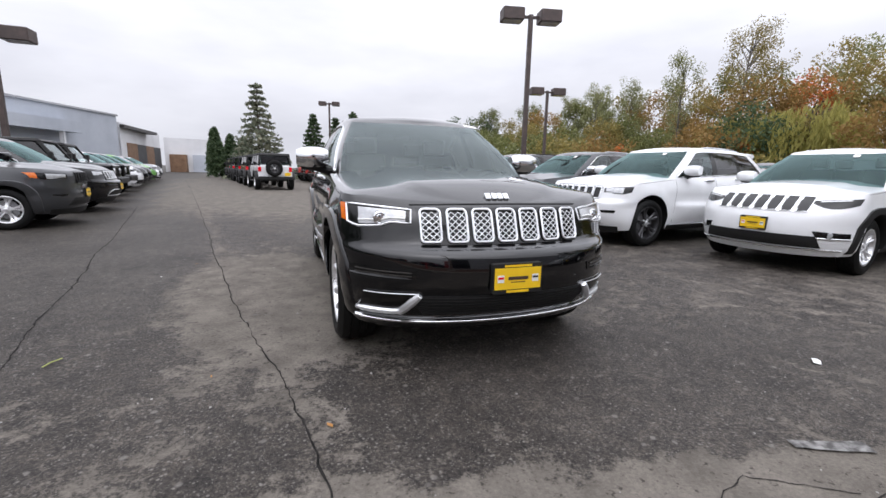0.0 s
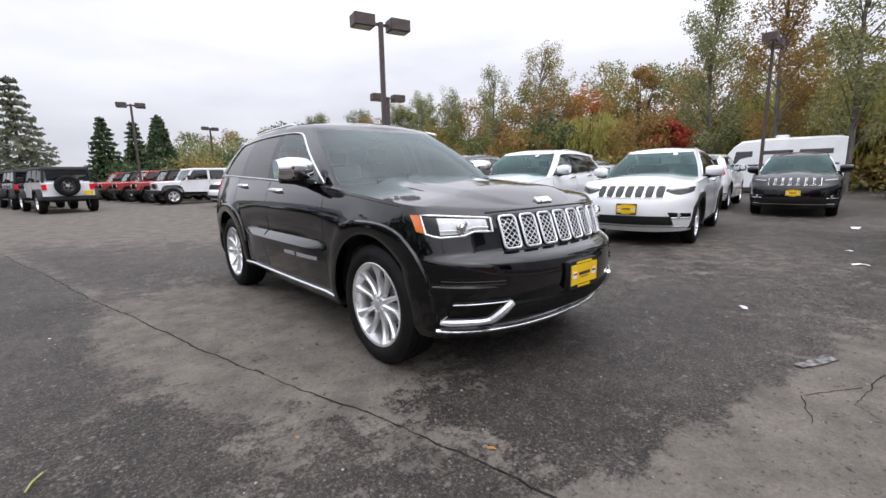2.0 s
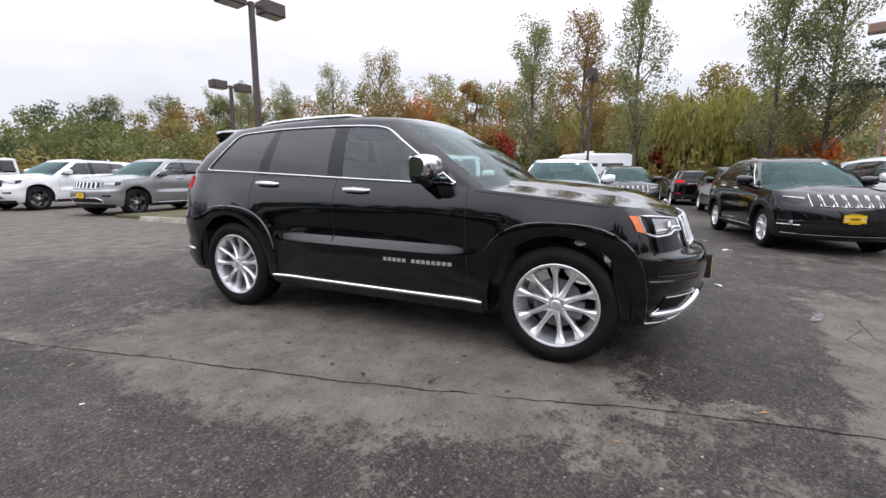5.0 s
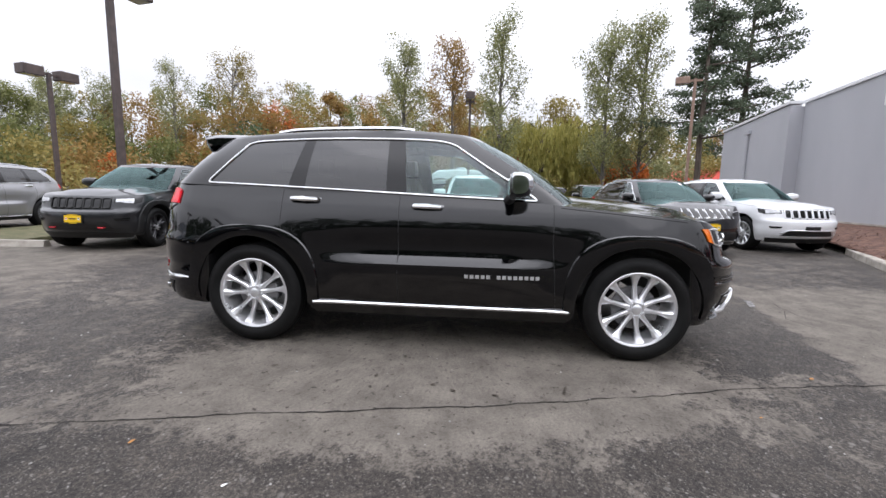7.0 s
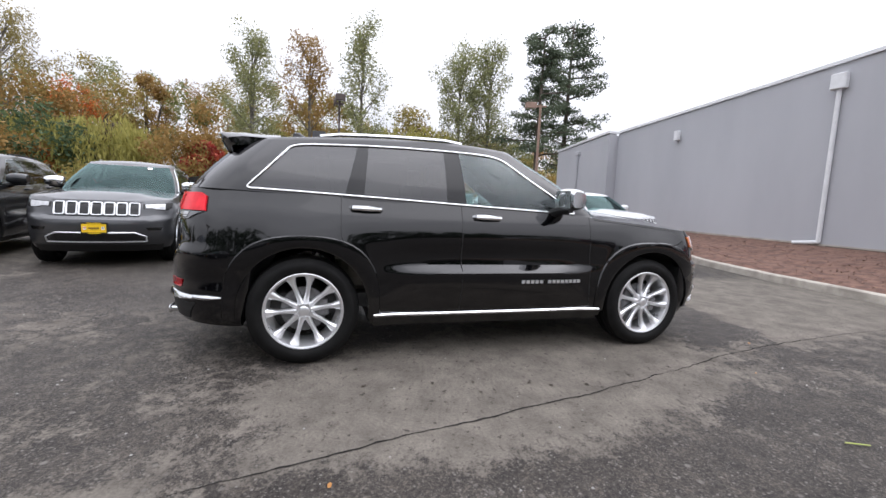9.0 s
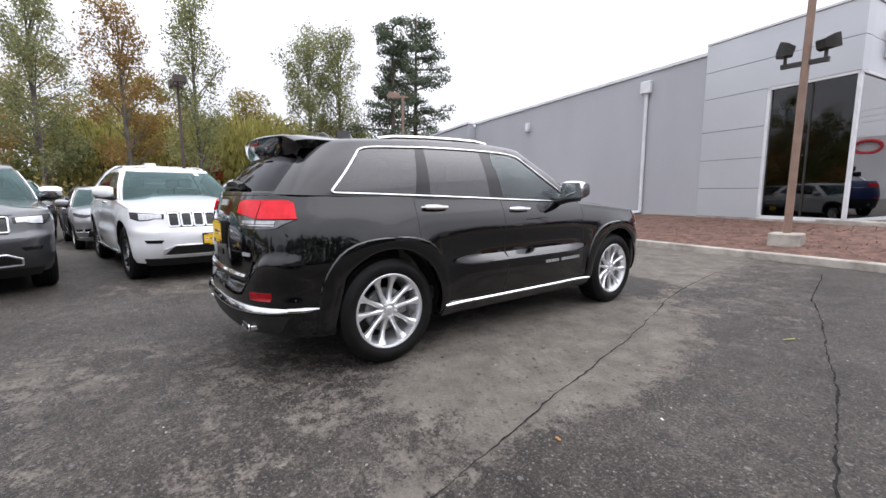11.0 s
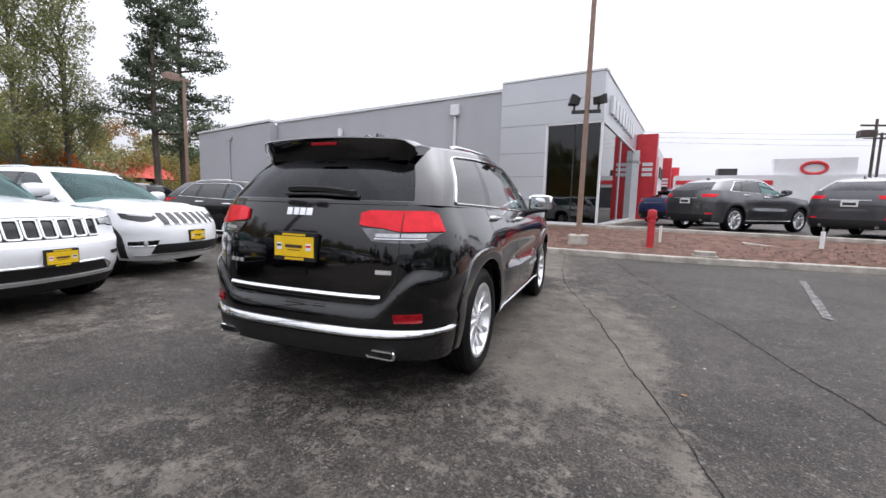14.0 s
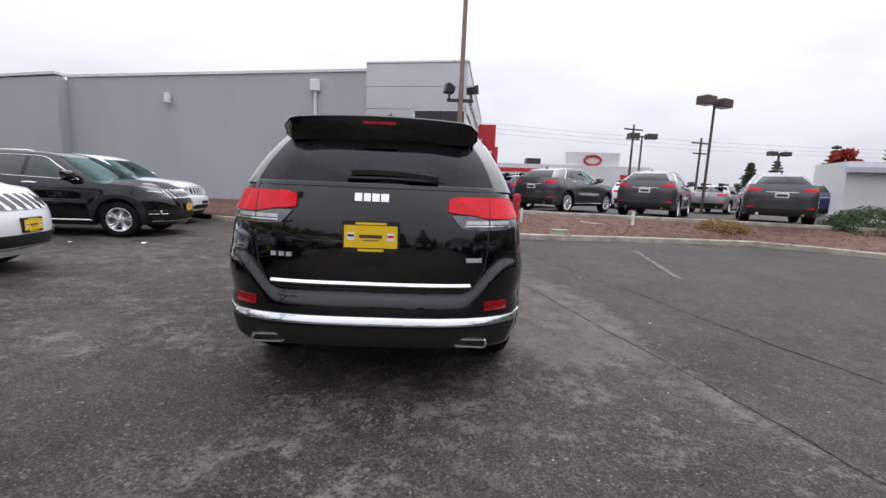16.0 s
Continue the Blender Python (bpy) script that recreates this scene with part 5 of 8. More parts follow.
def ribbon(pts, w, z, jag=0.0, seed=1, step=0.12):
    """A narrow strip along a line of (x, y) with uneven edges."""
    rnd = random.Random(seed)
    fine = []
    for (a, b), (c, d) in zip(pts, pts[1:]):
        k = max(1, int(math.hypot(c - a, d - b) / step))
        fine += [(a + (c - a) * i / k, b + (d - b) * i / k) for i in range(k)]
    fine.append(pts[-1])
    out = Geo()
    rings = []
    wob = 0.0
    for i, (x, y) in enumerate(fine):
        x0, y0 = fine[max(0, i - 1)]
        x1, y1 = fine[min(len(fine) - 1, i + 1)]
        d = math.hypot(x1 - x0, y1 - y0) or 1
        nx_, ny_ = -(y1 - y0) / d, (x1 - x0) / d
        wob = wob * 0.8 + rnd.uniform(-1, 1) * jag
        h = w / 2 * max(0.15, 1 + (0.9 if w < 0.06 else 0.45) * noise.noise((x * 3.1, y * 3.1, seed)) + (0.5 if w < 0.06 else 0.06) * rnd.uniform(-1, 1))
        rings.append([(x + nx_ * (wob - h), y + ny_ * (wob - h), z), (x + nx_ * (wob + h), y + ny_ * (wob + h), z)])
    return out.loft(rings)


SEAM = [(-0.72, -6.5), (-0.92, -3.9), (-1.05, -2.83), (-1.24, -1.97), (-1.38, -1.5), (-1.67, -0.36), (-1.79, 0.2), (-1.96, 1.03), (-2.2, 2.06), (-2.42, 3.3), (-2.82, 5.2), (-3.4, 8.0), (-5.3, 17.0), (-9.0, 34.0)]
SEAM2 = [(-1.9, -5.6), (-2.25, -3.4), (-2.57, -2.2), (-2.66, -1.85), (-2.84, -1.1), (-2.96, -0.65), (-3.13, 0.27), (-3.22, 0.72), (-3.34, 1.25), (-3.6, 2.25), (-3.9, 3.8), (-5.2, 9.5)]


def seam_off(x, y):
    """Distance across the joint, positive towards the black car."""
    for (a, b), (c, d) in zip(SEAM, SEAM[1:]):
        if b <= y <= d:
            return x - (a + (c - a) * (y - b) / (d - b))
    return 9.0


def blob(x, y, cx, cy, rx, ry, turn=0.0):
    co, si = math.cos(turn), math.sin(turn)
    u, v = ((x - cx) * co + (y - cy) * si) / rx, (-(x - cx) * si + (y - cy) * co) / ry
    return math.exp(-((u * u + v * v) ** 2))


def wear_and_light(x, y):
    """Where the tarmac has worn pale (above 0) or keeps its dark, stony skin (below 0), with far sheen and lens
    fall-off painted in.
    """
    d = seam_off(x, y)
    v = 0.15 * math.exp(-(((d - 0.07) / 0.15) ** 2))
    v += 0.38 * blob(x, y, -1.2, -0.1, 0.78, 1.75, 0.22)
    # darkened to take up the lens's corner fall-off at the end of the walk
    v -= 0.22 * blob(x, y, 2.6, 4.4, 1.7, 1.7)
    v += 0.04 * blob(x, y, -2.2, -0.8, 1.0, 2.6, 0.18)
    v += 0.15 * blob(x, y, -1.85, -0.1, 0.42, 1.2, 0.2)
    v -= 0.10 * blob(x, y, -2.3, -1.6, 0.45, 1.2, 0.15)
    v -= 0.07 * blob(x, y, -2.65, 1.4, 0.5, 1.6, 0.15)
    v += 0.07 * blob(x, y, -0.75, 2.35, 1.0, 0.6)
    # next two: dark skin, deepened to paint in the lens's corner fall-off
    v -= 0.16 * blob(x, y, 1.6, 2.5, 0.9, 0.7)
    v -= 0.26 * blob(x, y, -4.0, 2.6, 1.9, 3.6, 0.2)
    if y < -3.15 + (-0.17) * (x + 0.3) and x > -0.95 + (y + 3.0) * -0.08:
        v += 0.26 * min(1.0, max(0.0, (2.5 - x) / 0.9))
    v -= 0.17 * blob(x, y, 0.6, -2.4, 1.9, 0.8)
    v -= 0.085 * blob(x, y, 0.2, 4.2, 2.4, 2.4)
    v += 0.04 * blob(x, y, 3.1, 3.6, 1.0, 2.2, 0.1)
    v += 0.08 * blob(x, y, 0.2, 3.45, 0.55, 0.28, 0.3)
    # dark stony strip, deepened for the same corner fall-off
    v -= 0.12 * blob(x, y, -4.4, -0.5, 1.2, 5.0, 0.15)
    # far lane: its pale surface, raised further for sky sheen at a low angle
    v += 0.42 * blob(x, y, 0.4, 14.5, 4.2, 10.5, 0.15)
    if x < -2.75 - 0.21 * (y + 1.2) and y > -6.3:
        v -= 0.24
    v += 0.06 * blob(x, y, -0.6, -5.3, 3.0, 1.2)
    # farther off, the sky's sheen is painted as paler tarmac
    if -9 < x < 9:
        v += 0.12 * min(1.0, max(0.0, (y - 6.5) / 4.0))
    return v


xs = [-400, -150, -80, -45, -28, -18, -12, -10] + list(np.linspace(-8.5, 7, 130)) + [8.5, 10, 13, 18, 26, 40, 70, 150, 400]
ys = [-400, -150, -80, -45, -28, -18, -12, -9.5] + list(np.linspace(-7.5, 8.5, 134)) + [10, 12, 15, 19, 25, 34, 50, 90, 180, 400]
g = Geo().loft([[(x, y, 0.0) for x in xs] for y in ys])
ground = tagged(part("ground", g, M_ASPHALT, smooth=0, weld=False), "worn dark asphalt car park with pale stains and painted far sheen", "asphalt", kind="structure")
att = ground.data.attributes.new("wear_and_light", "FLOAT", "POINT")
att.data.foreach_set("value", np.array([wear_and_light(v.co.x, v.co.y) for v in ground.data.vertices], dtype=np.float32))

tagged(part("tar_joint", ribbon(SEAM, 0.008, 0.003, 0.008, 3, 0.035), M_SEAM, smooth=0), "dark cracked joint across the asphalt", "joint", kind="structure")
tagged(part("tar_joint", ribbon(SEAM2, 0.011, 0.003, 0.008, 4, 0.035), M_SEAM, smooth=0), "dark cracked joint across the asphalt", "joint", kind="structure")
for k, line in enumerate(([(0.25, -3.5), (0.55, -3.42), (0.9, -3.62)], [(0.3, -3.9), (0.62, -3.62), (1.2, -3.7)])):
    tagged(part("asphalt_crack", ribbon(line, 0.004, 0.003, 0.008, 30 + k, 0.03), M_SEAM, smooth=0), "fine dark crack in the older paving", "crack", kind="structure")
tagged(part("parking_line", ribbon([(0.96, -3.34), (1.28, -3.46)], 0.07, 0.010, 0.006, 6, 0.04), M_LINE, smooth=0), "worn white parking line", "line", kind="structure")
tagged(part("parking_line", ribbon([(-4.15, -1.70), (-4.95, -4.8)], 0.10, 0.010, 0.004, 9, 0.05), M_LINE, smooth=0), "worn white parking line", "line", kind="structure")

# ---- planting bed, kerb and the raised forecourt ----
BED = [(6.4, -8.45), (4.0, -7.25), (2.0, -6.75), (0.0, -6.55), (-3.0, -6.35), (-6.5, -6.65), (-9.2, -6.75), (-10.2, -6.0), (-11.2, -4.6), (-12.6, -3.0)]


def kerb_line(pts, w, h, z=0.0, piece=1.2):
    g = Geo()
    rings = []
    for i, (x, y) in enumerate(pts):
        x0, y0 = pts[max(0, i - 1)]
        x1, y1 = pts[min(len(pts) - 1, i + 1)]
        d = math.hypot(x1 - x0, y1 - y0) or 1
        nx_, ny_ = (y1 - y0) / d, -(x1 - x0) / d
        if ny_ > 0:
            nx_, ny_ = -nx_, -ny_
        rings.append([(x, y, z - 0.05), (x + nx_ * 0.008, y + ny_ * 0.008, z + h - 0.02), (x + nx_ * 0.03, y + ny_ * 0.03, z + h), (x + nx_ * (w - 0.02), y + ny_ * (w - 0.02), z + h), (x + nx_ * w, y + ny_ * w, z + h - 0.02), (x + nx_ * w, y + ny_ * w, z - 0.05)])
    return g.loft(rings, False)


def dense(pts, step=0.5):
    out = []
    for (a, b), (c, d) in zip(pts, pts[1:]):
        k = max(1, int(math.hypot(c - a, d - b) / step))
        out += [(a + (c - a) * i / k, b + (d - b) * i / k) for i in range(k)]
    return out + [pts[-1]]


tagged(part("kerb", kerb_line(dense(BED), 0.16, 0.14), M_CONCRETE), "weathered concrete kerb beside the planting bed", "kerb", kind="structure")
DEPTH = Vector((-0.228, -0.974))
ALONG = Vector((0.974, -0.228))
STEP = Vector((2.14, -10.95))


ALONG_E, DEPTH_E = Vector((0.99906, -0.0434)), Vector((-0.0434, -0.99906))


def wall_xy(s, d=0.0):
    """A point s along the front and d behind it: the showroom west of the joint, the long grey wall east of it."""
    p = STEP + ALONG * s + DEPTH * d if s < 0 else STEP + ALONG_E * s + DEPTH_E * d
    return p.x, p.y


bed = Geo()
rings = []
back = [(17.5, -11.6), (9.0, -11.25), (2.2, -10.9), (-0.5, -10.25), (-3.4, -9.6), (-7.0, -8.75), (-9.5, -8.2), (-11.5, -7.75), (-13.5, -7.1), (-15.0, -6.0)]
fr = dense(BED, 0.35)
n = len(fr)
bk = []
for i in range(n):
    t = i / (n - 1) * (len(back) - 1)
    k = min(int(t), len(back) - 2)
    bk.append((back[k][0] + (back[k + 1][0] - back[k][0]) * (t - k), back[k][1] + (back[k + 1][1] - back[k][1]) * (t - k)))
for j in range(13):
    t = j / 12
    row = []
    for (a, b), (c, d) in zip(fr, bk):
        x, y = a + (c - a) * t, b + (d - b) * t
        z = 0.11 + 0.40 * t**0.85 + 0.05 * noise.noise((x * 1.3, y * 1.3, 0)) * min(1, t * 4) * min(1, (1 - t) * 5 + 0.2)
        row.append((x, y - 0.12 * (1 - t), z))
    rings.append(row)
bed.loft(rings)
tagged(part("planting_bed", bed, M_MULCH), "sloping bed of red-brown bark mulch", "mulch", kind="structure")
plat = Geo()
pts = [(-0.5, -10.25), (-3.4, -9.6), (-7.0, -8.75), (-9.5, -8.2), (-11.5, -7.75), (-13.5, -7.1), (-15.0, -6.0), (-60, -4.0), (-60, -90), (60, -90), (60, -24), (17.5, -11.6), (9.0, -11.25), (2.2, -10.9)]
plat.prism([(x, y) for x, y in pts], -0.2, 0.52)
tagged(part("forecourt", plat, M_ASPHALT, smooth=0), "raised asphalt forecourt of the showroom", "asphalt", kind="structure")
tagged(part("forecourt_kerb", kerb_line(dense([(-0.8, -10.16), (-3.4, -9.57), (-7.0, -8.72), (-9.5, -8.17), (-11.5, -7.72), (-13.5, -7.07), (-15.0, -5.97)]), 0.17, 0.16, 0.45), M_CONCRETE), "concrete kerb along the forecourt edge", "kerb", kind="structure")

# ---- showroom ----
def wall_block(name, s0, s1, d0, d1, z0, z1, mat, label):
    g = Geo()
    g.prism([wall_xy(s0, d0), wall_xy(s1, d0), wall_xy(s1, d1), wall_xy(s0, d1)], z0, z1)
    return tagged(part(name, g, mat, smooth=0), label, "wall", kind="structure")


def crest(s):
    """The roof edge falls away gently to the east."""
    return 5.14 - 0.056 * s if s < 10.6 else 4.50 - 0.072 * (s - 10.6)


def sloped_block(name, s0, s1, d0, d1, rise0, rise1, mat, label):
    """A wall whose top follows the roof edge; rise0 None stands it on the ground."""
    q = [wall_xy(s0, d0), wall_xy(s1, d0), wall_xy(s1, d1), wall_xy(s0, d1)]
    hs = [crest(s0), crest(s1 - 1e-4), crest(s1 - 1e-4), crest(s0)]
    lo = [(x, y, 0.0 if rise0 is None else h + rise0) for (x, y), h in zip(q, hs)]
    g = Geo().add(lo + [(x, y, h + rise1) for (x, y), h in zip(q, hs)], [(3, 2, 1, 0), (4, 5, 6, 7), (0, 1, 5, 4), (1, 2, 6, 5), (2, 3, 7, 6), (3, 0, 4, 7)])
    return tagged(part(name, g, mat, smooth=0), label, "wall", kind="structure")


sloped_block("wall_north", 0.0, 10.6, 0.0, 0.35, None, 0.0, M_GREYWALL, "tall plain grey rendered wall")
sloped_block("wall_north_wing", 10.6, 15.2, -0.45, -0.1, None, 0.0, M_GREYWALL, "grey rendered wall of the projecting wing")
wall_block("wall_wing_return", 10.6, 10.85, -0.1, 0.0, 0.0, 4.45, M_GREYWALL, "grey rendered return wall")
wall_block("wall_wing_end", 14.95, 15.2, -0.1, 14.0, 0.0, 4.15, M_GREYWALL, "grey rendered end wall")
wall_block("roof_deck", 0.2, 15.0, 0.2, 24.0, 3.85, 4.0, M_FARDARK, "flat roof")
for a, b, d in ((0.0, 10.58, -0.05), (10.58, 15.25, -0.50)):
    sloped_block("coping", a, b, d, d + 0.45, 0.002, 0.092, M_WHITEMETAL, "pale metal coping along the roof edge")
wall_block("footing", 0.0, 10.6, -0.04, 0.0, 0.3, 0.56, M_CONCRETE, "concrete footing")
wall_block("footing", -3.62, -0.001, -0.08, -0.04, 0.3, 0.56, M_CONCRETE, "concrete footing")
# panelled showroom end with its glazed corner
def slab(name, s0, s1, d0, d1, z0, z1, mat, parent=None, label="", c=0.0):
    g = Geo().prism([wall_xy(s0, d0), wall_xy(s1, d0), wall_xy(s1, d1), wall_xy(s0, d1)], z0, z1)
    return part(name, g, mat, parent, label, smooth=0)


CORNER = Vector(wall_xy(-3.56, -0.06))
SIDE, OUTW = Vector((-0.148, -0.989)), Vector((-0.989, 0.148))


def side_slab(name, o0, o1, d0, d1, z0, z1, mat, parent=None, label=""):
    """A block along the showroom's side: o is how far it stands out, d how far from the corner."""
    q = [CORNER + OUTW * o + SIDE * d for o, d in ((o0, d0), (o1, d0), (o1, d1), (o0, d1))]
    return part(name, Geo().prism([(p.x, p.y) for p in q], z0, z1), mat, parent, label, smooth=0)


show = tagged(new("wall_showroom"), "showroom front clad in pale grey metal panels", "wall", kind="structure")
S0 = -3.56
rows_z = [0.56, 1.35, 2.15, 2.95, 3.88, 4.62, 5.38]
for z0, z1 in zip(rows_z, rows_z[1:]):
    if z1 <= 3.9:
        slab("panel", -1.70, -0.012, -0.06, 0.25, z0 + 0.007, z1 - 0.007, M_PANEL, show)
        slab("joint_backing", -1.69, -0.02, -0.04, 0.2, z0, z1, M_JOINT, show)
    else:
        slab("panel", S0, -0.012, -0.06, 0.25, z0 + 0.007, z1 - 0.007, M_PANEL, show)
        side_slab("panel", -0.3, 0.0, 0.05, 12.6, z0 + 0.007, z1 - 0.007, M_PANEL, show)
        slab("joint_backing", S0 + 0.02, -0.02, -0.04, 0.2, z0, z1, M_JOINT, show)
        side_slab("joint_backing", -0.28, -0.02, 0.1, 12.58, z0, z1, M_JOINT, show)
slab("coping", S0 - 0.03, -0.0, -0.09, 0.3, 5.385, 5.44, M_WHITEMETAL, show)
side_slab("coping", -0.35, 0.03, 0.3, 12.6, 5.385, 5.44, M_WHITEMETAL, show)
slab("return_panel", -0.012, 0.0, -0.06, 0.3, 0.56, 5.385, M_PANEL, show)
slab("roof_deck", S0 + 0.28 + 1.2, 0.2, 0.24, 12.0, 4.6, 4.75, M_FARDARK, show)
win = tagged(new("window_1"), "tall dark showroom glazing in white frames", "window", kind="structure")
part("pane", Geo().prism([wall_xy(S0 + 0.05, 0.02), wall_xy(-1.76, 0.02), wall_xy(-1.76, 0.035), wall_xy(S0 + 0.05, 0.035)], 0.62, 3.86), M_DARKGLASS, win, smooth=0)
for a, b, z0, z1 in ((-1.78, -1.70, 0.56, 3.88), (S0, -1.70, 3.82, 3.88), (S0, -1.70, 0.56, 0.64), (S0, S0 + 0.06, 0.56, 3.88)):
    slab("window_frame", a, b, -0.05, 0.06, z0, z1, M_WHITEMETAL, win)
slab("mullion", -2.68, -2.64, 0.0, 0.05, 0.64, 3.82, M_DARKMETAL, win)
win2 = tagged(new("window_2"), "long glazed side of the showroom reflecting the sky", "window", kind="structure")
for k in range(2):
    a = 0.10 + 4.2 * k
    side_slab("pane", -0.045, -0.03, a, a + 4.16, 0.62, 3.86, M_SKYGLASS, win2)
    side_slab("mullion", -0.06, 0.0, a + 4.16, a + 4.185, 0.56, 3.86, M_WHITEMETAL, win2)
side_slab("window_frame", -0.08, 0.01, 0.06, 8.6, 3.84, 3.90, M_WHITEMETAL, win2)
side_slab("window_frame", -0.08, 0.01, 0.06, 8.6, 0.52, 0.63, M_WHITEMETAL, win2)
for a, b in ((8.6, 8.78), (12.3, 12.55)):
    side_slab("entrance_post", -0.1, 0.25, a, b, 0.52, 3.9, M_WHITEMETAL, win2)
side_slab("entrance_pane", -0.04, -0.03, 8.78, 12.3, 0.56, 3.86, M_SKYGLASS, win2)
side_slab("entrance_head", -0.1, 0.25, 8.6, 12.55, 3.3, 3.42, M_WHITEMETAL, win2)
inner = tagged(new("showroom_interior"), "dim showroom interior behind the glazing", "interior", kind="structure")
slab("floor_slab", S0 + 0.1, 3.0, 0.3, 12.0, 0.48, 0.56, M_CONCRETE, inner)
slab("inner_wall", 2.8, 3.0, 0.35, 12.0, 0.5, 4.6, M_GREYWALL, inner)
slab("inner_wall", S0 + 0.3, 3.0, 12.0, 12.2, 0.5, 4.6, M_GREYWALL, inner)
# raised sign: plain strokes in place of the maker's name, and a badge
sign = tagged(new("showroom_sign"), "row of bright raised strokes on the showroom side", "sign")
for k in range(8):
    a = 1.1 + 0.80 * k
    side_slab("stroke", 0.004, 0.09, a, a + 0.5, 4.28, 4.86, M_WHITEMETAL, sign)
badge = tagged(new("badge"), "dark oval badge on the showroom side", "sign")
b = Geo().lathe([(-0.03, 0.0), (-0.03, 0.30), (0.03, 0.30), (0.03, 0.0)], 20, "x")
b.v = [(x, y * 0.8, z * 1.3) for x, y, z in b.v]
part("disc", b, M_DARKMETAL, badge)
q = CORNER + OUTW * 0.06 + SIDE * 10.8
badge.matrix_world = pose(q.x, q.y, 4.62, 0, 0, -8.5)
# red sign towers and the pale wing behind
for d0, d1, h, o in ((9.3, 10.0, 4.75, 0.95), (23.0, 23.8, 4.9, 1.1)):
    t = tagged(new("sign_tower"), "red panel tower on the showroom front", "sign")
    side_slab("panel", 0.02, o, d0, d1, 0.4, h, M_REDPANEL, t)
    for k in range(3):
        side_slab("emblem", o * 0.35, o * 0.85, d0 - 0.03, d0 - 0.003, 2.7 + 0.25 * k, 2.86 + 0.25 * k, M_WHITEMETAL, t)
wing = tagged(new("wall_red_wing"), "pale wing of the showroom with red and dark badges", "wall", kind="structure")
side_slab("wall", -0.4, 0.5, 13.7, 23.0, 0.4, 5.0, M_FARWHITE, wing)
side_slab("red_band", 0.503, 0.52, 13.75, 18.0, 1.0, 4.4, M_REDPANEL, wing)
for k in range(2):
    side_slab("emblem", 0.503, 0.58, 19.0 + 2.0 * k, 20.3 + 2.0 * k, 3.2, 3.9, M_FARDARK, wing)

# rainwater pipes and wall lamps
def rain_pipe(s, z0, z1, d=-0.07):
    x, y = wall_xy(s, d)
    t = tagged(new("rain_pipe"), "pale rainwater pipe with a square hopper on the wall", "pipe", "rain pipes")
    part("pipe", Geo().cyl((x, y, z0), (x, y, z1 - 0.25), 0.055, n=12), M_WHITEMETAL, t)
    hx, hy = wall_xy(s, -0.10)
    part("hopper", Geo().box(hx - 0.17, hy - 0.09, z1 - 0.38, hx + 0.17, hy + 0.09, z1, 0.03), M_WHITEMETAL, t)
    ex, ey = wall_xy(s + 0.5, -0.16)
    part("outlet", Geo().tube([(x, y, z0 + 0.06), (x, y - 0.0, z0), (ex, ey + 0.1, z0 - 0.06)], 0.05, 8), M_WHITEMETAL, t)


rain_pipe(1.78, 0.6, 4.78)
t = tagged(new("rain_pipe"), "dark rainwater pipe on the grey wing wall", "pipe", "rain pipes")
x, y = wall_xy(13.1, -0.50)
part("pipe", Geo().cyl((x, y, 0.3), (x, y, 3.8), 0.05, n=10), M_GREYWALL, t)
part("hopper", Geo().box(x - 0.18, y - 0.08, 3.8, x + 0.18, y + 0.06, 3.97, 0.02), M_GREYWALL, t)
x, y = wall_xy(7.0, -0.06)
t = tagged(new("wall_lamp"), "small pale lamp on the grey wall", "lamp")
part("housing", Geo().box(x - 0.09, y - 0.06, 3.80, x + 0.09, y + 0.12, 4.15, 0.03), M_WHITEMETAL, t)


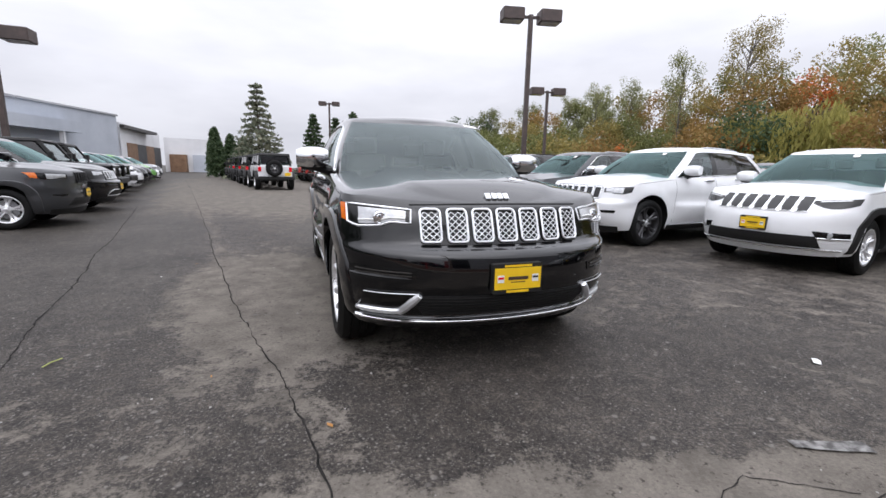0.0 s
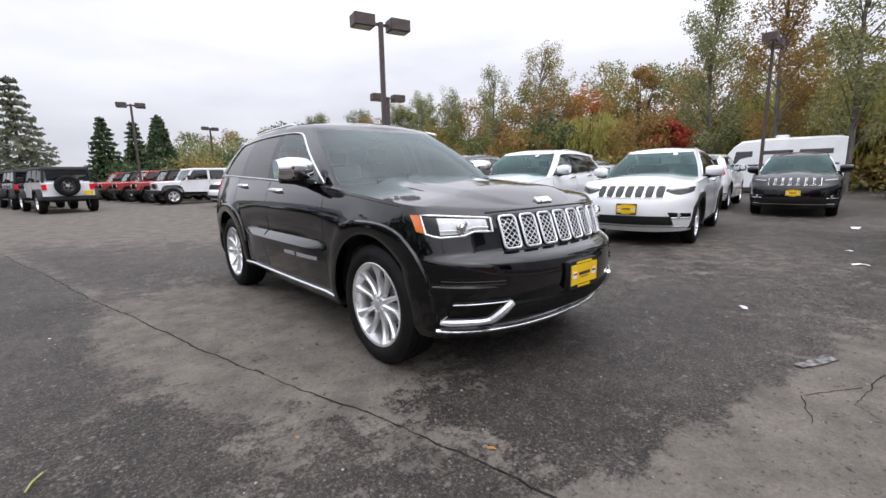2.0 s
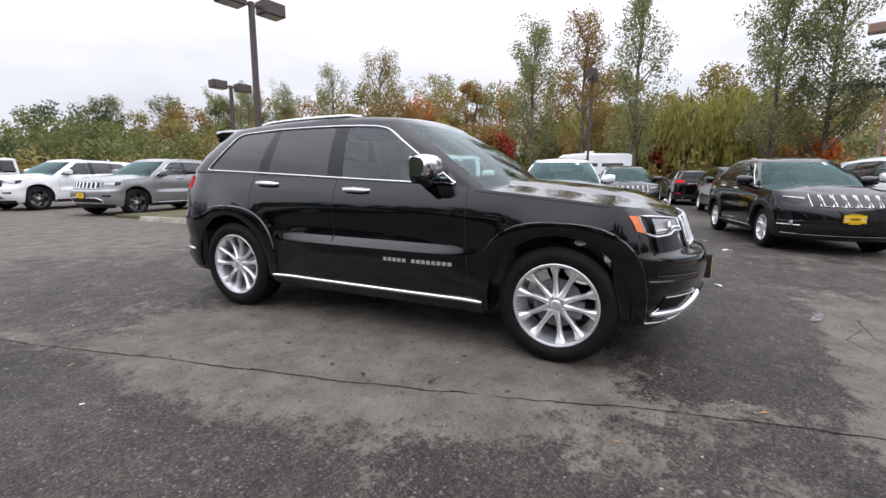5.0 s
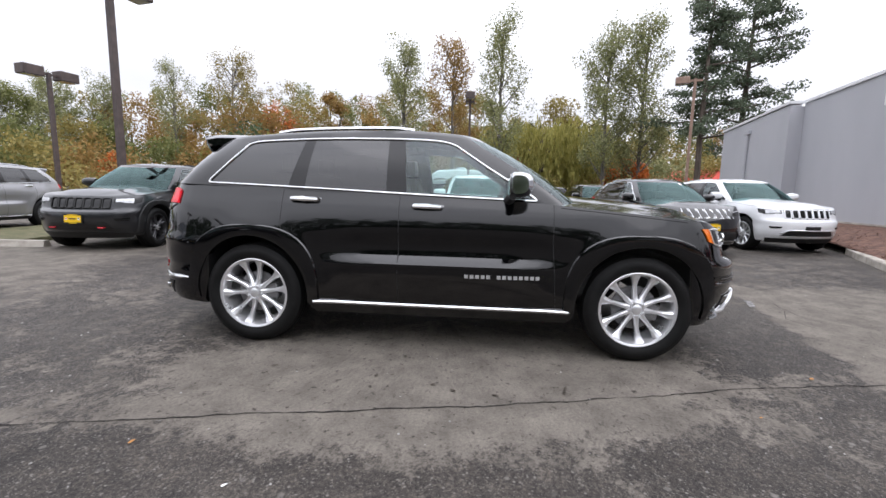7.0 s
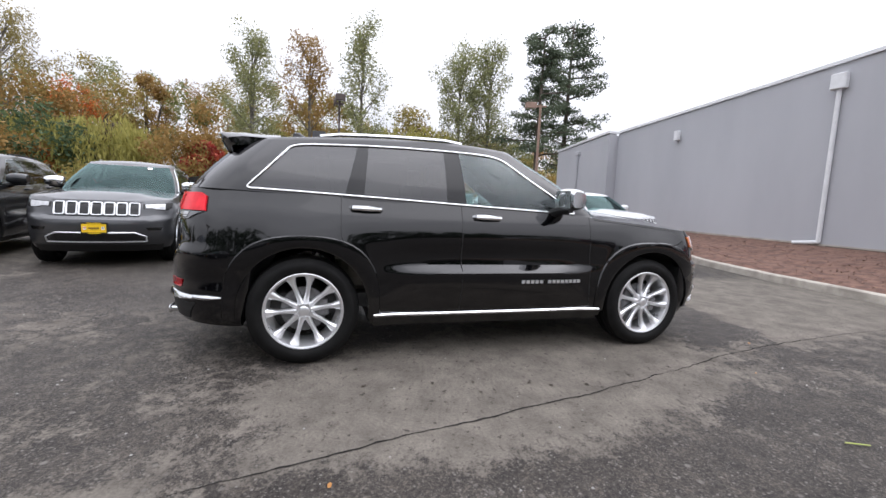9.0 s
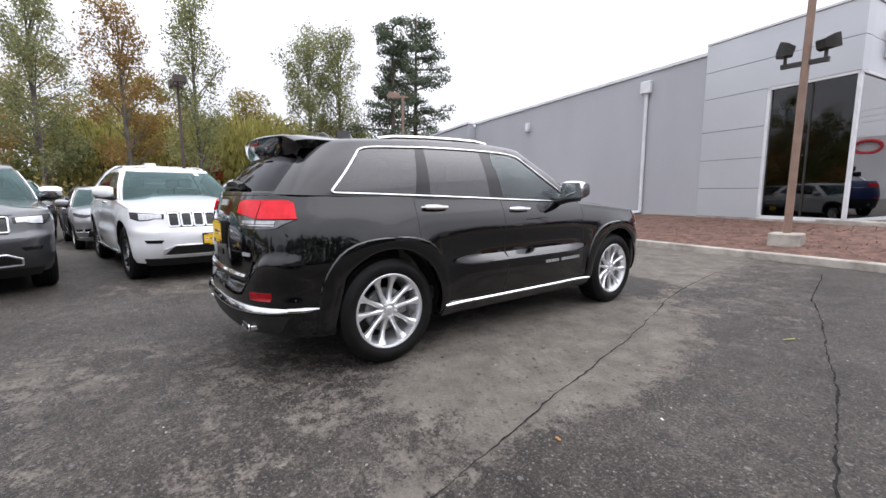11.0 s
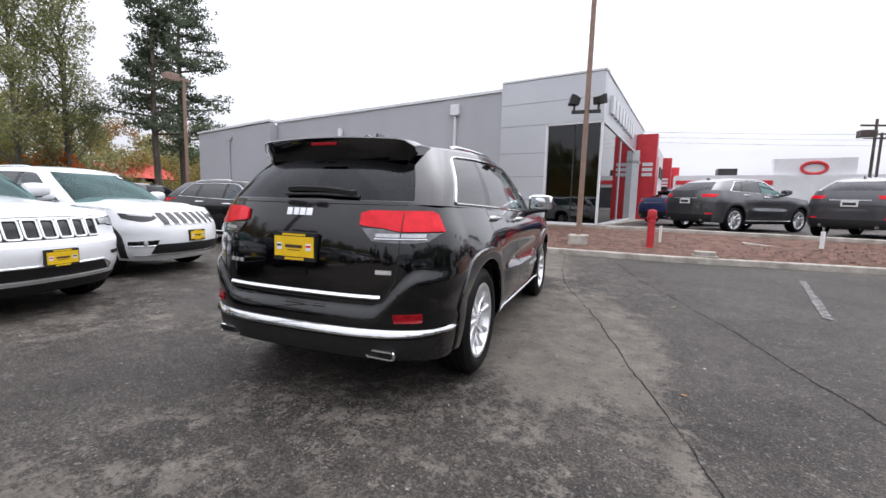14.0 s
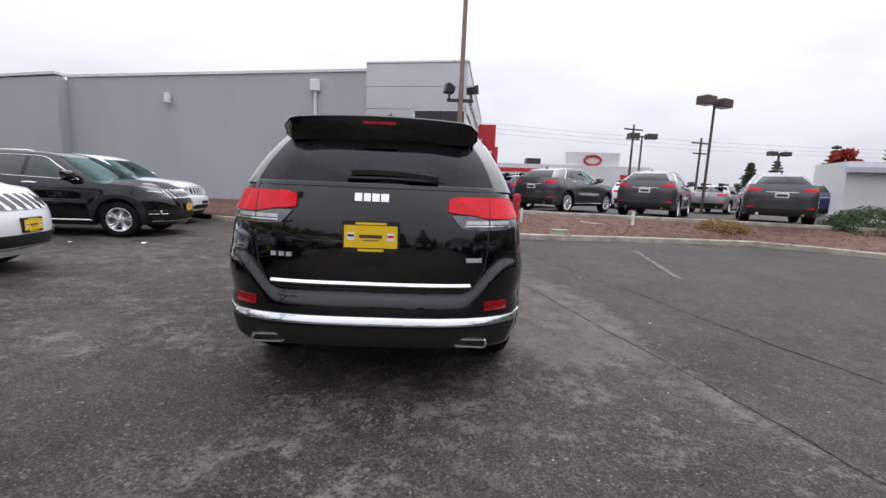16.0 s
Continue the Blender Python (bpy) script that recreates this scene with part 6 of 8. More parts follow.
def off_roader(m, colour, label, name="off_roader", group="parked cars", top=None, spare=True, plate=True):
    """A boxy four-door off-roader: flat wings, round lamps, hard top and a spare wheel on the tailgate."""
    root = thing(name, m, label, "car", group)
    P = dict(R=0.41, tw=0.26, rim=0.24)
    top = top or M_TRIM
    tub = Geo()
    prof = [(-1.15, 0.62), (-1.05, 1.16), (-0.75, 1.22), (1.95, 1.24), (2.02, 1.18), (2.02, 0.55)]

    def row(x, k):
        return [(x, y * (1 - 0.004 * k), z - 0.012 * k) for y, z in prof]

    tub.loft([row(-0.79, 2), row(-0.80, 0), row(-0.78, 0), row(0.78, 0), row(0.80, 0), row(0.79, 2)], False)
    tub.add([(-0.79, y, z) for y, z in prof], [tuple(range(6))]).add([(0.79, y, z) for y, z in prof], [tuple(range(5, -1, -1))])
    part("tub", tub, colour, root)
    hood = Geo()
    hood.loft([[(-w, y, z0), (-w, y, z1 - 0.05), (-w + 0.05, y, z1), (w - 0.05, y, z1), (w, y, z1 - 0.05), (w, y, z0)] for y, w, z0, z1 in ((-2.02, 0.56, 0.72, 1.10), (-1.98, 0.60, 0.70, 1.13), (-1.5, 0.65, 0.70, 1.17), (-1.0, 0.70, 0.70, 1.19))], True, True, True)
    part("bonnet", hood, colour, root)
    gr = Geo().loft([[(-w, -2.04 + d, z0), (w, -2.04 + d, z0), (w + 0.02, -2.04 + d, z1), (-w - 0.02, -2.04 + d, z1)] for w, d, z0, z1 in ((0.56, 0, 0.72, 1.09), (0.58, 0.04, 0.70, 1.11))], True, True, True)
    grille = part("grille", gr, colour, root, "upright slotted grille")
    for i in range(7):
        x = -0.27 + 0.09 * i
        part("slot", Geo().box(x - 0.025, -2.052, 0.78, x + 0.025, -2.03, 1.04, 0.008), M_GLOSSBLACK, grille)
    for sx in (1, -1):
        part("headlamp", Geo().lathe([(0.01, 0.095), (-0.02, 0.092), (-0.028, 0.07), (-0.035, 0.0)], 18, "y", (sx * 0.43, -2.04, 0.93)), M_CLEARLENS, root, "round headlamp")
        for y0, y1 in ((-1.98, -0.98), (1.02, 1.98)):
            w = Geo()
            ym, h = (y0 + y1) / 2, (y1 - y0) / 2
            pts = [(y0 - 0.02, 0.62), (y0 + 0.12, 0.90), (y0 + 0.25, 0.97), (y1 - 0.25, 0.97), (y1 - 0.10, 0.86), (y1, 0.58)]
            w.loft([[(sx * 0.64, y, z), (sx * 0.95, y, z - 0.01), (sx * 0.955, y, z - 0.06), (sx * 0.64, y, z - 0.05)] for y, z in pts], True, True, True)
            part("wing", w, M_TRIM if colour is not M_RED else M_TRIM, root)
        part("side_step", Geo().box(min(sx * 0.72, sx * 0.9), -0.9, 0.42, max(sx * 0.72, sx * 0.9), 0.95, 0.48, 0.02), M_TRIM, root)
        part("tail_lamp", Geo().box(min(sx * 0.66, sx * 0.80), 2.0, 0.92, max(sx * 0.66, sx * 0.80), 2.06, 1.14, 0.012), M_REDLENS, root)
        part("mirror", Geo().box(min(sx * 0.84, sx * 1.02), -0.78, 1.26, max(sx * 0.84, sx * 1.02), -0.68, 1.45, 0.02), M_TRIM, root)
        for wy in (-1.48, 1.50):
            wheel(root, P, "five", sx * 0.80, wy, M_RIM if colour is M_WHITE else M_DARKRIM, 13 * sx)
        for y0, y1, t0, t1 in ((-0.66, 0.25, -0.36, 0.25), (0.38, 1.12, 0.38, 1.12), (1.24, 1.93, 1.24, 1.84)):
            q = [(sx * 0.775, y0, 1.30), (sx * 0.775, y1, 1.30), (sx * 0.715, t1, 1.70), (sx * 0.715, t0, 1.70)]
            part("side_window", Geo().add(q + [(x - sx * 0.01, y, z) for x, y, z in q], [(0, 1, 2, 3), (7, 6, 5, 4), (0, 4, 5, 1), (1, 5, 6, 2), (2, 6, 7, 3), (3, 7, 4, 0)]), M_PRIVACY, root)
        part("door_gap", Geo().box(min(sx * 0.798, sx * 0.804), 0.31, 0.62, max(sx * 0.798, sx * 0.804), 0.32, 1.22), M_TRIM, root)
    # hard top: pillars and roof
    cab = Geo()
    cab.loft([[(-w, y0, z), (w, y0, z), (w, y1, z), (-w, y1, z)] for w, y0, y1, z in ((0.70, -0.50, 1.98, 1.70), (0.73, -0.52, 1.98, 1.74), (0.71, -0.45, 1.95, 1.80), (0.62, -0.30, 1.85, 1.82))], True, True, True)
    part("roof", cab, top, root, "black hard top" if top is M_TRIM else "")
    for sx in (1, -1):
        for y0, t0, w in ((-0.78, -0.46, 0.05), (0.315, 0.315, 0.055), (1.18, 1.18, 0.055), (1.965, 1.92, 0.05)):
            pil = Geo().loft([[(sx * 0.785, y0 - w, 1.20), (sx * 0.785, y0 + w, 1.20), (sx * 0.70, y0 + w, 1.20), (sx * 0.70, y0 - w, 1.20)], [(sx * 0.72, t0 - w, 1.72), (sx * 0.72, t0 + w, 1.72), (sx * 0.65, t0 + w, 1.72), (sx * 0.65, t0 - w, 1.72)]], True)
            part("pillar", pil, top, root)
    part("windshield", Geo().add([(-0.70, -0.80, 1.22), (0.70, -0.80, 1.22), (0.64, -0.48, 1.70), (-0.64, -0.48, 1.70)], [(0, 1, 2, 3)]), M_GLASS, root)
    part("rear_window", Geo().box(-0.62, 1.955, 1.28, 0.62, 1.975, 1.68, 0.004), M_PRIVACY, root)
    part("cabin_floor", Geo().box(-0.7, -0.9, 0.7, 0.7, 1.9, 1.1), M_INTERIOR, root)
    part("front_bumper", Geo().box(-0.80, -2.24, 0.56, 0.80, -2.02, 0.74, 0.04), M_TRIM, root)
    part("rear_bumper", Geo().box(-0.82, 1.98, 0.52, 0.82, 2.16, 0.68, 0.03), M_TRIM, root)
    part("chassis", Geo().box(-0.55, -1.95, 0.45, 0.55, 1.95, 0.64), M_TRIM, root)
    if spare:
        sp = wheel(root, dict(R=0.40, tw=0.25, rim=0.22), "five", 0.05, 2.16, M_DARKRIM)
        sp.name = "spare_wheel"
        sp.matrix_basis = pose(0.06, 2.16, 1.08, 0, 0, 90)
        part("spare_carrier", Geo().box(-0.1, 2.0, 0.96, 0.2, 2.12, 1.2, 0.02), M_TRIM, root)
    if plate:
        part("licence_plate", Geo().box(-0.72, 2.165, 0.72, -0.42, 2.18, 0.87, 0.004), M_YELLOW, root, "yellow plate")
    return root


def van(m, label):
    root = thing("van", m, label, "van")
    b = Geo()
    rr = []
    for y, w, z0, z1 in ((-2.9, 0.72, 0.35, 0.95), (-2.8, 0.92, 0.32, 1.08), (-2.2, 1.0, 0.3, 1.25), (-1.45, 1.0, 0.3, 2.35), (-1.1, 1.0, 0.3, 2.62), (0, 1.0, 0.3, 2.70), (2.6, 1.0, 0.3, 2.68), (2.9, 0.98, 0.35, 2.6)):
        tp = 0.86 if z1 > 2 else 0.95
        rr.append([(-w, y, z0), (w, y, z0), (w * 1.01, y, (z0 + z1) / 2), (w * tp, y, z1 - 0.1), (w * tp * 0.85, y, z1), (-w * tp * 0.85, y, z1), (-w * tp, y, z1 - 0.1), (-w * 1.01, y, (z0 + z1) / 2)])
    b.loft(rr, True, True, True)
    part("body", b, M_WHITE, root)
    for sx in (1, -1):
        for y0, y1 in ((-1.4, -0.6), (-0.3, 1.0), (1.15, 2.45)):
            q = [(sx * 0.995, y0, 1.5), (sx * 0.995, y1, 1.5), (sx * 0.935, y1, 2.1), (sx * 0.935, y0 + 0.1, 2.1)]
            part("side_window", Geo().add(q + [(x * 0.97, y, z) for x, y, z in q], [(0, 1, 2, 3), (7, 6, 5, 4), (0, 4, 5, 1), (1, 5, 6, 2), (2, 6, 7, 3), (3, 7, 4, 0)]), M_PRIVACY, root)
        for wy in (-1.9, 1.9):
            wheel(root, dict(R=0.36, tw=0.22, rim=0.21), "steel", sx * 0.86, wy, M_RIM)
        part("side_stripe", Geo().box(min(sx * 1.0, sx * 1.012), -1.3, 1.36, max(sx * 1.0, sx * 1.012), 2.7, 1.44), M_BLUE, root, "blue stripe")
    part("windshield", Geo().add([(-0.86, -2.16, 1.32), (0.86, -2.16, 1.32), (0.78, -1.5, 2.22), (-0.78, -1.5, 2.22)], [(0, 1, 2, 3)]), M_PRIVACY, root)
    part("roof_vent", Geo().box(-0.3, 0.2, 2.66, 0.3, 0.75, 2.86, 0.06), M_WHITE, root)
    return root

# ---- the cars ----
def at(x, y, heading, z=0.0):
    """Pose of a car whose nose points along the heading, in degrees from +x to the left."""
    return pose(x, y, z, 0, 0, heading + 90)


LOT = 188.0
hero, HS = car(pose(0.055, 0, 0), ESTATE, M_BLACK, "suv", "glossy black off-road estate with bright trim, parked on asphalt", "car", detail=2, style="twin", mirror=M_CHROME, back_plate=True, lower=None, arch=M_BLACK)


def badge_bars(root, name, fn, spans, z0, z1, mat, label, off=0.006):
    """Raised lettering that stands as plain strokes: one bar for each letter."""
    holder = None
    for a, b in spans:
        g = Geo().patch([(a, z1), ((a + b) / 2, z1), (b, z1)], [(a, z0), ((a + b) / 2, z0), (b, z0)], fn, off, 0.008, 2)
        if holder is None:
            holder = part(name, g, mat, root, label)
        else:
            part("stroke", g, mat, holder)


for sx in (1, -1):
    flank = lambda y, z, o, sx=sx: (sx * (HS.width(y, z) + o), y, z)
    badge_bars(hero, "door_badge", flank, [(-0.20 - 0.040 * k, -0.228 - 0.040 * k) for k in range(5)] + [(-0.435 - 0.040 * k, -0.463 - 0.040 * k) for k in range(8)], 0.592, 0.618, M_SATIN, "row of small bright strokes on the door")
badge_bars(hero, "tailgate_badge", HS.r, [(0.10, 0.06), (0.05, 0.012), (0.004, -0.036), (-0.044, -0.088)], 1.160, 1.203, M_SATIN, "bright strokes above the plate")
badge_bars(hero, "trim_badge", HS.r, [(-0.53, -0.62)], 0.838, 0.862, M_SATIN, "small bright tailgate badge")
badge_bars(hero, "drive_badge", HS.r, [(0.44, 0.47), (0.485, 0.515), (0.53, 0.56)], 0.842, 0.866, M_SATIN, "small bright tailgate badge")
nose = part("nose_badge", Geo().box(-0.079, -0.024, 0.0, -0.045, 0.024, 0.012, 0.003).moved(pose(0, -2.08, 1.034, 38)), M_SATIN, hero, "bright strokes on the bonnet lip")
for a in (-0.036, 0.002, 0.042):
    part("stroke", Geo().box(a, -0.024, 0.0, a + 0.032, 0.024, 0.012, 0.003).moved(pose(0, -2.08, 1.034, 38)), M_SATIN, nose)
for sx, w in ((-0.30, 0.50), (0.28, 0.44)):
    part("wiper", Geo().tube([(sx - w / 2, -0.99, 1.175), (sx, -1.02, 1.185), (sx + w / 2, -0.97, 1.19)], 0.010, 6), M_TRIM, hero, "black wiper at the foot of the windscreen")
part("window_sticker", Geo().add([(0.44, -0.37, 1.635), (0.58, -0.36, 1.62), (0.585, -0.385, 1.60), (0.445, -0.395, 1.615)], [(0, 1, 2, 3)]), M_PAPER, hero, "white paper sticker in the windscreen", smooth=0)
G = "parked cars"
# the row beside it, noses to the aisle
car(at(5.72, 4.84, LOT), ESTATE, M_GREY, "suv", "dark grey off-road car with bright grille slots", "car", G, sticker=True, style="five", mirror=M_CHROME)
car(at(5.75, 2.22, LOT), ESTATE, M_WHITE, "suv", "white off-road car with bright grille slots, dark wheels", "car", G, sticker=True, style="five", rim=M_DARKRIM)
car(at(6.82, -0.14, LOT + 2), COMPACT, M_WHITE, "suv", "white compact off-road car with slim dark headlamps", "car", G, sticker=True, style="five", face="slim", tail="plain", lower=M_TRIM)
car(at(7.4, -4.6, LOT), COMPACT, M_DKBLACK, "suv", "black compact off-road car beside the planting bed", "car", G, sticker=True, style="five", face="slim", tail="plain", lower=M_TRIM)
kerb_car, kerb_shell = car(at(8.4, -7.15, LOT), ESTATE, M_WHITE, "suv", "white off-road car with bright mesh grille near the kerb", "car", G, style="twin", plate=False)
part("plate_holder", Geo().patch([(x, 0.62) for x in np.linspace(-0.17, 0.17, 6)], [(x, 0.48) for x in np.linspace(-0.17, 0.17, 6)], kerb_shell.f, 0.012, 0.02), M_TRIM, kerb_car, "empty black plate holder")
hook_car, hook_shell = car(at(5.3, 7.28, LOT), ESTATE, M_CHARCOAL, "suv", "charcoal off-road car with red tow hooks", "car", G, style="five", rim=M_DARKRIM, chrome=False, lower=M_TRIM)
for sx in (-0.42, 0.42):
    c = hook_shell.f(sx, 0.44, 0.0)
    part("tow_hook", Geo().tube([(c[0] - 0.035, c[1] + 0.02, 0.44), (c[0] - 0.035, c[1] - 0.05, 0.44), (c[0] + 0.035, c[1] - 0.05, 0.44), (c[0] + 0.035, c[1] + 0.02, 0.44)], 0.014, 8), M_HYDRANT, hook_car, "red tow hook")
car(at(5.5, 12.8, LOT), ESTATE, M_SILVER, "suv", "silver off-road car with bright side trim", "car", G, style="five", rim=M_DARKRIM)
car(at(5.0, 17.2, LOT), ESTATE, M_WHITE, "suv", "white off-road car with dark nose slots and wheels", "car", G, style="five", rim=M_DARKRIM, chrome=False, plate=False)
off_roader(at(3.4, 22.4, LOT), M_WHITE, "white boxy off-roader with a black hard top", top=M_WHITE)
for k, (x, y) in enumerate(((2.9, 25.4), (2.3, 28.3), (1.8, 31.2), (1.3, 34.1))):
    off_roader(at(x, y, LOT), M_RED, "red boxy off-roader with flat black wings", top=M_RED if k % 2 else M_TRIM)
# off-roaders lined up along the far aisle, tails towards the camera
for k, (x, y, c) in enumerate(((-2.3, 20.8, M_WHITE), (-3.3, 25.8, M_DKBLACK), (-4.2, 30.6, M_GREY), (-5.1, 35.2, M_SILVER), (-5.9, 39.8, M_GREY), (-6.7, 44.4, M_DKBLACK))):
    off_roader(at(x, y, 101), c, "boxy off-roader with a spare wheel on its tailgate", top=M_TRIM)
# the row across the aisle, noses towards it
car(at(-7.25, 5.55, 8), variant(COMPACT, amber=True, front=[(0.22, 0.12), (0.4, 0.03), (0.5, 0.0), (0.8, 0.03), (1.0, 0.07), (1.1, 0.3)], grille=(0.80, 0.98, 0.36), top=[(-2.32, 1.0), (-1.8, 1.06), (-0.9, 1.09), (0, 1.1), (1, 1.14), (2.32, 1.18)]), M_GREY, "suv", "grey compact off-road car with amber turn signals", "car", G, style="five", face="wide", tail="plain", chrome=False, lower=M_GREY)
car(at(-7.65, 8.45, 8), ESTATE, M_DKBLACK, "suv", "black off-road car with a glossy bonnet", "car", G, style="five", rim=M_RIM)
off_roader(at(-8.3, 11.4, 9), M_DKBLACK, "black boxy off-roader with a hard top")
off_roader(at(-8.9, 14.3, 9), M_DKBLACK, "black boxy off-roader with a hard top")
for x, y, c, P, txt in ((-9.5, 17.2, M_WHITE, COMPACT, "white compact off-road car"), (-10.1, 20.1, M_DKBLACK, COMPACT, "black compact off-road car"), (-10.7, 23.0, M_DKBLACK, COMPACT, "black compact off-road car"), (-11.2, 25.9, M_GREEN, COMPACT, "bright green compact off-road car"), (-11.8, 28.8, M_WHITE, SEDAN, "white saloon car"), (-12.4, 31.7, M_SILVER, COMPACT, "silver compact off-road car"), (-13.0, 34.6, M_WHITE, COMPACT, "white compact off-road car")):
    car(at(x, y, 9), P, c, "car", txt + " parked in the row across the aisle", "car", G, style="five", face="slim" if P is COMPACT else "wide", tail="plain", chrome=False, plate=False)
# second row behind
car(at(13.5, -1.25, LOT), COMPACT, M_DKBLACK, "suv", "black compact off-road car facing the aisle", "car", G, style="five", face="slim", tail="plain", lower=M_TRIM)
car(at(14.6, -4.9, LOT - 3), COMPACT, M_DKBLACK, "suv", "black compact off-road car with a window sticker", "car", G, sticker=True, style="five", face="slim", tail="plain", chrome=False, plate=False)
car(at(14.5, 1.4, 8), ESTATE, M_WHITE, "suv", "white off-road car seen from its tail", "car", G, style="five", plate=False)
car(at(13.2, 5.4, LOT), COMPACT, M_GREY, "suv", "grey compact off-road car behind the front row", "car", G, style="five", face="slim", tail="plain", lower=M_TRIM)
car(at(12.8, 8.3, LOT), COMPACT, M_DKBLACK, "suv", "black compact off-road car behind the front row", "car", G, style="five", face="slim", tail="plain")
car(at(17.6, -7.6, 8), COMPACT, M_DKBLACK, "suv", "black car with red tail lamps in the second row", "car", G, style="five", face="slim", tail="plain", plate=False)
car(at(21.0, -3.8, 8), COMPACT, M_DKBLACK, "suv", "black car with red tail lamps by the trees", "car", G, style="five", face="slim", tail="plain", plate=False)
car(at(10.36, 3.21, LOT) @ Matrix.Scale(0.86, 4), COMPACT, M_SILVER, "suv", "low silver crossover close behind the front row", "car", G, style="five", face="slim", tail="plain", lower=M_TRIM)
van(at(25.2, 1.8, 96), "white high-roofed van with a blue side stripe")
# on the forecourt
car(at(-5.68, -12.43, 222, 0.52), COUPE, M_MIDGREY, "suv", "dark grey coupe-like off-road car on the forecourt", "car", "forecourt cars", style="twin", tail="plain", roofrack=False, plate=False)
car(at(-8.83, -11.44, 233, 0.52), COUPE, M_MIDGREY, "suv", "grey coupe-like off-road car with red tail lamps", "car", "forecourt cars", style="twin", tail="plain", roofrack=False, plate=False)
car(at(-12.17, -10.0, 236, 0.52), COUPE, M_MIDGREY, "suv", "grey coupe-like off-road car near the bush", "car", "forecourt cars", style="twin", tail="plain", roofrack=False, plate=False)
car(at(-4.9, -15.6, 225, 0.52), SEDAN, M_BLUE, "saloon", "dark blue saloon car by the showroom", "car", "forecourt cars", style="twin", tail="plain", roofrack=False, plate=False)
car(at(-15.5, -17.8, 222, 0.52), SEDAN, M_SILVER, "saloon", "silver saloon car beyond the grey forecourt cars", "car", "forecourt cars", style="five", tail="plain", roofrack=False, plate=False)
car(at(-11.2, -19.5, 255, 0.52), SEDAN, M_WHITE, "saloon", "white saloon car far across the forecourt", "car", "forecourt cars", style="five", tail="plain", roofrack=False, plate=False)
car(at(-19.5, -14.5, 200, 0.52), COMPACT, M_BLUE, "suv", "blue car at the far side of the forecourt", "car", "forecourt cars", style="five", tail="plain", plate=False)

# ---- lamps, pole, hydrant and small things outdoors ----
def lamp_post(x, y, h, turn=0.0, heads=2, mat=None, z=0.0, slim=1.0, k=1.0, label="brown steel car-park lamp with two box heads"):
    mat = mat or M_BROWNPOLE
    t = thing("street_lamp", pose(x, y, z, 0, 0, turn), label, "street lamp", "car-park lamps")
    part("pole", Geo().loft([[(a * k_, b * k_, zz) for a, b in ((-0.075, -0.075), (0.075, -0.075), (0.075, 0.075), (-0.075, 0.075))] for k_, zz in ((slim, 0.3), (0.9 * slim, h))], True, False, True), mat, t)
    part("base", Geo().lathe([(0, 0.27), (0.32, 0.25), (0.36, 0.22), (0.36, 0.0)], 20, "z"), M_CONCRETE, t)
    part("arm", Geo().box(-0.38 * k, -0.04, h - 0.12, 0.38 * k, 0.04, h - 0.04), mat, t)
    for sx in ((1, -1) if heads == 2 else (1,)):
        hd = part("lamp_head", Geo().box(min(sx * 0.28 * k, sx * k), -0.28 * k, h - 0.10 - 0.14 * k, max(sx * 0.28 * k, sx * k), 0.28 * k, h - 0.10 + 0.24 * k, 0.03), mat, t)
        part("lens", Geo().box(min(sx * 0.34 * k, sx * 0.94 * k), -0.22 * k, h - 0.112 - 0.14 * k, max(sx * 0.34 * k, sx * 0.94 * k), 0.22 * k, h - 0.096 - 0.14 * k), M_CLEARLENS, hd)
    return t


lamp_post(6.62, 9.24, 6.35, -12)
lamp_post(17.8, 0.55, 5.85, 2, slim=0.7, k=0.8)
lamp_post(15.1, -8.7, 6.0, 70, 1, M_TANPOLE, slim=0.75, k=0.72)
lamp_post(12.8, 17.8, 5.75, -12)
lamp_post(1.4, 26.4, 5.45, -12, slim=0.8, k=0.68)
lamp_post(9.0, 41.0, 5.9, 20, slim=0.8, k=0.75)
lamp_post(-9.3, 12.6, 4.9, 0)
lamp_post(-13.4, -15.8, 5.7, 25, z=0.1, slim=0.6)
lamp_post(-15.1, -26.2, 5.2, 0, z=0.3, slim=0.7)
lamp_post(-31.7, -34.2, 5.3, 0, z=0.3)

POLE = (-0.95, -7.45)
t = thing("flood_light_pole", pose(*POLE, 0.15), "tall tan pole with two flood lights in a concrete base", "light pole")
part("pole", Geo().cyl((0, 0, 0.2), (-0.06, 0.0, 11.0), 0.068, 0.058, 16), M_TANPOLE, t)
part("base", Geo().box(-0.25, -0.25, -0.12, 0.25, 0.25, 0.30, 0.035), M_CONCRETE, t, "rough concrete block")
part("cross_arm", Geo().box(-0.36, -0.04, 3.44, 0.36, 0.04, 3.52), M_DARKMETAL, t)
for sx, yaw in ((1, -75), (-1, 150)):
    h = Geo().loft([[(-w, d, z0), (w, d, z0), (w, d, z1), (-w, d, z1)] for w, d, z0, z1 in ((0.09, -0.13, -0.07, 0.08), (0.15, 0.0, -0.11, 0.12), (0.16, 0.12, -0.115, 0.125))], True, True, True)
    h.moved(pose(sx * 0.30, 0.02, 3.76, 14, 0, yaw))
    fl = part("flood_light", h, M_DARKMETAL, t, "dark box flood light")
    part("bracket", Geo().tube([(sx * 0.30, 0, 3.50), (sx * 0.30, 0, 3.70)], 0.03, 8), M_DARKMETAL, fl)
    part("glass", Geo().box(-0.135, 0.122, -0.09, 0.135, 0.13, 0.1).moved(pose(sx * 0.30, 0.02, 3.76, 14, 0, yaw)), M_DARKGLASS, fl)

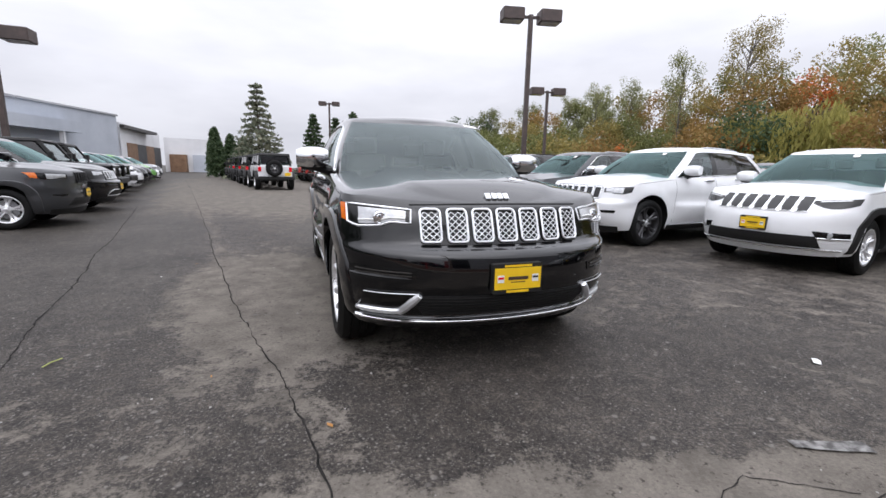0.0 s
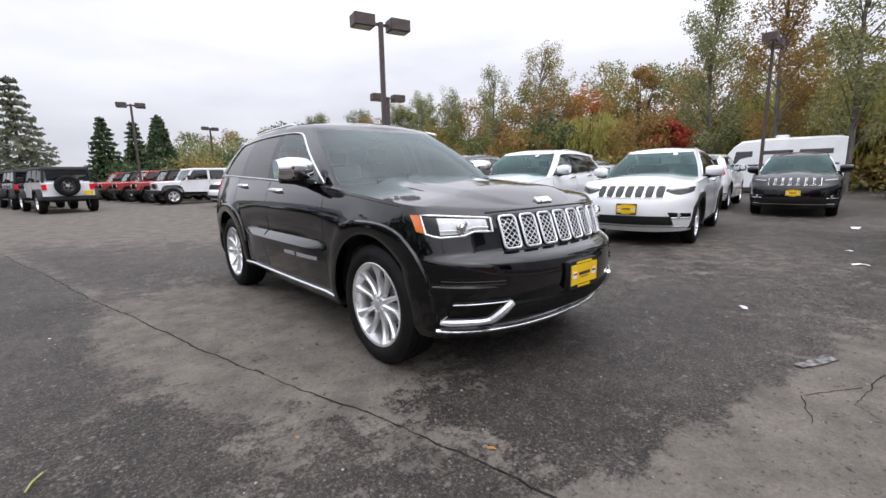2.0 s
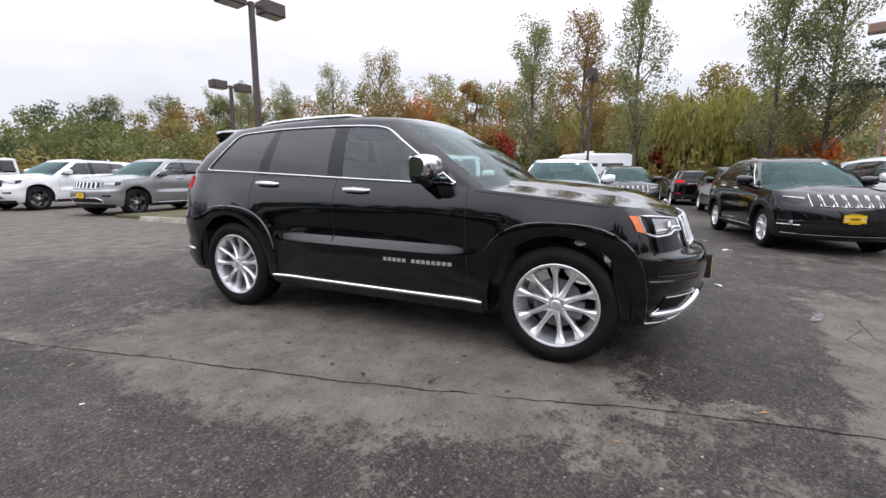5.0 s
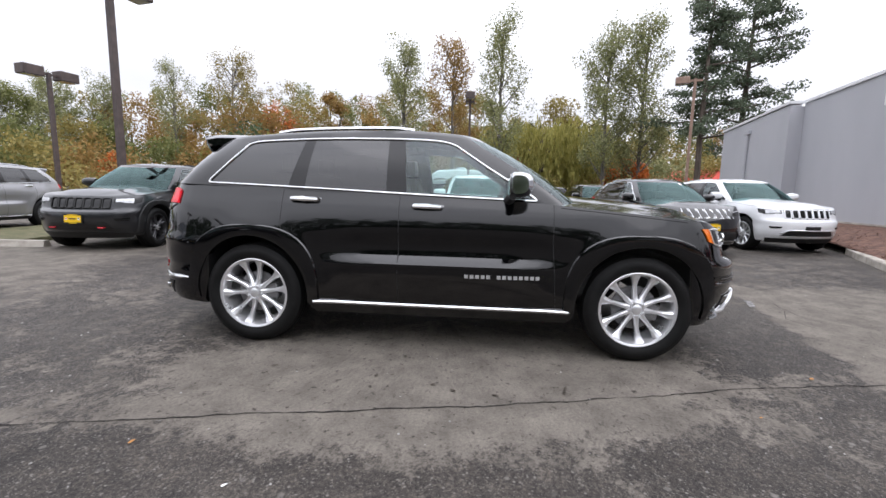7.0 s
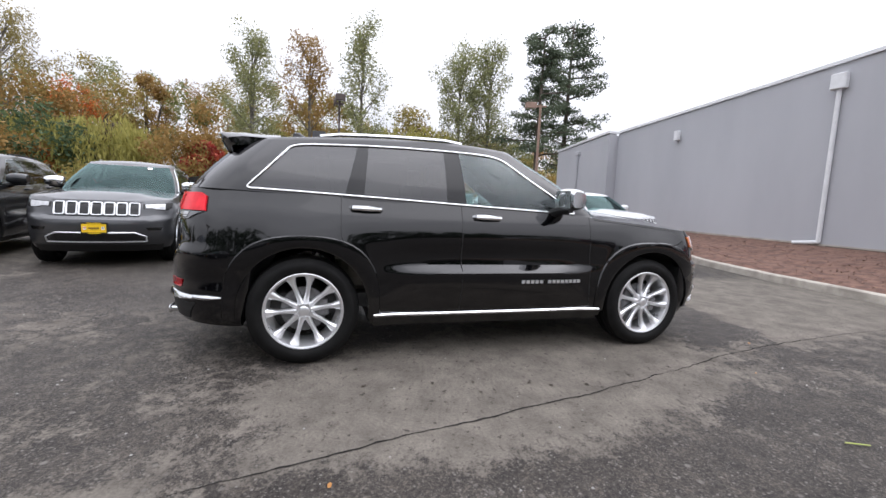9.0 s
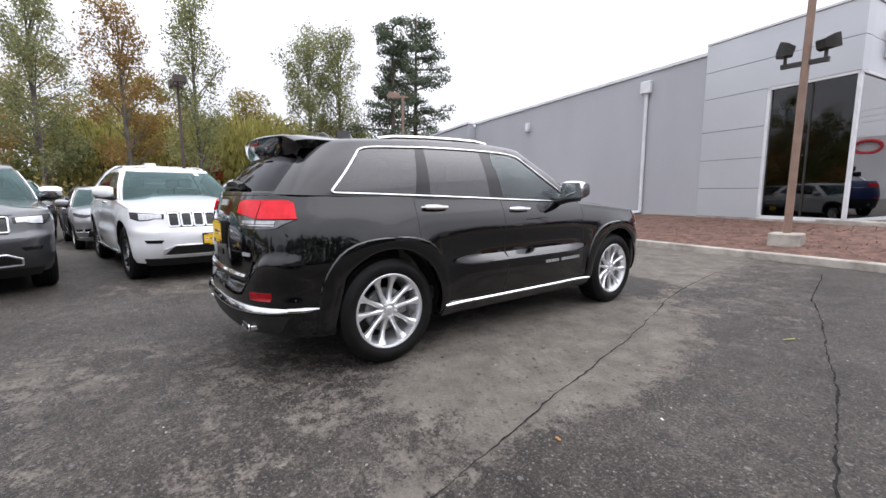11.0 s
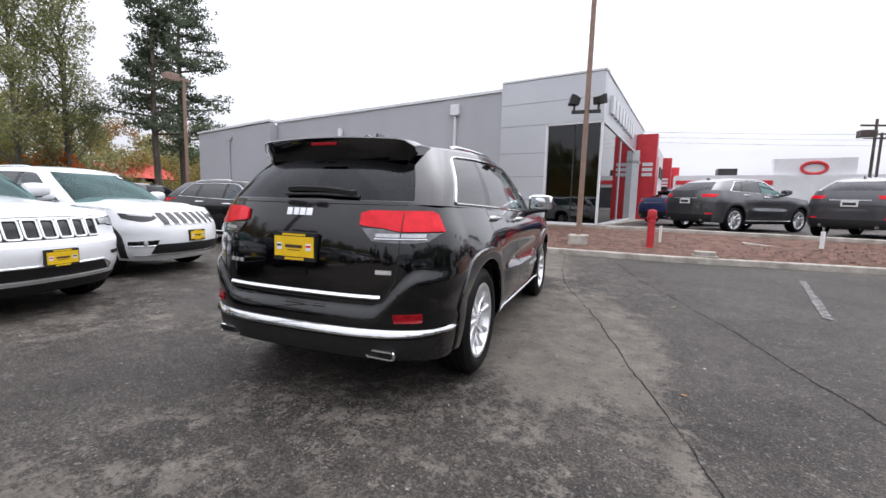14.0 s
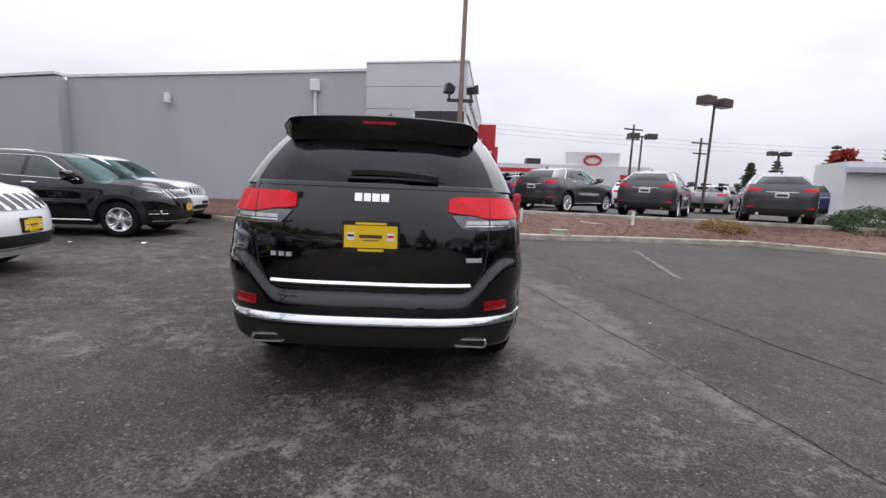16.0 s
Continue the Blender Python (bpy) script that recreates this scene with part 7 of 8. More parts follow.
t = thing("fire_hydrant", pose(-2.68, -7.38, 0.18), "red upright hydrant post in the mulch", "hydrant")
part("barrel", Geo().lathe([(-0.1, 0.085), (0.66, 0.085), (0.67, 0.1), (0.72, 0.1), (0.73, 0.085), (0.80, 0.088)], 18, "z"), M_HYDRANT, t)
part("cap", Geo().lathe([(0.80, 0.10), (0.82, 0.105), (0.95, 0.105), (0.97, 0.095), (0.98, 0.05), (1.0, 0.045), (1.0, 0.0)], 18, "z"), M_HYDRANT, t)
for a in (0, 180):
    part("outlet", Geo().cyl((0.05, 0, 0.78), (0.12, 0, 0.78), 0.04, n=12).moved(pose(0, 0, 0, 0, 0, a + 20)), M_HYDRANT, t)
part("flange", Geo().lathe([(-0.02, 0.13), (0.04, 0.13), (0.04, 0.08)], 18, "z"), M_HYDRANT, t)
t = thing("marker_post", pose(-2.95, -7.9, 0.2), "short white marker post by the hydrant", "post", "marker posts")
part("post", Geo().cyl((0, 0, -0.1), (0, 0, 0.55), 0.035, n=10), M_PAPER, t)
t = thing("marker_post", pose(-6.35, -8.0, 0.25), "short white marker post in the mulch", "post", "marker posts")
part("post", Geo().cyl((0, 0, -0.1), (0, 0, 0.52), 0.045, n=10), M_PAPER, t)
t = thing("concrete_block", pose(-3.76, -6.62, 0.10, 0, 0, -6), "two stacked concrete pavers by the kerb", "block")
part("slab", Geo().box(-0.24, -0.15, 0.0, 0.24, 0.15, 0.085, 0.012), M_CONCRETE, t)
part("slab", Geo().box(-0.20, -0.13, 0.085, 0.22, 0.13, 0.17, 0.012), M_CONCRETE, t)
t = thing("concrete_bench", pose(-5.4, -8.3, 0.20, 0, -4, -5), "pale tilted concrete slab lying in the mulch", "slab")
part("slab", Geo().box(-0.55, -0.2, 0.05, 0.55, 0.2, 0.17, 0.02), M_CONCRETE, t)
# dark block that stands for the slab's dark underside
part("foot", Geo().box(-0.4, -0.16, -0.12, 0.4, 0.16, 0.05, 0.02), M_DARKMETAL, t)
t = thing("wheel_stop", pose(3.35, 9.0, 0.0, 0, 0, 98), "pale concrete wheel stop at the grass edge", "wheel stop")
part("bar", Geo().loft([[(-0.9, -0.09, 0), (-0.9, -0.06, 0.12), (-0.9, 0.06, 0.12), (-0.9, 0.09, 0)], [(0.9, -0.09, 0), (0.9, -0.06, 0.12), (0.9, 0.06, 0.12), (0.9, 0.09, 0)]], True, True, True), M_CONCRETE, t)
tagged(part("grass_island", Geo().prism([(3.6, 8.9), (3.4, 11.4), (9.6, 11.9), (9.8, 9.6)], -0.05, 0.09), M_GRASS, smooth=0), "worn grass island with a lamp", "grass", kind="structure")
tagged(part("litter", Geo().add([(-10.05, -6.35, 0.155), (-9.85, -6.42, 0.165), (-9.82, -6.3, 0.2), (-10.0, -6.25, 0.16)], [(0, 1, 2, 3)]), M_PAPER, smooth=0), "scrap of white paper on the kerb", "litter")

# fallen leaves and stones on the asphalt
def leaf_scrap(x, y, turn, size, mat, label):
    g = Geo().add([(0, -1, 0.02), (0.45, -0.2, 0.18), (0.3, 0.7, 0.06), (0, 1, 0.2), (-0.35, 0.6, 0.05), (-0.4, -0.3, 0.22)], [(0, 1, 5), (1, 2, 5), (2, 4, 5), (2, 3, 4)])
    g.v = [(a * size, b * size, c * size + 0.006) for a, b, c in g.v]
    t = thing("fallen_leaf", pose(x, y, 0, 0, 0, turn), label, "leaf", "fallen leaves")
    part("blade", g, mat, t, smooth=0)


M_LEAFDRY = surface("dry_leaf", (0.28, 0.12, 0.03), (0.4, 0.2, 0.05), rough=0.7, scale=30)
M_LEAFDARK = surface("wet_dark_leaf", (0.022, 0.018, 0.014), (0.05, 0.035, 0.022), rough=0.5, scale=30)
M_STICK = surface("green_stick", (0.3, 0.35, 0.08), (0.42, 0.45, 0.15), rough=0.6, scale=20)
leaf_scrap(-1.0, -2.58, 30, 0.024, M_LEAFDRY, "small dry orange leaf on the asphalt")
leaf_scrap(-2.25, 1.30, 80, 0.022, M_LEAFDRY, "small dry orange leaf on the asphalt")
leaf_scrap(-1.6, -1.9, 10, 0.014, M_LEAFDRY, "small dry orange leaf on the asphalt")
rl = random.Random(4)
for k in range(46):
    x, y = rl.uniform(-1.55, -0.95), rl.uniform(-1.1, 1.2)
    if k > 25:
        x, y = rl.uniform(-4.5, 1.5), rl.uniform(-5.5, 5.5)
    leaf_scrap(x, y, rl.uniform(0, 360), rl.uniform(0.010, 0.026), M_LEAFDARK, "small dark wet leaf on the asphalt")
t = thing("twig", pose(-2.51, -1.46, 0.012, 0, 0, 65), "pale green twig on the asphalt", "twig")
part("stem", Geo().tube([(-0.06, 0, 0), (0, 0.006, 0.003), (0.06, 0, 0)], 0.004, 6), M_STICK, t)
for k, (x, y, sc) in enumerate(((2.09, -2.78, 0.05), (5.04, -3.31, 0.09), (9.5, -2.9, 0.16), (6.2, -3.1, 0.05), (-2.48, 0.69, 0.013))):
    sh = thing("paper_scrap", pose(x, y, 0.0, 0, 0, 40 + 70 * k), "small crumpled scrap of white paper on the asphalt", "litter", "paper scraps")
    part("sheet", Geo().add([(-sc, -sc * 0.4, 0.006), (0, -sc * 0.5, 0.006 + sc * 0.15), (sc, -sc * 0.3, 0.008), (sc * 0.9, sc * 0.4, 0.006), (0, sc * 0.45, 0.006 + sc * 0.2), (-sc * 0.9, sc * 0.4, 0.008)], [(0, 1, 4, 5), (1, 2, 3, 4)]), M_PAPER, sh, smooth=0)
peb = Geo()
for k in range(900):
    x, y, r = rl.uniform(-6, 5), rl.uniform(-6.2, 7.5), rl.choice((0.004, 0.005, 0.006, 0.009))
    a = rl.uniform(0, 6.28)
    peb.add([(x + r * math.cos(a + q) * rl.uniform(0.7, 1.2), y + r * math.sin(a + q) * rl.uniform(0.7, 1.2), 0.001) for q in (0, 1.57, 3.14, 4.71)] + [(x, y, r * 0.9)], [(0, 1, 4), (1, 2, 4), (2, 3, 4), (3, 0, 4)])
M_PEBBLE = surface("pale_pebble", (0.16, 0.155, 0.145), (0.34, 0.33, 0.31), rough=0.8, scale=3)
tagged(part("gravel", peb, M_PEBBLE, smooth=0, weld=False), "scattered pale grit on the asphalt", "gravel", kind="stuff")
chips = Geo()
for k in range(9000):
    i, j = rl.random(), rl.random()
    q = i * (len(rings) - 1)
    a = int(q)
    c = min(int(j * (n - 1)), n - 2)
    p0, p1 = Vector(rings[a][c]), Vector(rings[a + 1][c + 1])
    p = Vector(rings[a][c]).lerp(Vector(rings[a + 1][c]), q - a).lerp(Vector(rings[a][c + 1]).lerp(Vector(rings[a + 1][c + 1]), q - a), j * (n - 1) - c)
    ang, ln, wd = rl.uniform(0, 6.28), rl.uniform(0.012, 0.04), rl.uniform(0.004, 0.010)
    d, e = Vector((math.cos(ang), math.sin(ang), rl.uniform(-0.3, 0.5))) * ln, Vector((-math.sin(ang), math.cos(ang), rl.uniform(-0.4, 0.4))) * wd
    p = p + Vector((0, 0, 0.012))
    chips.add([p - d - e, p + d - e, p + d + e, p - d + e], [(0, 1, 2, 3)])


def island_material(name, stops, rough=0.9):
    m, nn, l, p = node_material(name)
    g = nn.new("ShaderNodeNewGeometry")
    r = ramp_node(nn, stops)
    l.new(g.outputs["Random Per Island"], r.inputs["Fac"])
    l.new(r.outputs["Color"], p.inputs["Base Color"])
    p.inputs["Roughness"].default_value = rough
    return m


M_CHIP = island_material("bark_chip", [(0.0, (0.09, 0.05, 0.036)), (0.5, (0.15, 0.084, 0.06)), (0.9, (0.21, 0.122, 0.088)), (1.0, (0.30, 0.18, 0.11))])
tagged(part("bark_chips", chips, M_CHIP, smooth=0, weld=False), "loose red-brown bark chips", "mulch", kind="stuff")

# ---- buildings far off ----
def far_block(name, pts, z1, mat, label, cat="building"):
    t = tagged(new(name), label, cat)
    part("wall", Geo().prism(pts, 0.0, z1), mat, t, smooth=0)
    return t


# long pale shed on the far left: two roof lines, canopy and loading bays
shed = far_block("warehouse", [(-20.5, 36.1), (-17.5, 48.1), (-40.0, 53.0), (-43.0, 40.0)], 5.75, M_FARWALL, "long pale blue-grey warehouse with a canopy")
part("roof_edge", Geo().prism([(-20.35, 36.0), (-17.35, 48.2), (-17.7, 48.3), (-20.8, 36.1)], 5.75, 5.9), M_GREYWALL, shed, smooth=0)
part("canopy", Geo().prism([(-19.8, 33.0), (-17.9, 41.5), (-20.5, 42.0), (-22.5, 33.5)], 3.6, 4.5), M_FARWALL, shed, smooth=0)
for x, y in ((-19.6, 34.0), (-18.6, 39.5)):
    part("column", Geo().box(x - 0.15, y - 0.15, 0, x + 0.15, y + 0.15, 3.6), M_FARWHITE, shed)
shed2 = far_block("workshop", [(-17.4, 48.4), (-18.8, 68.0), (-40.0, 68.0), (-40, 54)], 5.2, M_FARWHITE, "white workshop with dark bay doors")
for k in range(4):
    y = 50.5 + 4.3 * k
    x = -17.4 - (y - 48.4) * 0.0714
    part("bay_door", Geo().box(x - 0.1, y, 0.0, x + 0.06, y + 3.2, 3.3), M_FARDARK if k % 2 else M_WOODBROWN, shed2)
part("roof_band", Geo().box(-20.0, 48.5, 4.7, -17.0, 60.0, 5.0), M_DARKMETAL, shed2)
office = far_block("office", [(-19.0, 71.0), (-9.5, 74.0), (-9.5, 82.0), (-19.0, 82.0)], 5.0, M_FARWHITE, "white two-storey office at the end of the aisle")
for k in range(3):
    part("garage_door", Geo().box(-18.4 + 2.9 * k, 70.9 + 0.9 * k, 0, -16.2 + 2.9 * k, 71.9 + 0.9 * k, 2.6), M_WOODBROWN if k == 0 else M_FARWALL, office)
low = far_block("far_shop", [(3.0, 62.0), (16.0, 60.0), (17.0, 68.0), (3.0, 68.0)], 3.4, M_FARWHITE, "low white building behind the off-roaders")
part("roof", Geo().box(2.5, 59.5, 3.4, 17.5, 68.5, 3.7), M_FARWALL, low)
# dealership across the street
dealer = far_block("dealership", [(-9.0, -56.0), (-29.0, -52.0), (-29.0, -66.0), (-9.0, -66.0)], 5.0, M_FARWHITE, "white car dealership with red trim across the street")
part("sign_wall", Geo().prism([(-18.5, -54.6), (-25.3, -53.2), (-25.3, -54.2), (-18.5, -55.6)], 1.0, 6.8), M_FARWHITE, dealer, smooth=0)
part("red_band", Geo().prism([(-9.0, -55.95), (-18.4, -54.0), (-18.4, -54.3), (-9.0, -56.25)], 3.9, 4.4), M_REDPANEL, dealer, smooth=0)
part("red_band", Geo().prism([(-25.4, -52.6), (-29.0, -51.9), (-29.0, -52.2), (-25.4, -52.9)], 3.4, 3.9), M_REDPANEL, dealer, smooth=0)
part("glazing", Geo().prism([(-10.0, -55.72), (-18.0, -54.05), (-18.0, -54.3), (-10.0, -56.0)], 0.8, 3.5), M_FARDARK, dealer, smooth=0)
ring_pts = [(-21.9 + 1.05 * math.cos(a), -53.80 - 0.2 * math.cos(a), 5.75 + 0.62 * math.sin(a)) for a in np.linspace(0, math.tau, 24, endpoint=False)]
part("emblem", Geo().tube(ring_pts, 0.16, 6, True), M_REDPANEL, dealer, "red oval emblem")
part("lettering", Geo().prism([(-20.4, -54.15), (-23.4, -53.55), (-23.4, -53.65), (-20.4, -54.25)], 4.4, 4.75), M_REDPANEL, dealer, "red bar of lettering", smooth=0)
part("rooftop_unit", Geo().box(-15.5, -58, 5.0, -13.5, -56.5, 5.9, 0.05), M_DARKMETAL, dealer)
blk = far_block("low_shop", [(-2.0, -62.0), (-8.8, -60.0), (-8.8, -68.0), (-2.0, -68.0)], 5.6, M_FARWHITE, "pale shop beside the dealership")
part("red_tower", Geo().box(-9.6, -59.5, 0.3, -8.7, -58.5, 6.2), M_REDPANEL, blk)
rv = far_block("motor_home", [(-17.2, -12.6), (-24.0, -10.4), (-24.8, -12.8), (-18.0, -15.0)], 3.0, M_FARWHITE, "white motor home beyond the bush", "vehicle")
part("awning", Geo().prism([(-17.0, -12.3), (-24.0, -10.0), (-24.1, -10.3), (-17.1, -12.6)], 2.55, 2.75), M_FARWALL, rv, smooth=0)
tent = thing("canopy_tent", pose(36.0, -18.2, 0.0, 0, 0, 20), "red canopy roof among the trees", "canopy")
part("roof", Geo().add([(-5, -3, 2.3), (5, -3, 2.3), (5, 3, 2.3), (-5, 3, 2.3), (-3, 0, 3.6), (3, 0, 3.6)], [(0, 1, 5, 4), (2, 3, 4, 5), (1, 2, 5), (3, 0, 4)]), M_REDROOF, tent, smooth=0)
for x, y in ((-4.8, -2.8), (4.8, -2.8), (4.8, 2.8), (-4.8, 2.8)):
    part("pole", Geo().cyl((x, y, 0), (x, y, 2.3), 0.06, n=8), M_WHITEMETAL, tent)
for x, y, h in ((-20.3, -39.0, 8.0), (-25.6, -36.2, 6.6)):
    t = thing("utility_pole", pose(x, y, 0.3, 0, 0, 15), "thin wooden utility pole with a cross-arm", "pole", "utility poles")
    part("pole", Geo().cyl((0, 0, -0.2), (0, 0, h), 0.13, 0.09, 10), M_BARK, t)
    part("cross_arm", Geo().box(-1.1, -0.06, h - 0.55, 1.1, 0.06, h - 0.42), M_BARK, t)
    part("cross_arm", Geo().box(-0.8, -0.06, h - 1.5, 0.8, 0.06, h - 1.38), M_BARK, t)
# overhead wires across the street
for k in range(3):
    g = Geo().tube([(-4.0 - 14 * i, -44.0 - 2 * i, 7.6 + 0.5 * k - 0.5 * math.sin(math.pi * (i % 4) / 4)) for i in range(9)], 0.012, 4)
    tagged(part("overhead_wire", g, M_DARKMETAL), "thin dark overhead wire across the street", "wire", "overhead wires")

# ---- trees ----
def leaf_cards(centres, radii, per, size, rng, squash=(1, 1, 1), droop=0.0):
    """Many small four-sided leaves, scattered in clumps."""
    centres, radii = np.asarray(centres, float), np.asarray(radii, float)
    n = len(centres) * per
    c = np.repeat(centres, per, 0)
    r = np.repeat(radii, per, 0)[:, None]
    d = rng.normal(size=(n, 3))
    d /= np.linalg.norm(d, axis=1)[:, None]
    p = c + d * r * (rng.random((n, 1)) ** 0.45) * np.array(squash)
    u = rng.normal(size=(n, 3))
    u[:, 2] -= droop
    u /= np.linalg.norm(u, axis=1)[:, None]
    w = np.cross(u, rng.normal(size=(n, 3)))
    w /= np.linalg.norm(w, axis=1)[:, None] + 1e-9
    s = size * rng.uniform(0.6, 1.4, (n, 1))
    a, b = u * s, w * s * 0.55
    v = np.stack([p - a, p + b * rng.uniform(0.6, 1.2, (n, 1)), p + a, p - b * rng.uniform(0.6, 1.2, (n, 1))], 1).reshape(-1, 3)
    return v


def cards_mesh(name, v, mat):
    n = len(v) // 4
    me = bpy.data.meshes.new(name)
    me.vertices.add(len(v))
    me.vertices.foreach_set("co", v.astype(np.float32).ravel())
    me.loops.add(4 * n)
    me.loops.foreach_set("vertex_index", np.arange(4 * n, dtype=np.int32))
    me.polygons.add(n)
    me.polygons.foreach_set("loop_start", np.arange(0, 4 * n, 4, dtype=np.int32))
    me.update()
    me.validate()
    me.materials.append(mat)
    return me


def crown(parent, v, mat, label=""):
    ob = new("crown", cards_mesh("crown", v, mat))
    ob.parent = parent
    if label:
        ob["label"] = label
    return ob


def cottonwood(x, y, h, w, mat, seed, label, bark=None, open_=1.0):
    """A tall, airy tree: forked trunk, rising limbs, loose leaf clumps with sky between them."""
    rng = np.random.default_rng(seed)
    t = thing("tree", pose(x, y, 0), label, "tree", "tall trees")
    g = Geo()
    g.tube([(0, 0, -0.2), (0.1, 0, h * 0.3), (-0.1, 0.1, h * 0.6), (0.05, 0, h * 0.95)], [h * 0.012, h * 0.010, h * 0.006, 0.02], 8)
    cs, rs = [], []
    for k in range(int(26 * open_) + 8):
        f = 0.22 + 0.75 * (k + rng.random()) / (int(26 * open_) + 8)
        a = rng.uniform(0, math.tau)
        reach = w / 2 * (0.35 + 0.75 * math.sin(math.pi * min(1, (f - 0.12) * 1.08)) ** 0.7) * rng.uniform(0.5, 1.05) * (1.28 - 0.62 * f)
        p0 = np.array([0, 0, h * (f - 0.10)])
        p1 = np.array([math.cos(a) * reach * 0.55, math.sin(a) * reach * 0.55, h * (f - 0.02)])
        p2 = np.array([math.cos(a) * reach, math.sin(a) * reach, h * min(0.99, f + 0.05)])
        g.tube([p0, p1, p2], [h * 0.0035, h * 0.0022, 0.012], 5)
        for q in np.linspace(0.45, 1.0, 4):
            c = p1 + (p2 - p1) * (q - 0.3) / 0.7
            cs.append(c + rng.normal(size=3) * 0.25)
            rs.append(h * 0.048 * rng.uniform(0.7, 1.25))
    part("trunk", g, bark or M_PALEBARK, t)
    crown(t, leaf_cards(cs, rs, 74, 0.078, rng, (1, 1, 1.3)), mat)
    return t


def round_tree(x, y, h, w, mat, seed, label):
    rng = np.random.default_rng(seed)
    t = thing("tree", pose(x, y, 0), label, "tree", "broad trees")
    g = Geo().tube([(0, 0, -0.2), (0.1, 0, h * 0.25), (0, 0.1, h * 0.6)], [h * 0.03, h * 0.022, h * 0.01], 8)
    cs, rs = [], []
    for k in range(60):
        d = rng.normal(size=3)
        d /= np.linalg.norm(d)
        c = np.array([d[0] * w / 2 * 0.85, d[1] * w / 2 * 0.85, h * 0.58 + d[2] * h * 0.36]) * np.array([1, 1, 1]) * 1.0
        c[:2] *= rng.uniform(0.4, 1.0)
        cs.append(c)
        rs.append(w * 0.13 * rng.uniform(0.6, 1.3))
        if k % 5 == 0:
            g.tube([(0, 0, h * 0.25), c * 0.6 + np.array([0, 0, h * 0.12]), c], [h * 0.012, h * 0.006, 0.02], 5)
    part("trunk", g, M_BARK, t)
    crown(t, leaf_cards(cs, rs, 110, 0.13, rng), mat)
    return t


def willow(x, y, h, w, mat, seed, label):
    """A dome from which long thin leafy shoots hang."""
    rng = np.random.default_rng(seed)
    t = thing("willow", pose(x, y, 0), label, "tree", "willows")
    g = Geo().tube([(0, 0, -0.2), (0.1, 0, h * 0.3), (0, 0.1, h * 0.7)], [h * 0.05, h * 0.035, h * 0.012], 8)
    vs = []
    for k in range(150):
        a, q = rng.uniform(0, math.tau), rng.uniform(0.15, 1.0) ** 0.6
        top = np.array([math.cos(a) * w / 2 * q, math.sin(a) * w / 2 * q, h * (0.60 + 0.40 * math.sqrt(max(0, 1 - q * q))) * rng.uniform(0.90, 1.04)])
        ln = top[2] * rng.uniform(0.35, 0.9)
        if k % 9 == 0:
            part("limb", Geo().tube([(0, 0, h * 0.35), top * np.array([0.5, 0.5, 0.95]), top], [h * 0.02, h * 0.01, 0.02], 5), M_BARK, t)
        m = 46
        f = rng.random(m)
        p = top + np.stack([np.cos(a) * 0.35 * f + rng.normal(size=m) * 0.16, np.sin(a) * 0.35 * f + rng.normal(size=m) * 0.16, -ln * f], 1)
        u = np.stack([rng.normal(size=m) * 0.25, rng.normal(size=m) * 0.25, -np.ones(m)], 1)
        u /= np.linalg.norm(u, axis=1)[:, None]
        b = np.cross(u, rng.normal(size=(m, 3)))
        b /= np.linalg.norm(b, axis=1)[:, None]
        s = rng.uniform(0.16, 0.34, (m, 1))
        vs.append(np.stack([p - u * s, p + b * 0.06, p + u * s, p - b * 0.06], 1).reshape(-1, 3))
    part("trunk", g, M_BARK, t)
    crown(t, np.concatenate(vs), mat)
    return t


def pine(x, y, h, w, mat, seed, label, clear=0.35):
    """A tall pine: bare stem below, flat uneven tiers of needles above."""
    rng = np.random.default_rng(seed)
    t = thing("pine", pose(x, y, 0), label, "tree", "pines")
    g = Geo().tube([(0, 0, -0.2), (0.12, 0.05, h * 0.4), (0, 0, h * 0.98)], [h * 0.016, h * 0.012, 0.04], 8)
    cs, rs = [], []
    for k in range(34):
        f = clear + (0.98 - clear) * (k + rng.random()) / 34
        a = rng.uniform(0, math.tau)
        reach = w / 2 * (1.05 - (f - clear) / (1 - clear) * 0.72) * rng.uniform(0.35, 1.35)
        z = h * f
        g.tube([(0, 0, z), (math.cos(a) * reach * 0.5, math.sin(a) * reach * 0.5, z + 0.1), (math.cos(a) * reach, math.sin(a) * reach, z + reach * 0.12)], [0.07, 0.045, 0.02], 5)
        for q in (0.4, 0.6, 0.8, 1.0):
            cs.append((math.cos(a) * reach * q + rng.normal() * 0.2, math.sin(a) * reach * q + rng.normal() * 0.2, z + reach * 0.12 * q + rng.normal() * 0.15))
            rs.append(h * 0.042 * rng.uniform(0.7, 1.2))
    part("trunk", g, M_BARK, t)
    crown(t, leaf_cards(cs, rs, 84, 0.09, rng, (1.25, 1.25, 0.6)), mat)
    return t


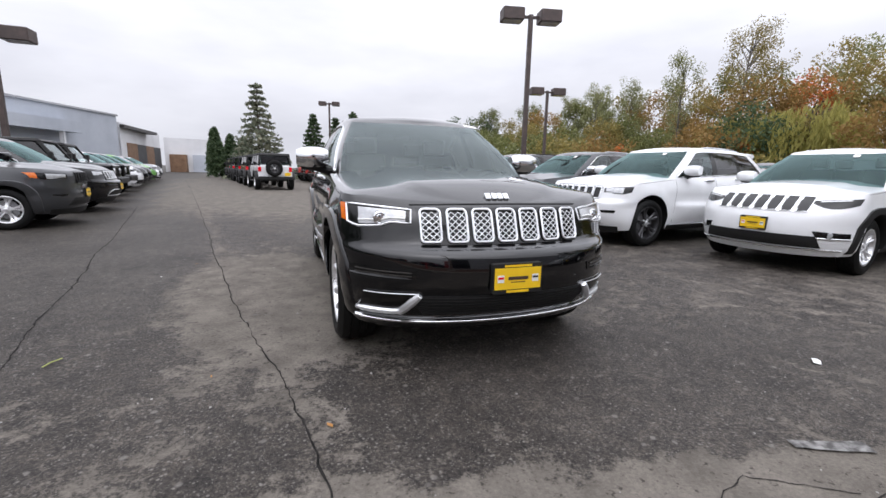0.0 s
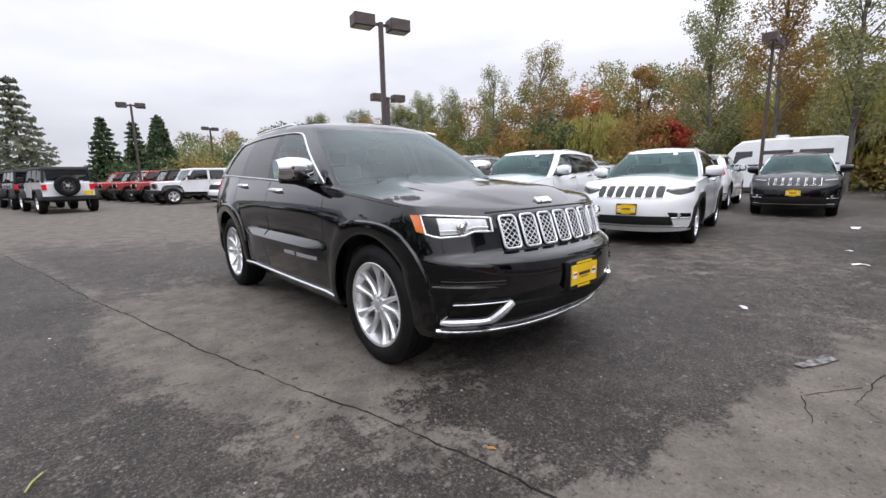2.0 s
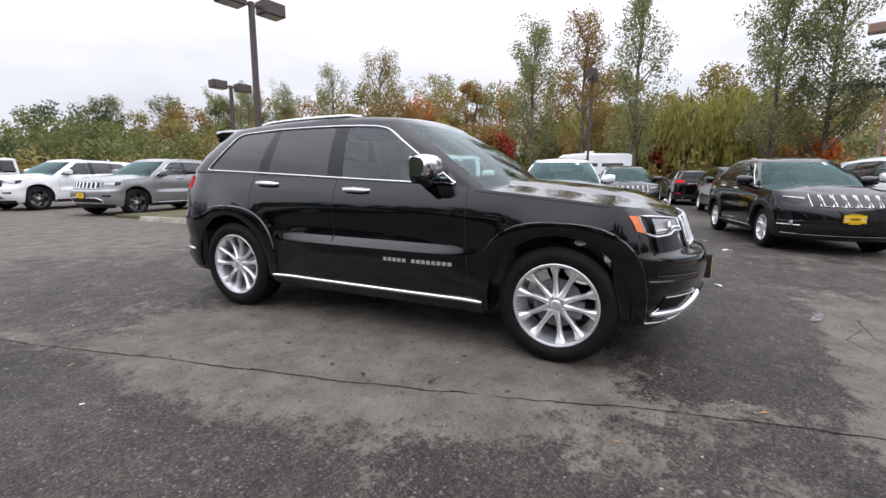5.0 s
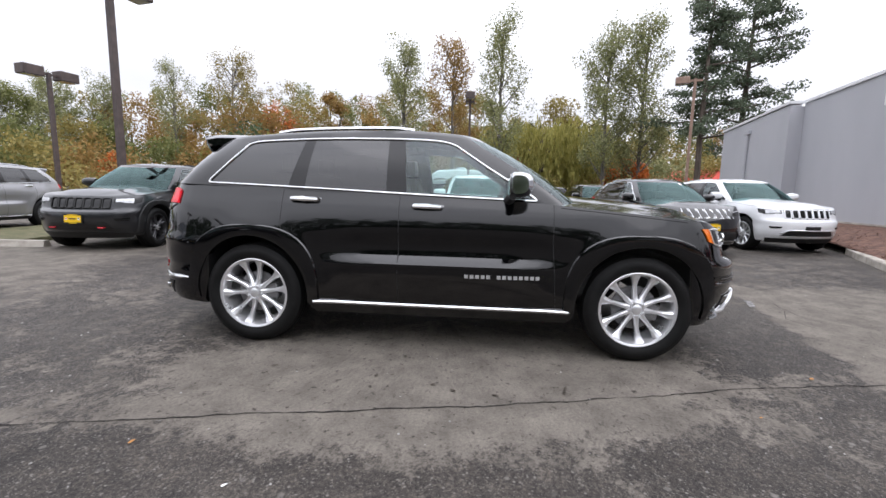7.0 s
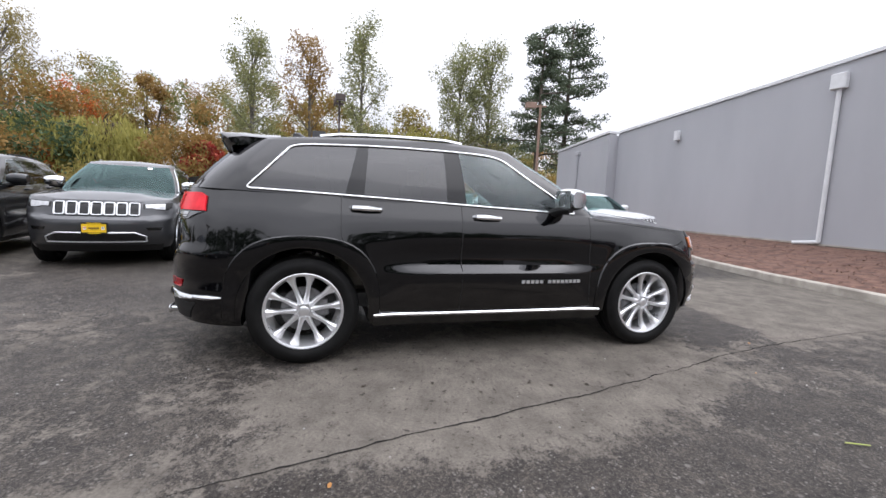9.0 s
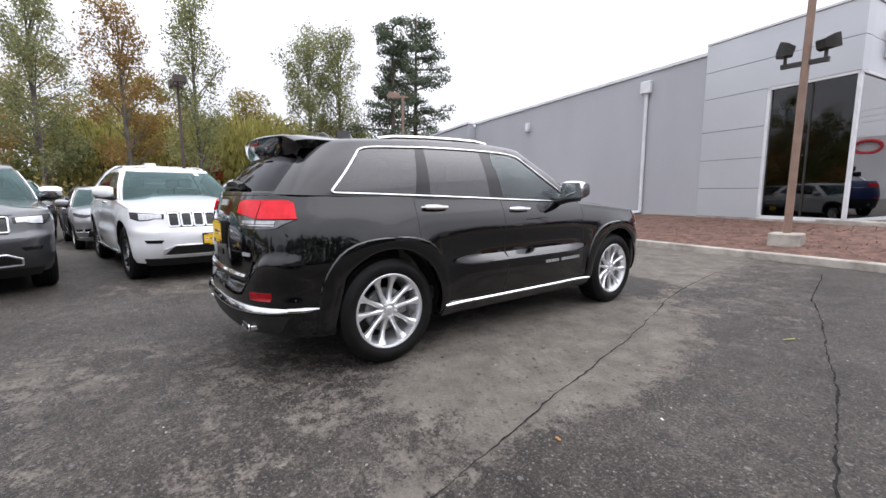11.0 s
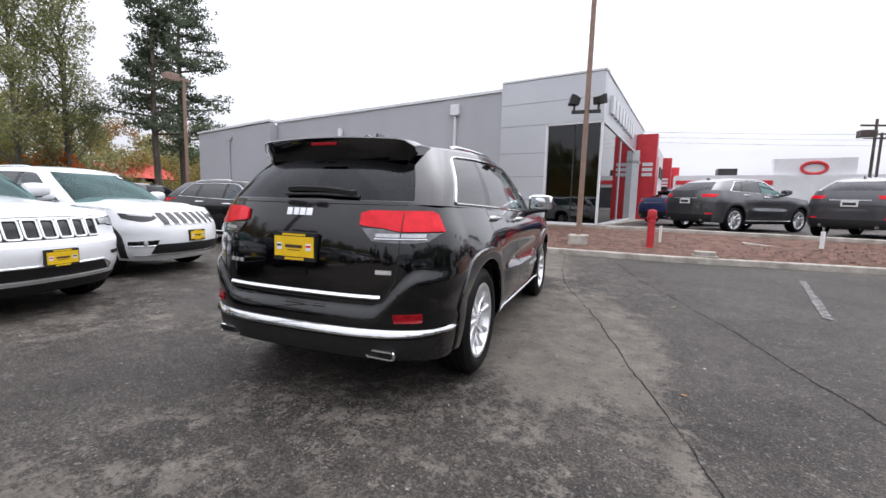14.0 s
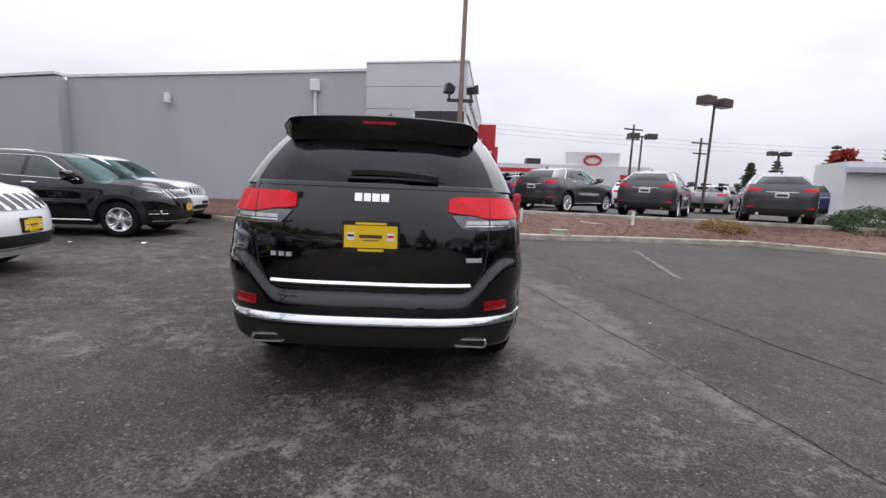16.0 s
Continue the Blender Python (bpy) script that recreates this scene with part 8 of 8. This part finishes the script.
def fir(x, y, h, w, mat, seed, label):
    rng = np.random.default_rng(seed)
    t = thing("fir", pose(x, y, 0), label, "tree", "firs")
    g = Geo().tube([(0, 0, -0.2), (0, 0, h * 0.98)], [h * 0.02, 0.03], 8)
    cs, rs = [], []
    tiers = 17
    for k in range(tiers):
        f = 0.06 + 0.92 * k / tiers
        reach = w / 2 * (1 - f) ** 0.85 * rng.uniform(0.85, 1.1)
        m = max(4, int(12 * (1 - f)))
        for j in range(m):
            a = math.tau * (j + rng.random() * 0.7) / m
            for q in (0.35, 0.65, 0.95):
                cs.append((math.cos(a) * reach * q, math.sin(a) * reach * q, h * f - reach * 0.22 * q + h * 0.02))
                rs.append(max(0.2, reach * 0.17 + 0.12))
    part("trunk", g, M_BARK, t)
    crown(t, leaf_cards(cs, rs, 16, 0.17, rng, (1.1, 1.1, 0.45)), mat)
    return t


def arborvitae(x, y, h, w, mat, seed, label):
    rng = np.random.default_rng(seed)
    t = thing("arborvitae", pose(x, y, 0), label, "tree", "arborvitaes")
    part("trunk", Geo().cyl((0, 0, -0.1), (0, 0, h * 0.8), 0.12, 0.04, 8), M_BARK, t)
    f = rng.random(420) ** 0.8
    a = rng.uniform(0, math.tau, 420)
    rad = w / 2 * np.minimum(1, (1 - f) * 1.5) ** 0.75 * rng.uniform(0.75, 1.0, 420)
    cs = np.stack([np.cos(a) * rad, np.sin(a) * rad, 0.1 + h * f * 0.97], 1)
    crown(t, leaf_cards(cs, np.full(420, 0.3), 12, 0.15, rng, (1, 1, 1.5)), mat)
    return t


T = "tall airy grey-green tree at the edge of the lot"
cottonwood(34.0, 40.5, 11.2, 4.6, L_COTTON, 1, T)
cottonwood(36.5, 37.6, 11.4, 5.0, L_COTTON, 2, T)
cottonwood(33.7, 28.0, 12.0, 3.6, L_COTTON, 3, "slender half-bare tree with pale limbs", open_=0.6)
cottonwood(36.6, 24.1, 13.8, 6.4, L_OLIVE, 4, "tall yellowing tree with a rounded crown", open_=1.4)
cottonwood(29.3, 6.0, 12.0, 4.4, L_COTTON, 5, "tall airy grey-green tree behind the willows", open_=1.3)
cottonwood(27.3, 2.1, 11.7, 3.6, L_RUST, 6, "tall tree turning rust-brown", open_=0.9)
cottonwood(25.2, -1.2, 12.5, 3.0, L_COTTON, 7, "tall slender half-bare tree with pale limbs", open_=0.8)
cottonwood(26.3, -8.2, 12.0, 4.0, L_COTTON, 8, "tall airy grey-green tree near the showroom", open_=1.3)
cottonwood(26.9, -10.7, 12.7, 3.8, L_COTTON, 9, "tall airy grey-green tree near the showroom", open_=1.3)
cottonwood(38.0, 46.5, 12.0, 4.8, L_COTTON, 12, "tall airy tree on the slope")
cottonwood(35.0, 47.5, 11.2, 4.4, L_COTTON, 13, "tall airy tree on the slope")
cottonwood(30.5, 50.0, 10.0, 4.4, L_GREEN, 14, "tall green tree on the slope", open_=1.2)
cottonwood(25.5, 53.0, 9.6, 5.0, L_GREEN, 15, "tall green tree on the slope", open_=1.2)
pine(21.9, -12.3, 12.3, 5.6, L_PINE, 21, "tall dark pine with a bare lower stem")
pine(24.4, -15.8, 14.4, 6.2, L_PINE, 22, "tall dark pine with a bare lower stem", clear=0.28)
willow(33.0, -7.6, 7.3, 8.0, L_WILLOW, 31, "broad yellow-green willow with hanging shoots")
willow(33.5, 3.4, 6.2, 6.5, L_WILLOW, 32, "yellow-green willow with hanging shoots")
willow(33.0, -0.6, 6.2, 6.5, L_WILLOW, 33, "yellow-green willow with hanging shoots")
willow(31.5, -4.6, 7.0, 7.5, L_WILLOW, 34, "broad yellow-green willow with hanging shoots")
willow(34.0, 17.0, 6.4, 7.5, L_WILLOW, 35, "yellow-green willow with hanging shoots")
willow(33.0, 21.5, 5.6, 6.5, L_WILLOW, 36, "yellow-green willow with hanging shoots")
round_tree(38.0, 1.4, 11.0, 7.0, L_OLIVE, 41, "broad olive-brown tree on the slope")
round_tree(37.0, -6.5, 10.0, 6.5, L_OLIVE, 42, "broad olive-brown tree on the slope")
round_tree(46.0, 18.0, 12.5, 6.5, L_RUST, 43, "broad rust-brown tree on the hill")
round_tree(45.0, 23.5, 11.0, 6.5, L_ORANGE, 44, "broad orange tree on the hill")
round_tree(34.0, 10.2, 5.2, 3.8, L_RED, 45, "small bright red maple tree")
round_tree(31.5, 19.5, 3.8, 3.2, L_ORANGE, 46, "small bright orange maple tree")
round_tree(31.0, -2.4, 4.0, 3.8, L_RED, 47, "small red maple under the willows")
round_tree(28.5, -10.5, 3.6, 4.4, L_ORANGE, 48, "small orange maple by the showroom")
round_tree(29.0, 30.0, 3.8, 3.2, L_ORANGE, 49, "small bright orange maple tree")
fir(-3.85, 38.6, 8.6, 6.0, L_FIR, 51, "tall grey-green fir at the end of the aisle")
fir(1.0, 41.0, 6.5, 3.8, L_ARBOR, 52, "dark green conifer behind the off-roaders")
fir(3.3, 42.5, 6.4, 3.4, L_ARBOR, 53, "dark green conifer behind the off-roaders")
arborvitae(4.7, 39.5, 6.3, 2.5, L_ARBOR, 54, "tall clipped evergreen column")
for k, (x, y, h) in enumerate(((-8.2, 43.8, 4.5), (-7.0, 45.4, 4.0), (-6.0, 47.0, 3.8))):
    arborvitae(x, y, h, 1.6, L_ARBOR, 60 + k, "clipped evergreen cone at the end of the aisle")
for k, (x, y, h) in enumerate(((-48.3, -46.2, 8.4), (-52.2, -43.0, 9.2), (-56.0, -38.0, 8.8), (-36.1, -43.4, 5.6), (-46, -52, 6.8), (-60, -33, 9))):
    fir(x, y, h, h * 0.62, L_ARBOR, 70 + k, "dark conifer across the street")
round_tree(-31.0, -27.0, 5.4, 2.6, L_RED, 77, "small dark red tree across the forecourt")

# the wooded slope behind, in one sweep
rng = np.random.default_rng(9)
ELEV = [(10, 6.0), (22, 8.4), (36, 9.2), (48, 11.5), (62, 14.2), (72, 16.0), (83, 14.8), (92, 12.8), (106, 10.6), (118, 9.5), (132, 8.5)]
woods = {"olive": [L_OLIVE, []], "green": [L_GREEN, []], "rust": [L_RUST, []], "grey": [L_COTTON, []], "dark": [L_ARBOR, []]}
stems = Geo()
for ring, (dist, step) in enumerate(((39, 5.2), (48, 4.2), (60, 3.6))):
    az = 10.0
    while az < 132:
        a = az + rng.uniform(-1, 1)
        d = dist * rng.uniform(0.93, 1.07)
        top = d * math.tan(radians(lerp_table(ELEV, a))) * rng.uniform(0.8, 1.0) * (0.62, 0.85, 1.0)[ring]
        x, y = -3.0 + d * math.sin(radians(a)), 0.5 + d * math.cos(radians(a))
        kind = rng.choice(["olive", "green", "rust", "grey", "dark"], p=[0.15, 0.42, 0.06, 0.07, 0.30] if a < 40 else [0.42, 0.24, 0.18, 0.13, 0.03])
        base, w = max(0.0, top * (0.0, 0.12, 0.3)[ring]), rng.uniform(4.6, 7.0)
        m = 30
        dv = rng.normal(size=(m, 3))
        dv /= np.linalg.norm(dv, axis=1)[:, None]
        mid, half = (top + base) / 2, (top - base) / 2
        cs = np.stack([x + dv[:, 0] * w / 2 * 0.8, y + dv[:, 1] * w / 2 * 0.8, mid + dv[:, 2] * half * 0.88], 1)
        woods[kind][1].append(leaf_cards(cs, np.full(m, w * 0.19), 120, 0.14, rng))
        stems.tube([(x, y, -0.2), (x, y, mid)], [0.22, 0.1], 5)
        az += step
for nm, (mat, vs) in woods.items():
    tagged(new("woodland", cards_mesh("woodland", np.concatenate(vs), mat)), "autumn woodland on the slope behind the car park", "woods", kind="stuff")
tagged(part("woodland_stems", stems, M_BARK), "stems of the woodland", "woods", kind="stuff")
# unseen dark evergreens, added on the west side of the lot to darken what the cars mirror
rng_w = np.random.default_rng(17)
vs = []
trunks = Geo()
for ring, (dist, step) in enumerate(((37, 4.6), (44, 4.0))):
    az = 232.0
    while az < 326:
        d = dist * rng_w.uniform(0.94, 1.06)
        top = d * math.tan(radians(lerp_table([(232, 7), (250, 15), (270, 20), (300, 20), (312, 15), (326, 9)], az))) * rng_w.uniform(0.8, 1.08)
        x, y, w = -3.0 + d * math.sin(radians(az)), 0.5 + d * math.cos(radians(az)), rng_w.uniform(5.0, 6.5)
        m = 46
        f = rng_w.random(m) ** 1.3
        a = rng_w.uniform(0, math.tau, m)
        rad = w / 2 * (1 - f) ** 0.7 * rng_w.uniform(0.4, 1.0, m)
        cs = np.stack([x + np.cos(a) * rad, y + np.sin(a) * rad, 0.3 + top * f * 0.97], 1)
        vs.append(leaf_cards(cs, np.full(m, 0.95), 34, 0.26, rng_w, (1, 1, 0.8)))
        trunks.tube([(x, y, -0.2), (x, y, top * 0.9)], [0.3, 0.06], 5)
        az += step * rng_w.uniform(0.85, 1.15)
tagged(new("woodland", cards_mesh("woodland", np.concatenate(vs), L_ARBOR)), "unseen dark evergreens assumed on the west side for reflections", "woods", kind="stuff")
tagged(part("woodland_stems", trunks, M_BARK), "stems of the unseen evergreens on the west side", "woods", kind="stuff")
# undergrowth along the edge of the lot and the rounded bush on the forecourt
cs = []
for k in range(240):
    a, d = rng.uniform(12, 130), rng.uniform(29, 35)
    cs.append((-3 + d * math.sin(radians(a)), 0.5 + d * math.cos(radians(a)), rng.uniform(0.2, 1.7)))
tagged(new("undergrowth", cards_mesh("undergrowth", leaf_cards(cs, np.full(240, 1.1), 90, 0.13, rng), L_OLIVE)), "tangled undergrowth at the edge of the lot", "bushes", kind="stuff")
t = thing("bush", pose(-13.6, -7.6, 0.15), "dense clipped green bush by the forecourt", "bush")
part("stem", Geo().cyl((0, 0, -0.1), (0, 0, 0.5), 0.06, n=8), M_BARK, t)
dv = rng.normal(size=(150, 3))
dv /= np.linalg.norm(dv, axis=1)[:, None]
dv[:, 2] = np.abs(dv[:, 2])
crown(t, leaf_cards(dv * np.array([1.55, 1.1, 0.82]) + np.array([0, 0, 0.12]), np.full(150, 0.2), 70, 0.035, rng), L_ARBOR)
t = thing("bush", pose(-8.9, -7.7, 0.25), "low red-brown shrub in the mulch", "bush")
part("stem", Geo().cyl((0, 0, -0.1), (0, 0, 0.2), 0.03, n=8), M_BARK, t)
dv = rng.normal(size=(60, 3))
dv /= np.linalg.norm(dv, axis=1)[:, None]
dv[:, 2] = np.abs(dv[:, 2])
crown(t, leaf_cards(dv * np.array([0.7, 0.4, 0.3]) + np.array([0, 0, 0.05]), np.full(60, 0.13), 40, 0.03, rng), L_RUST)
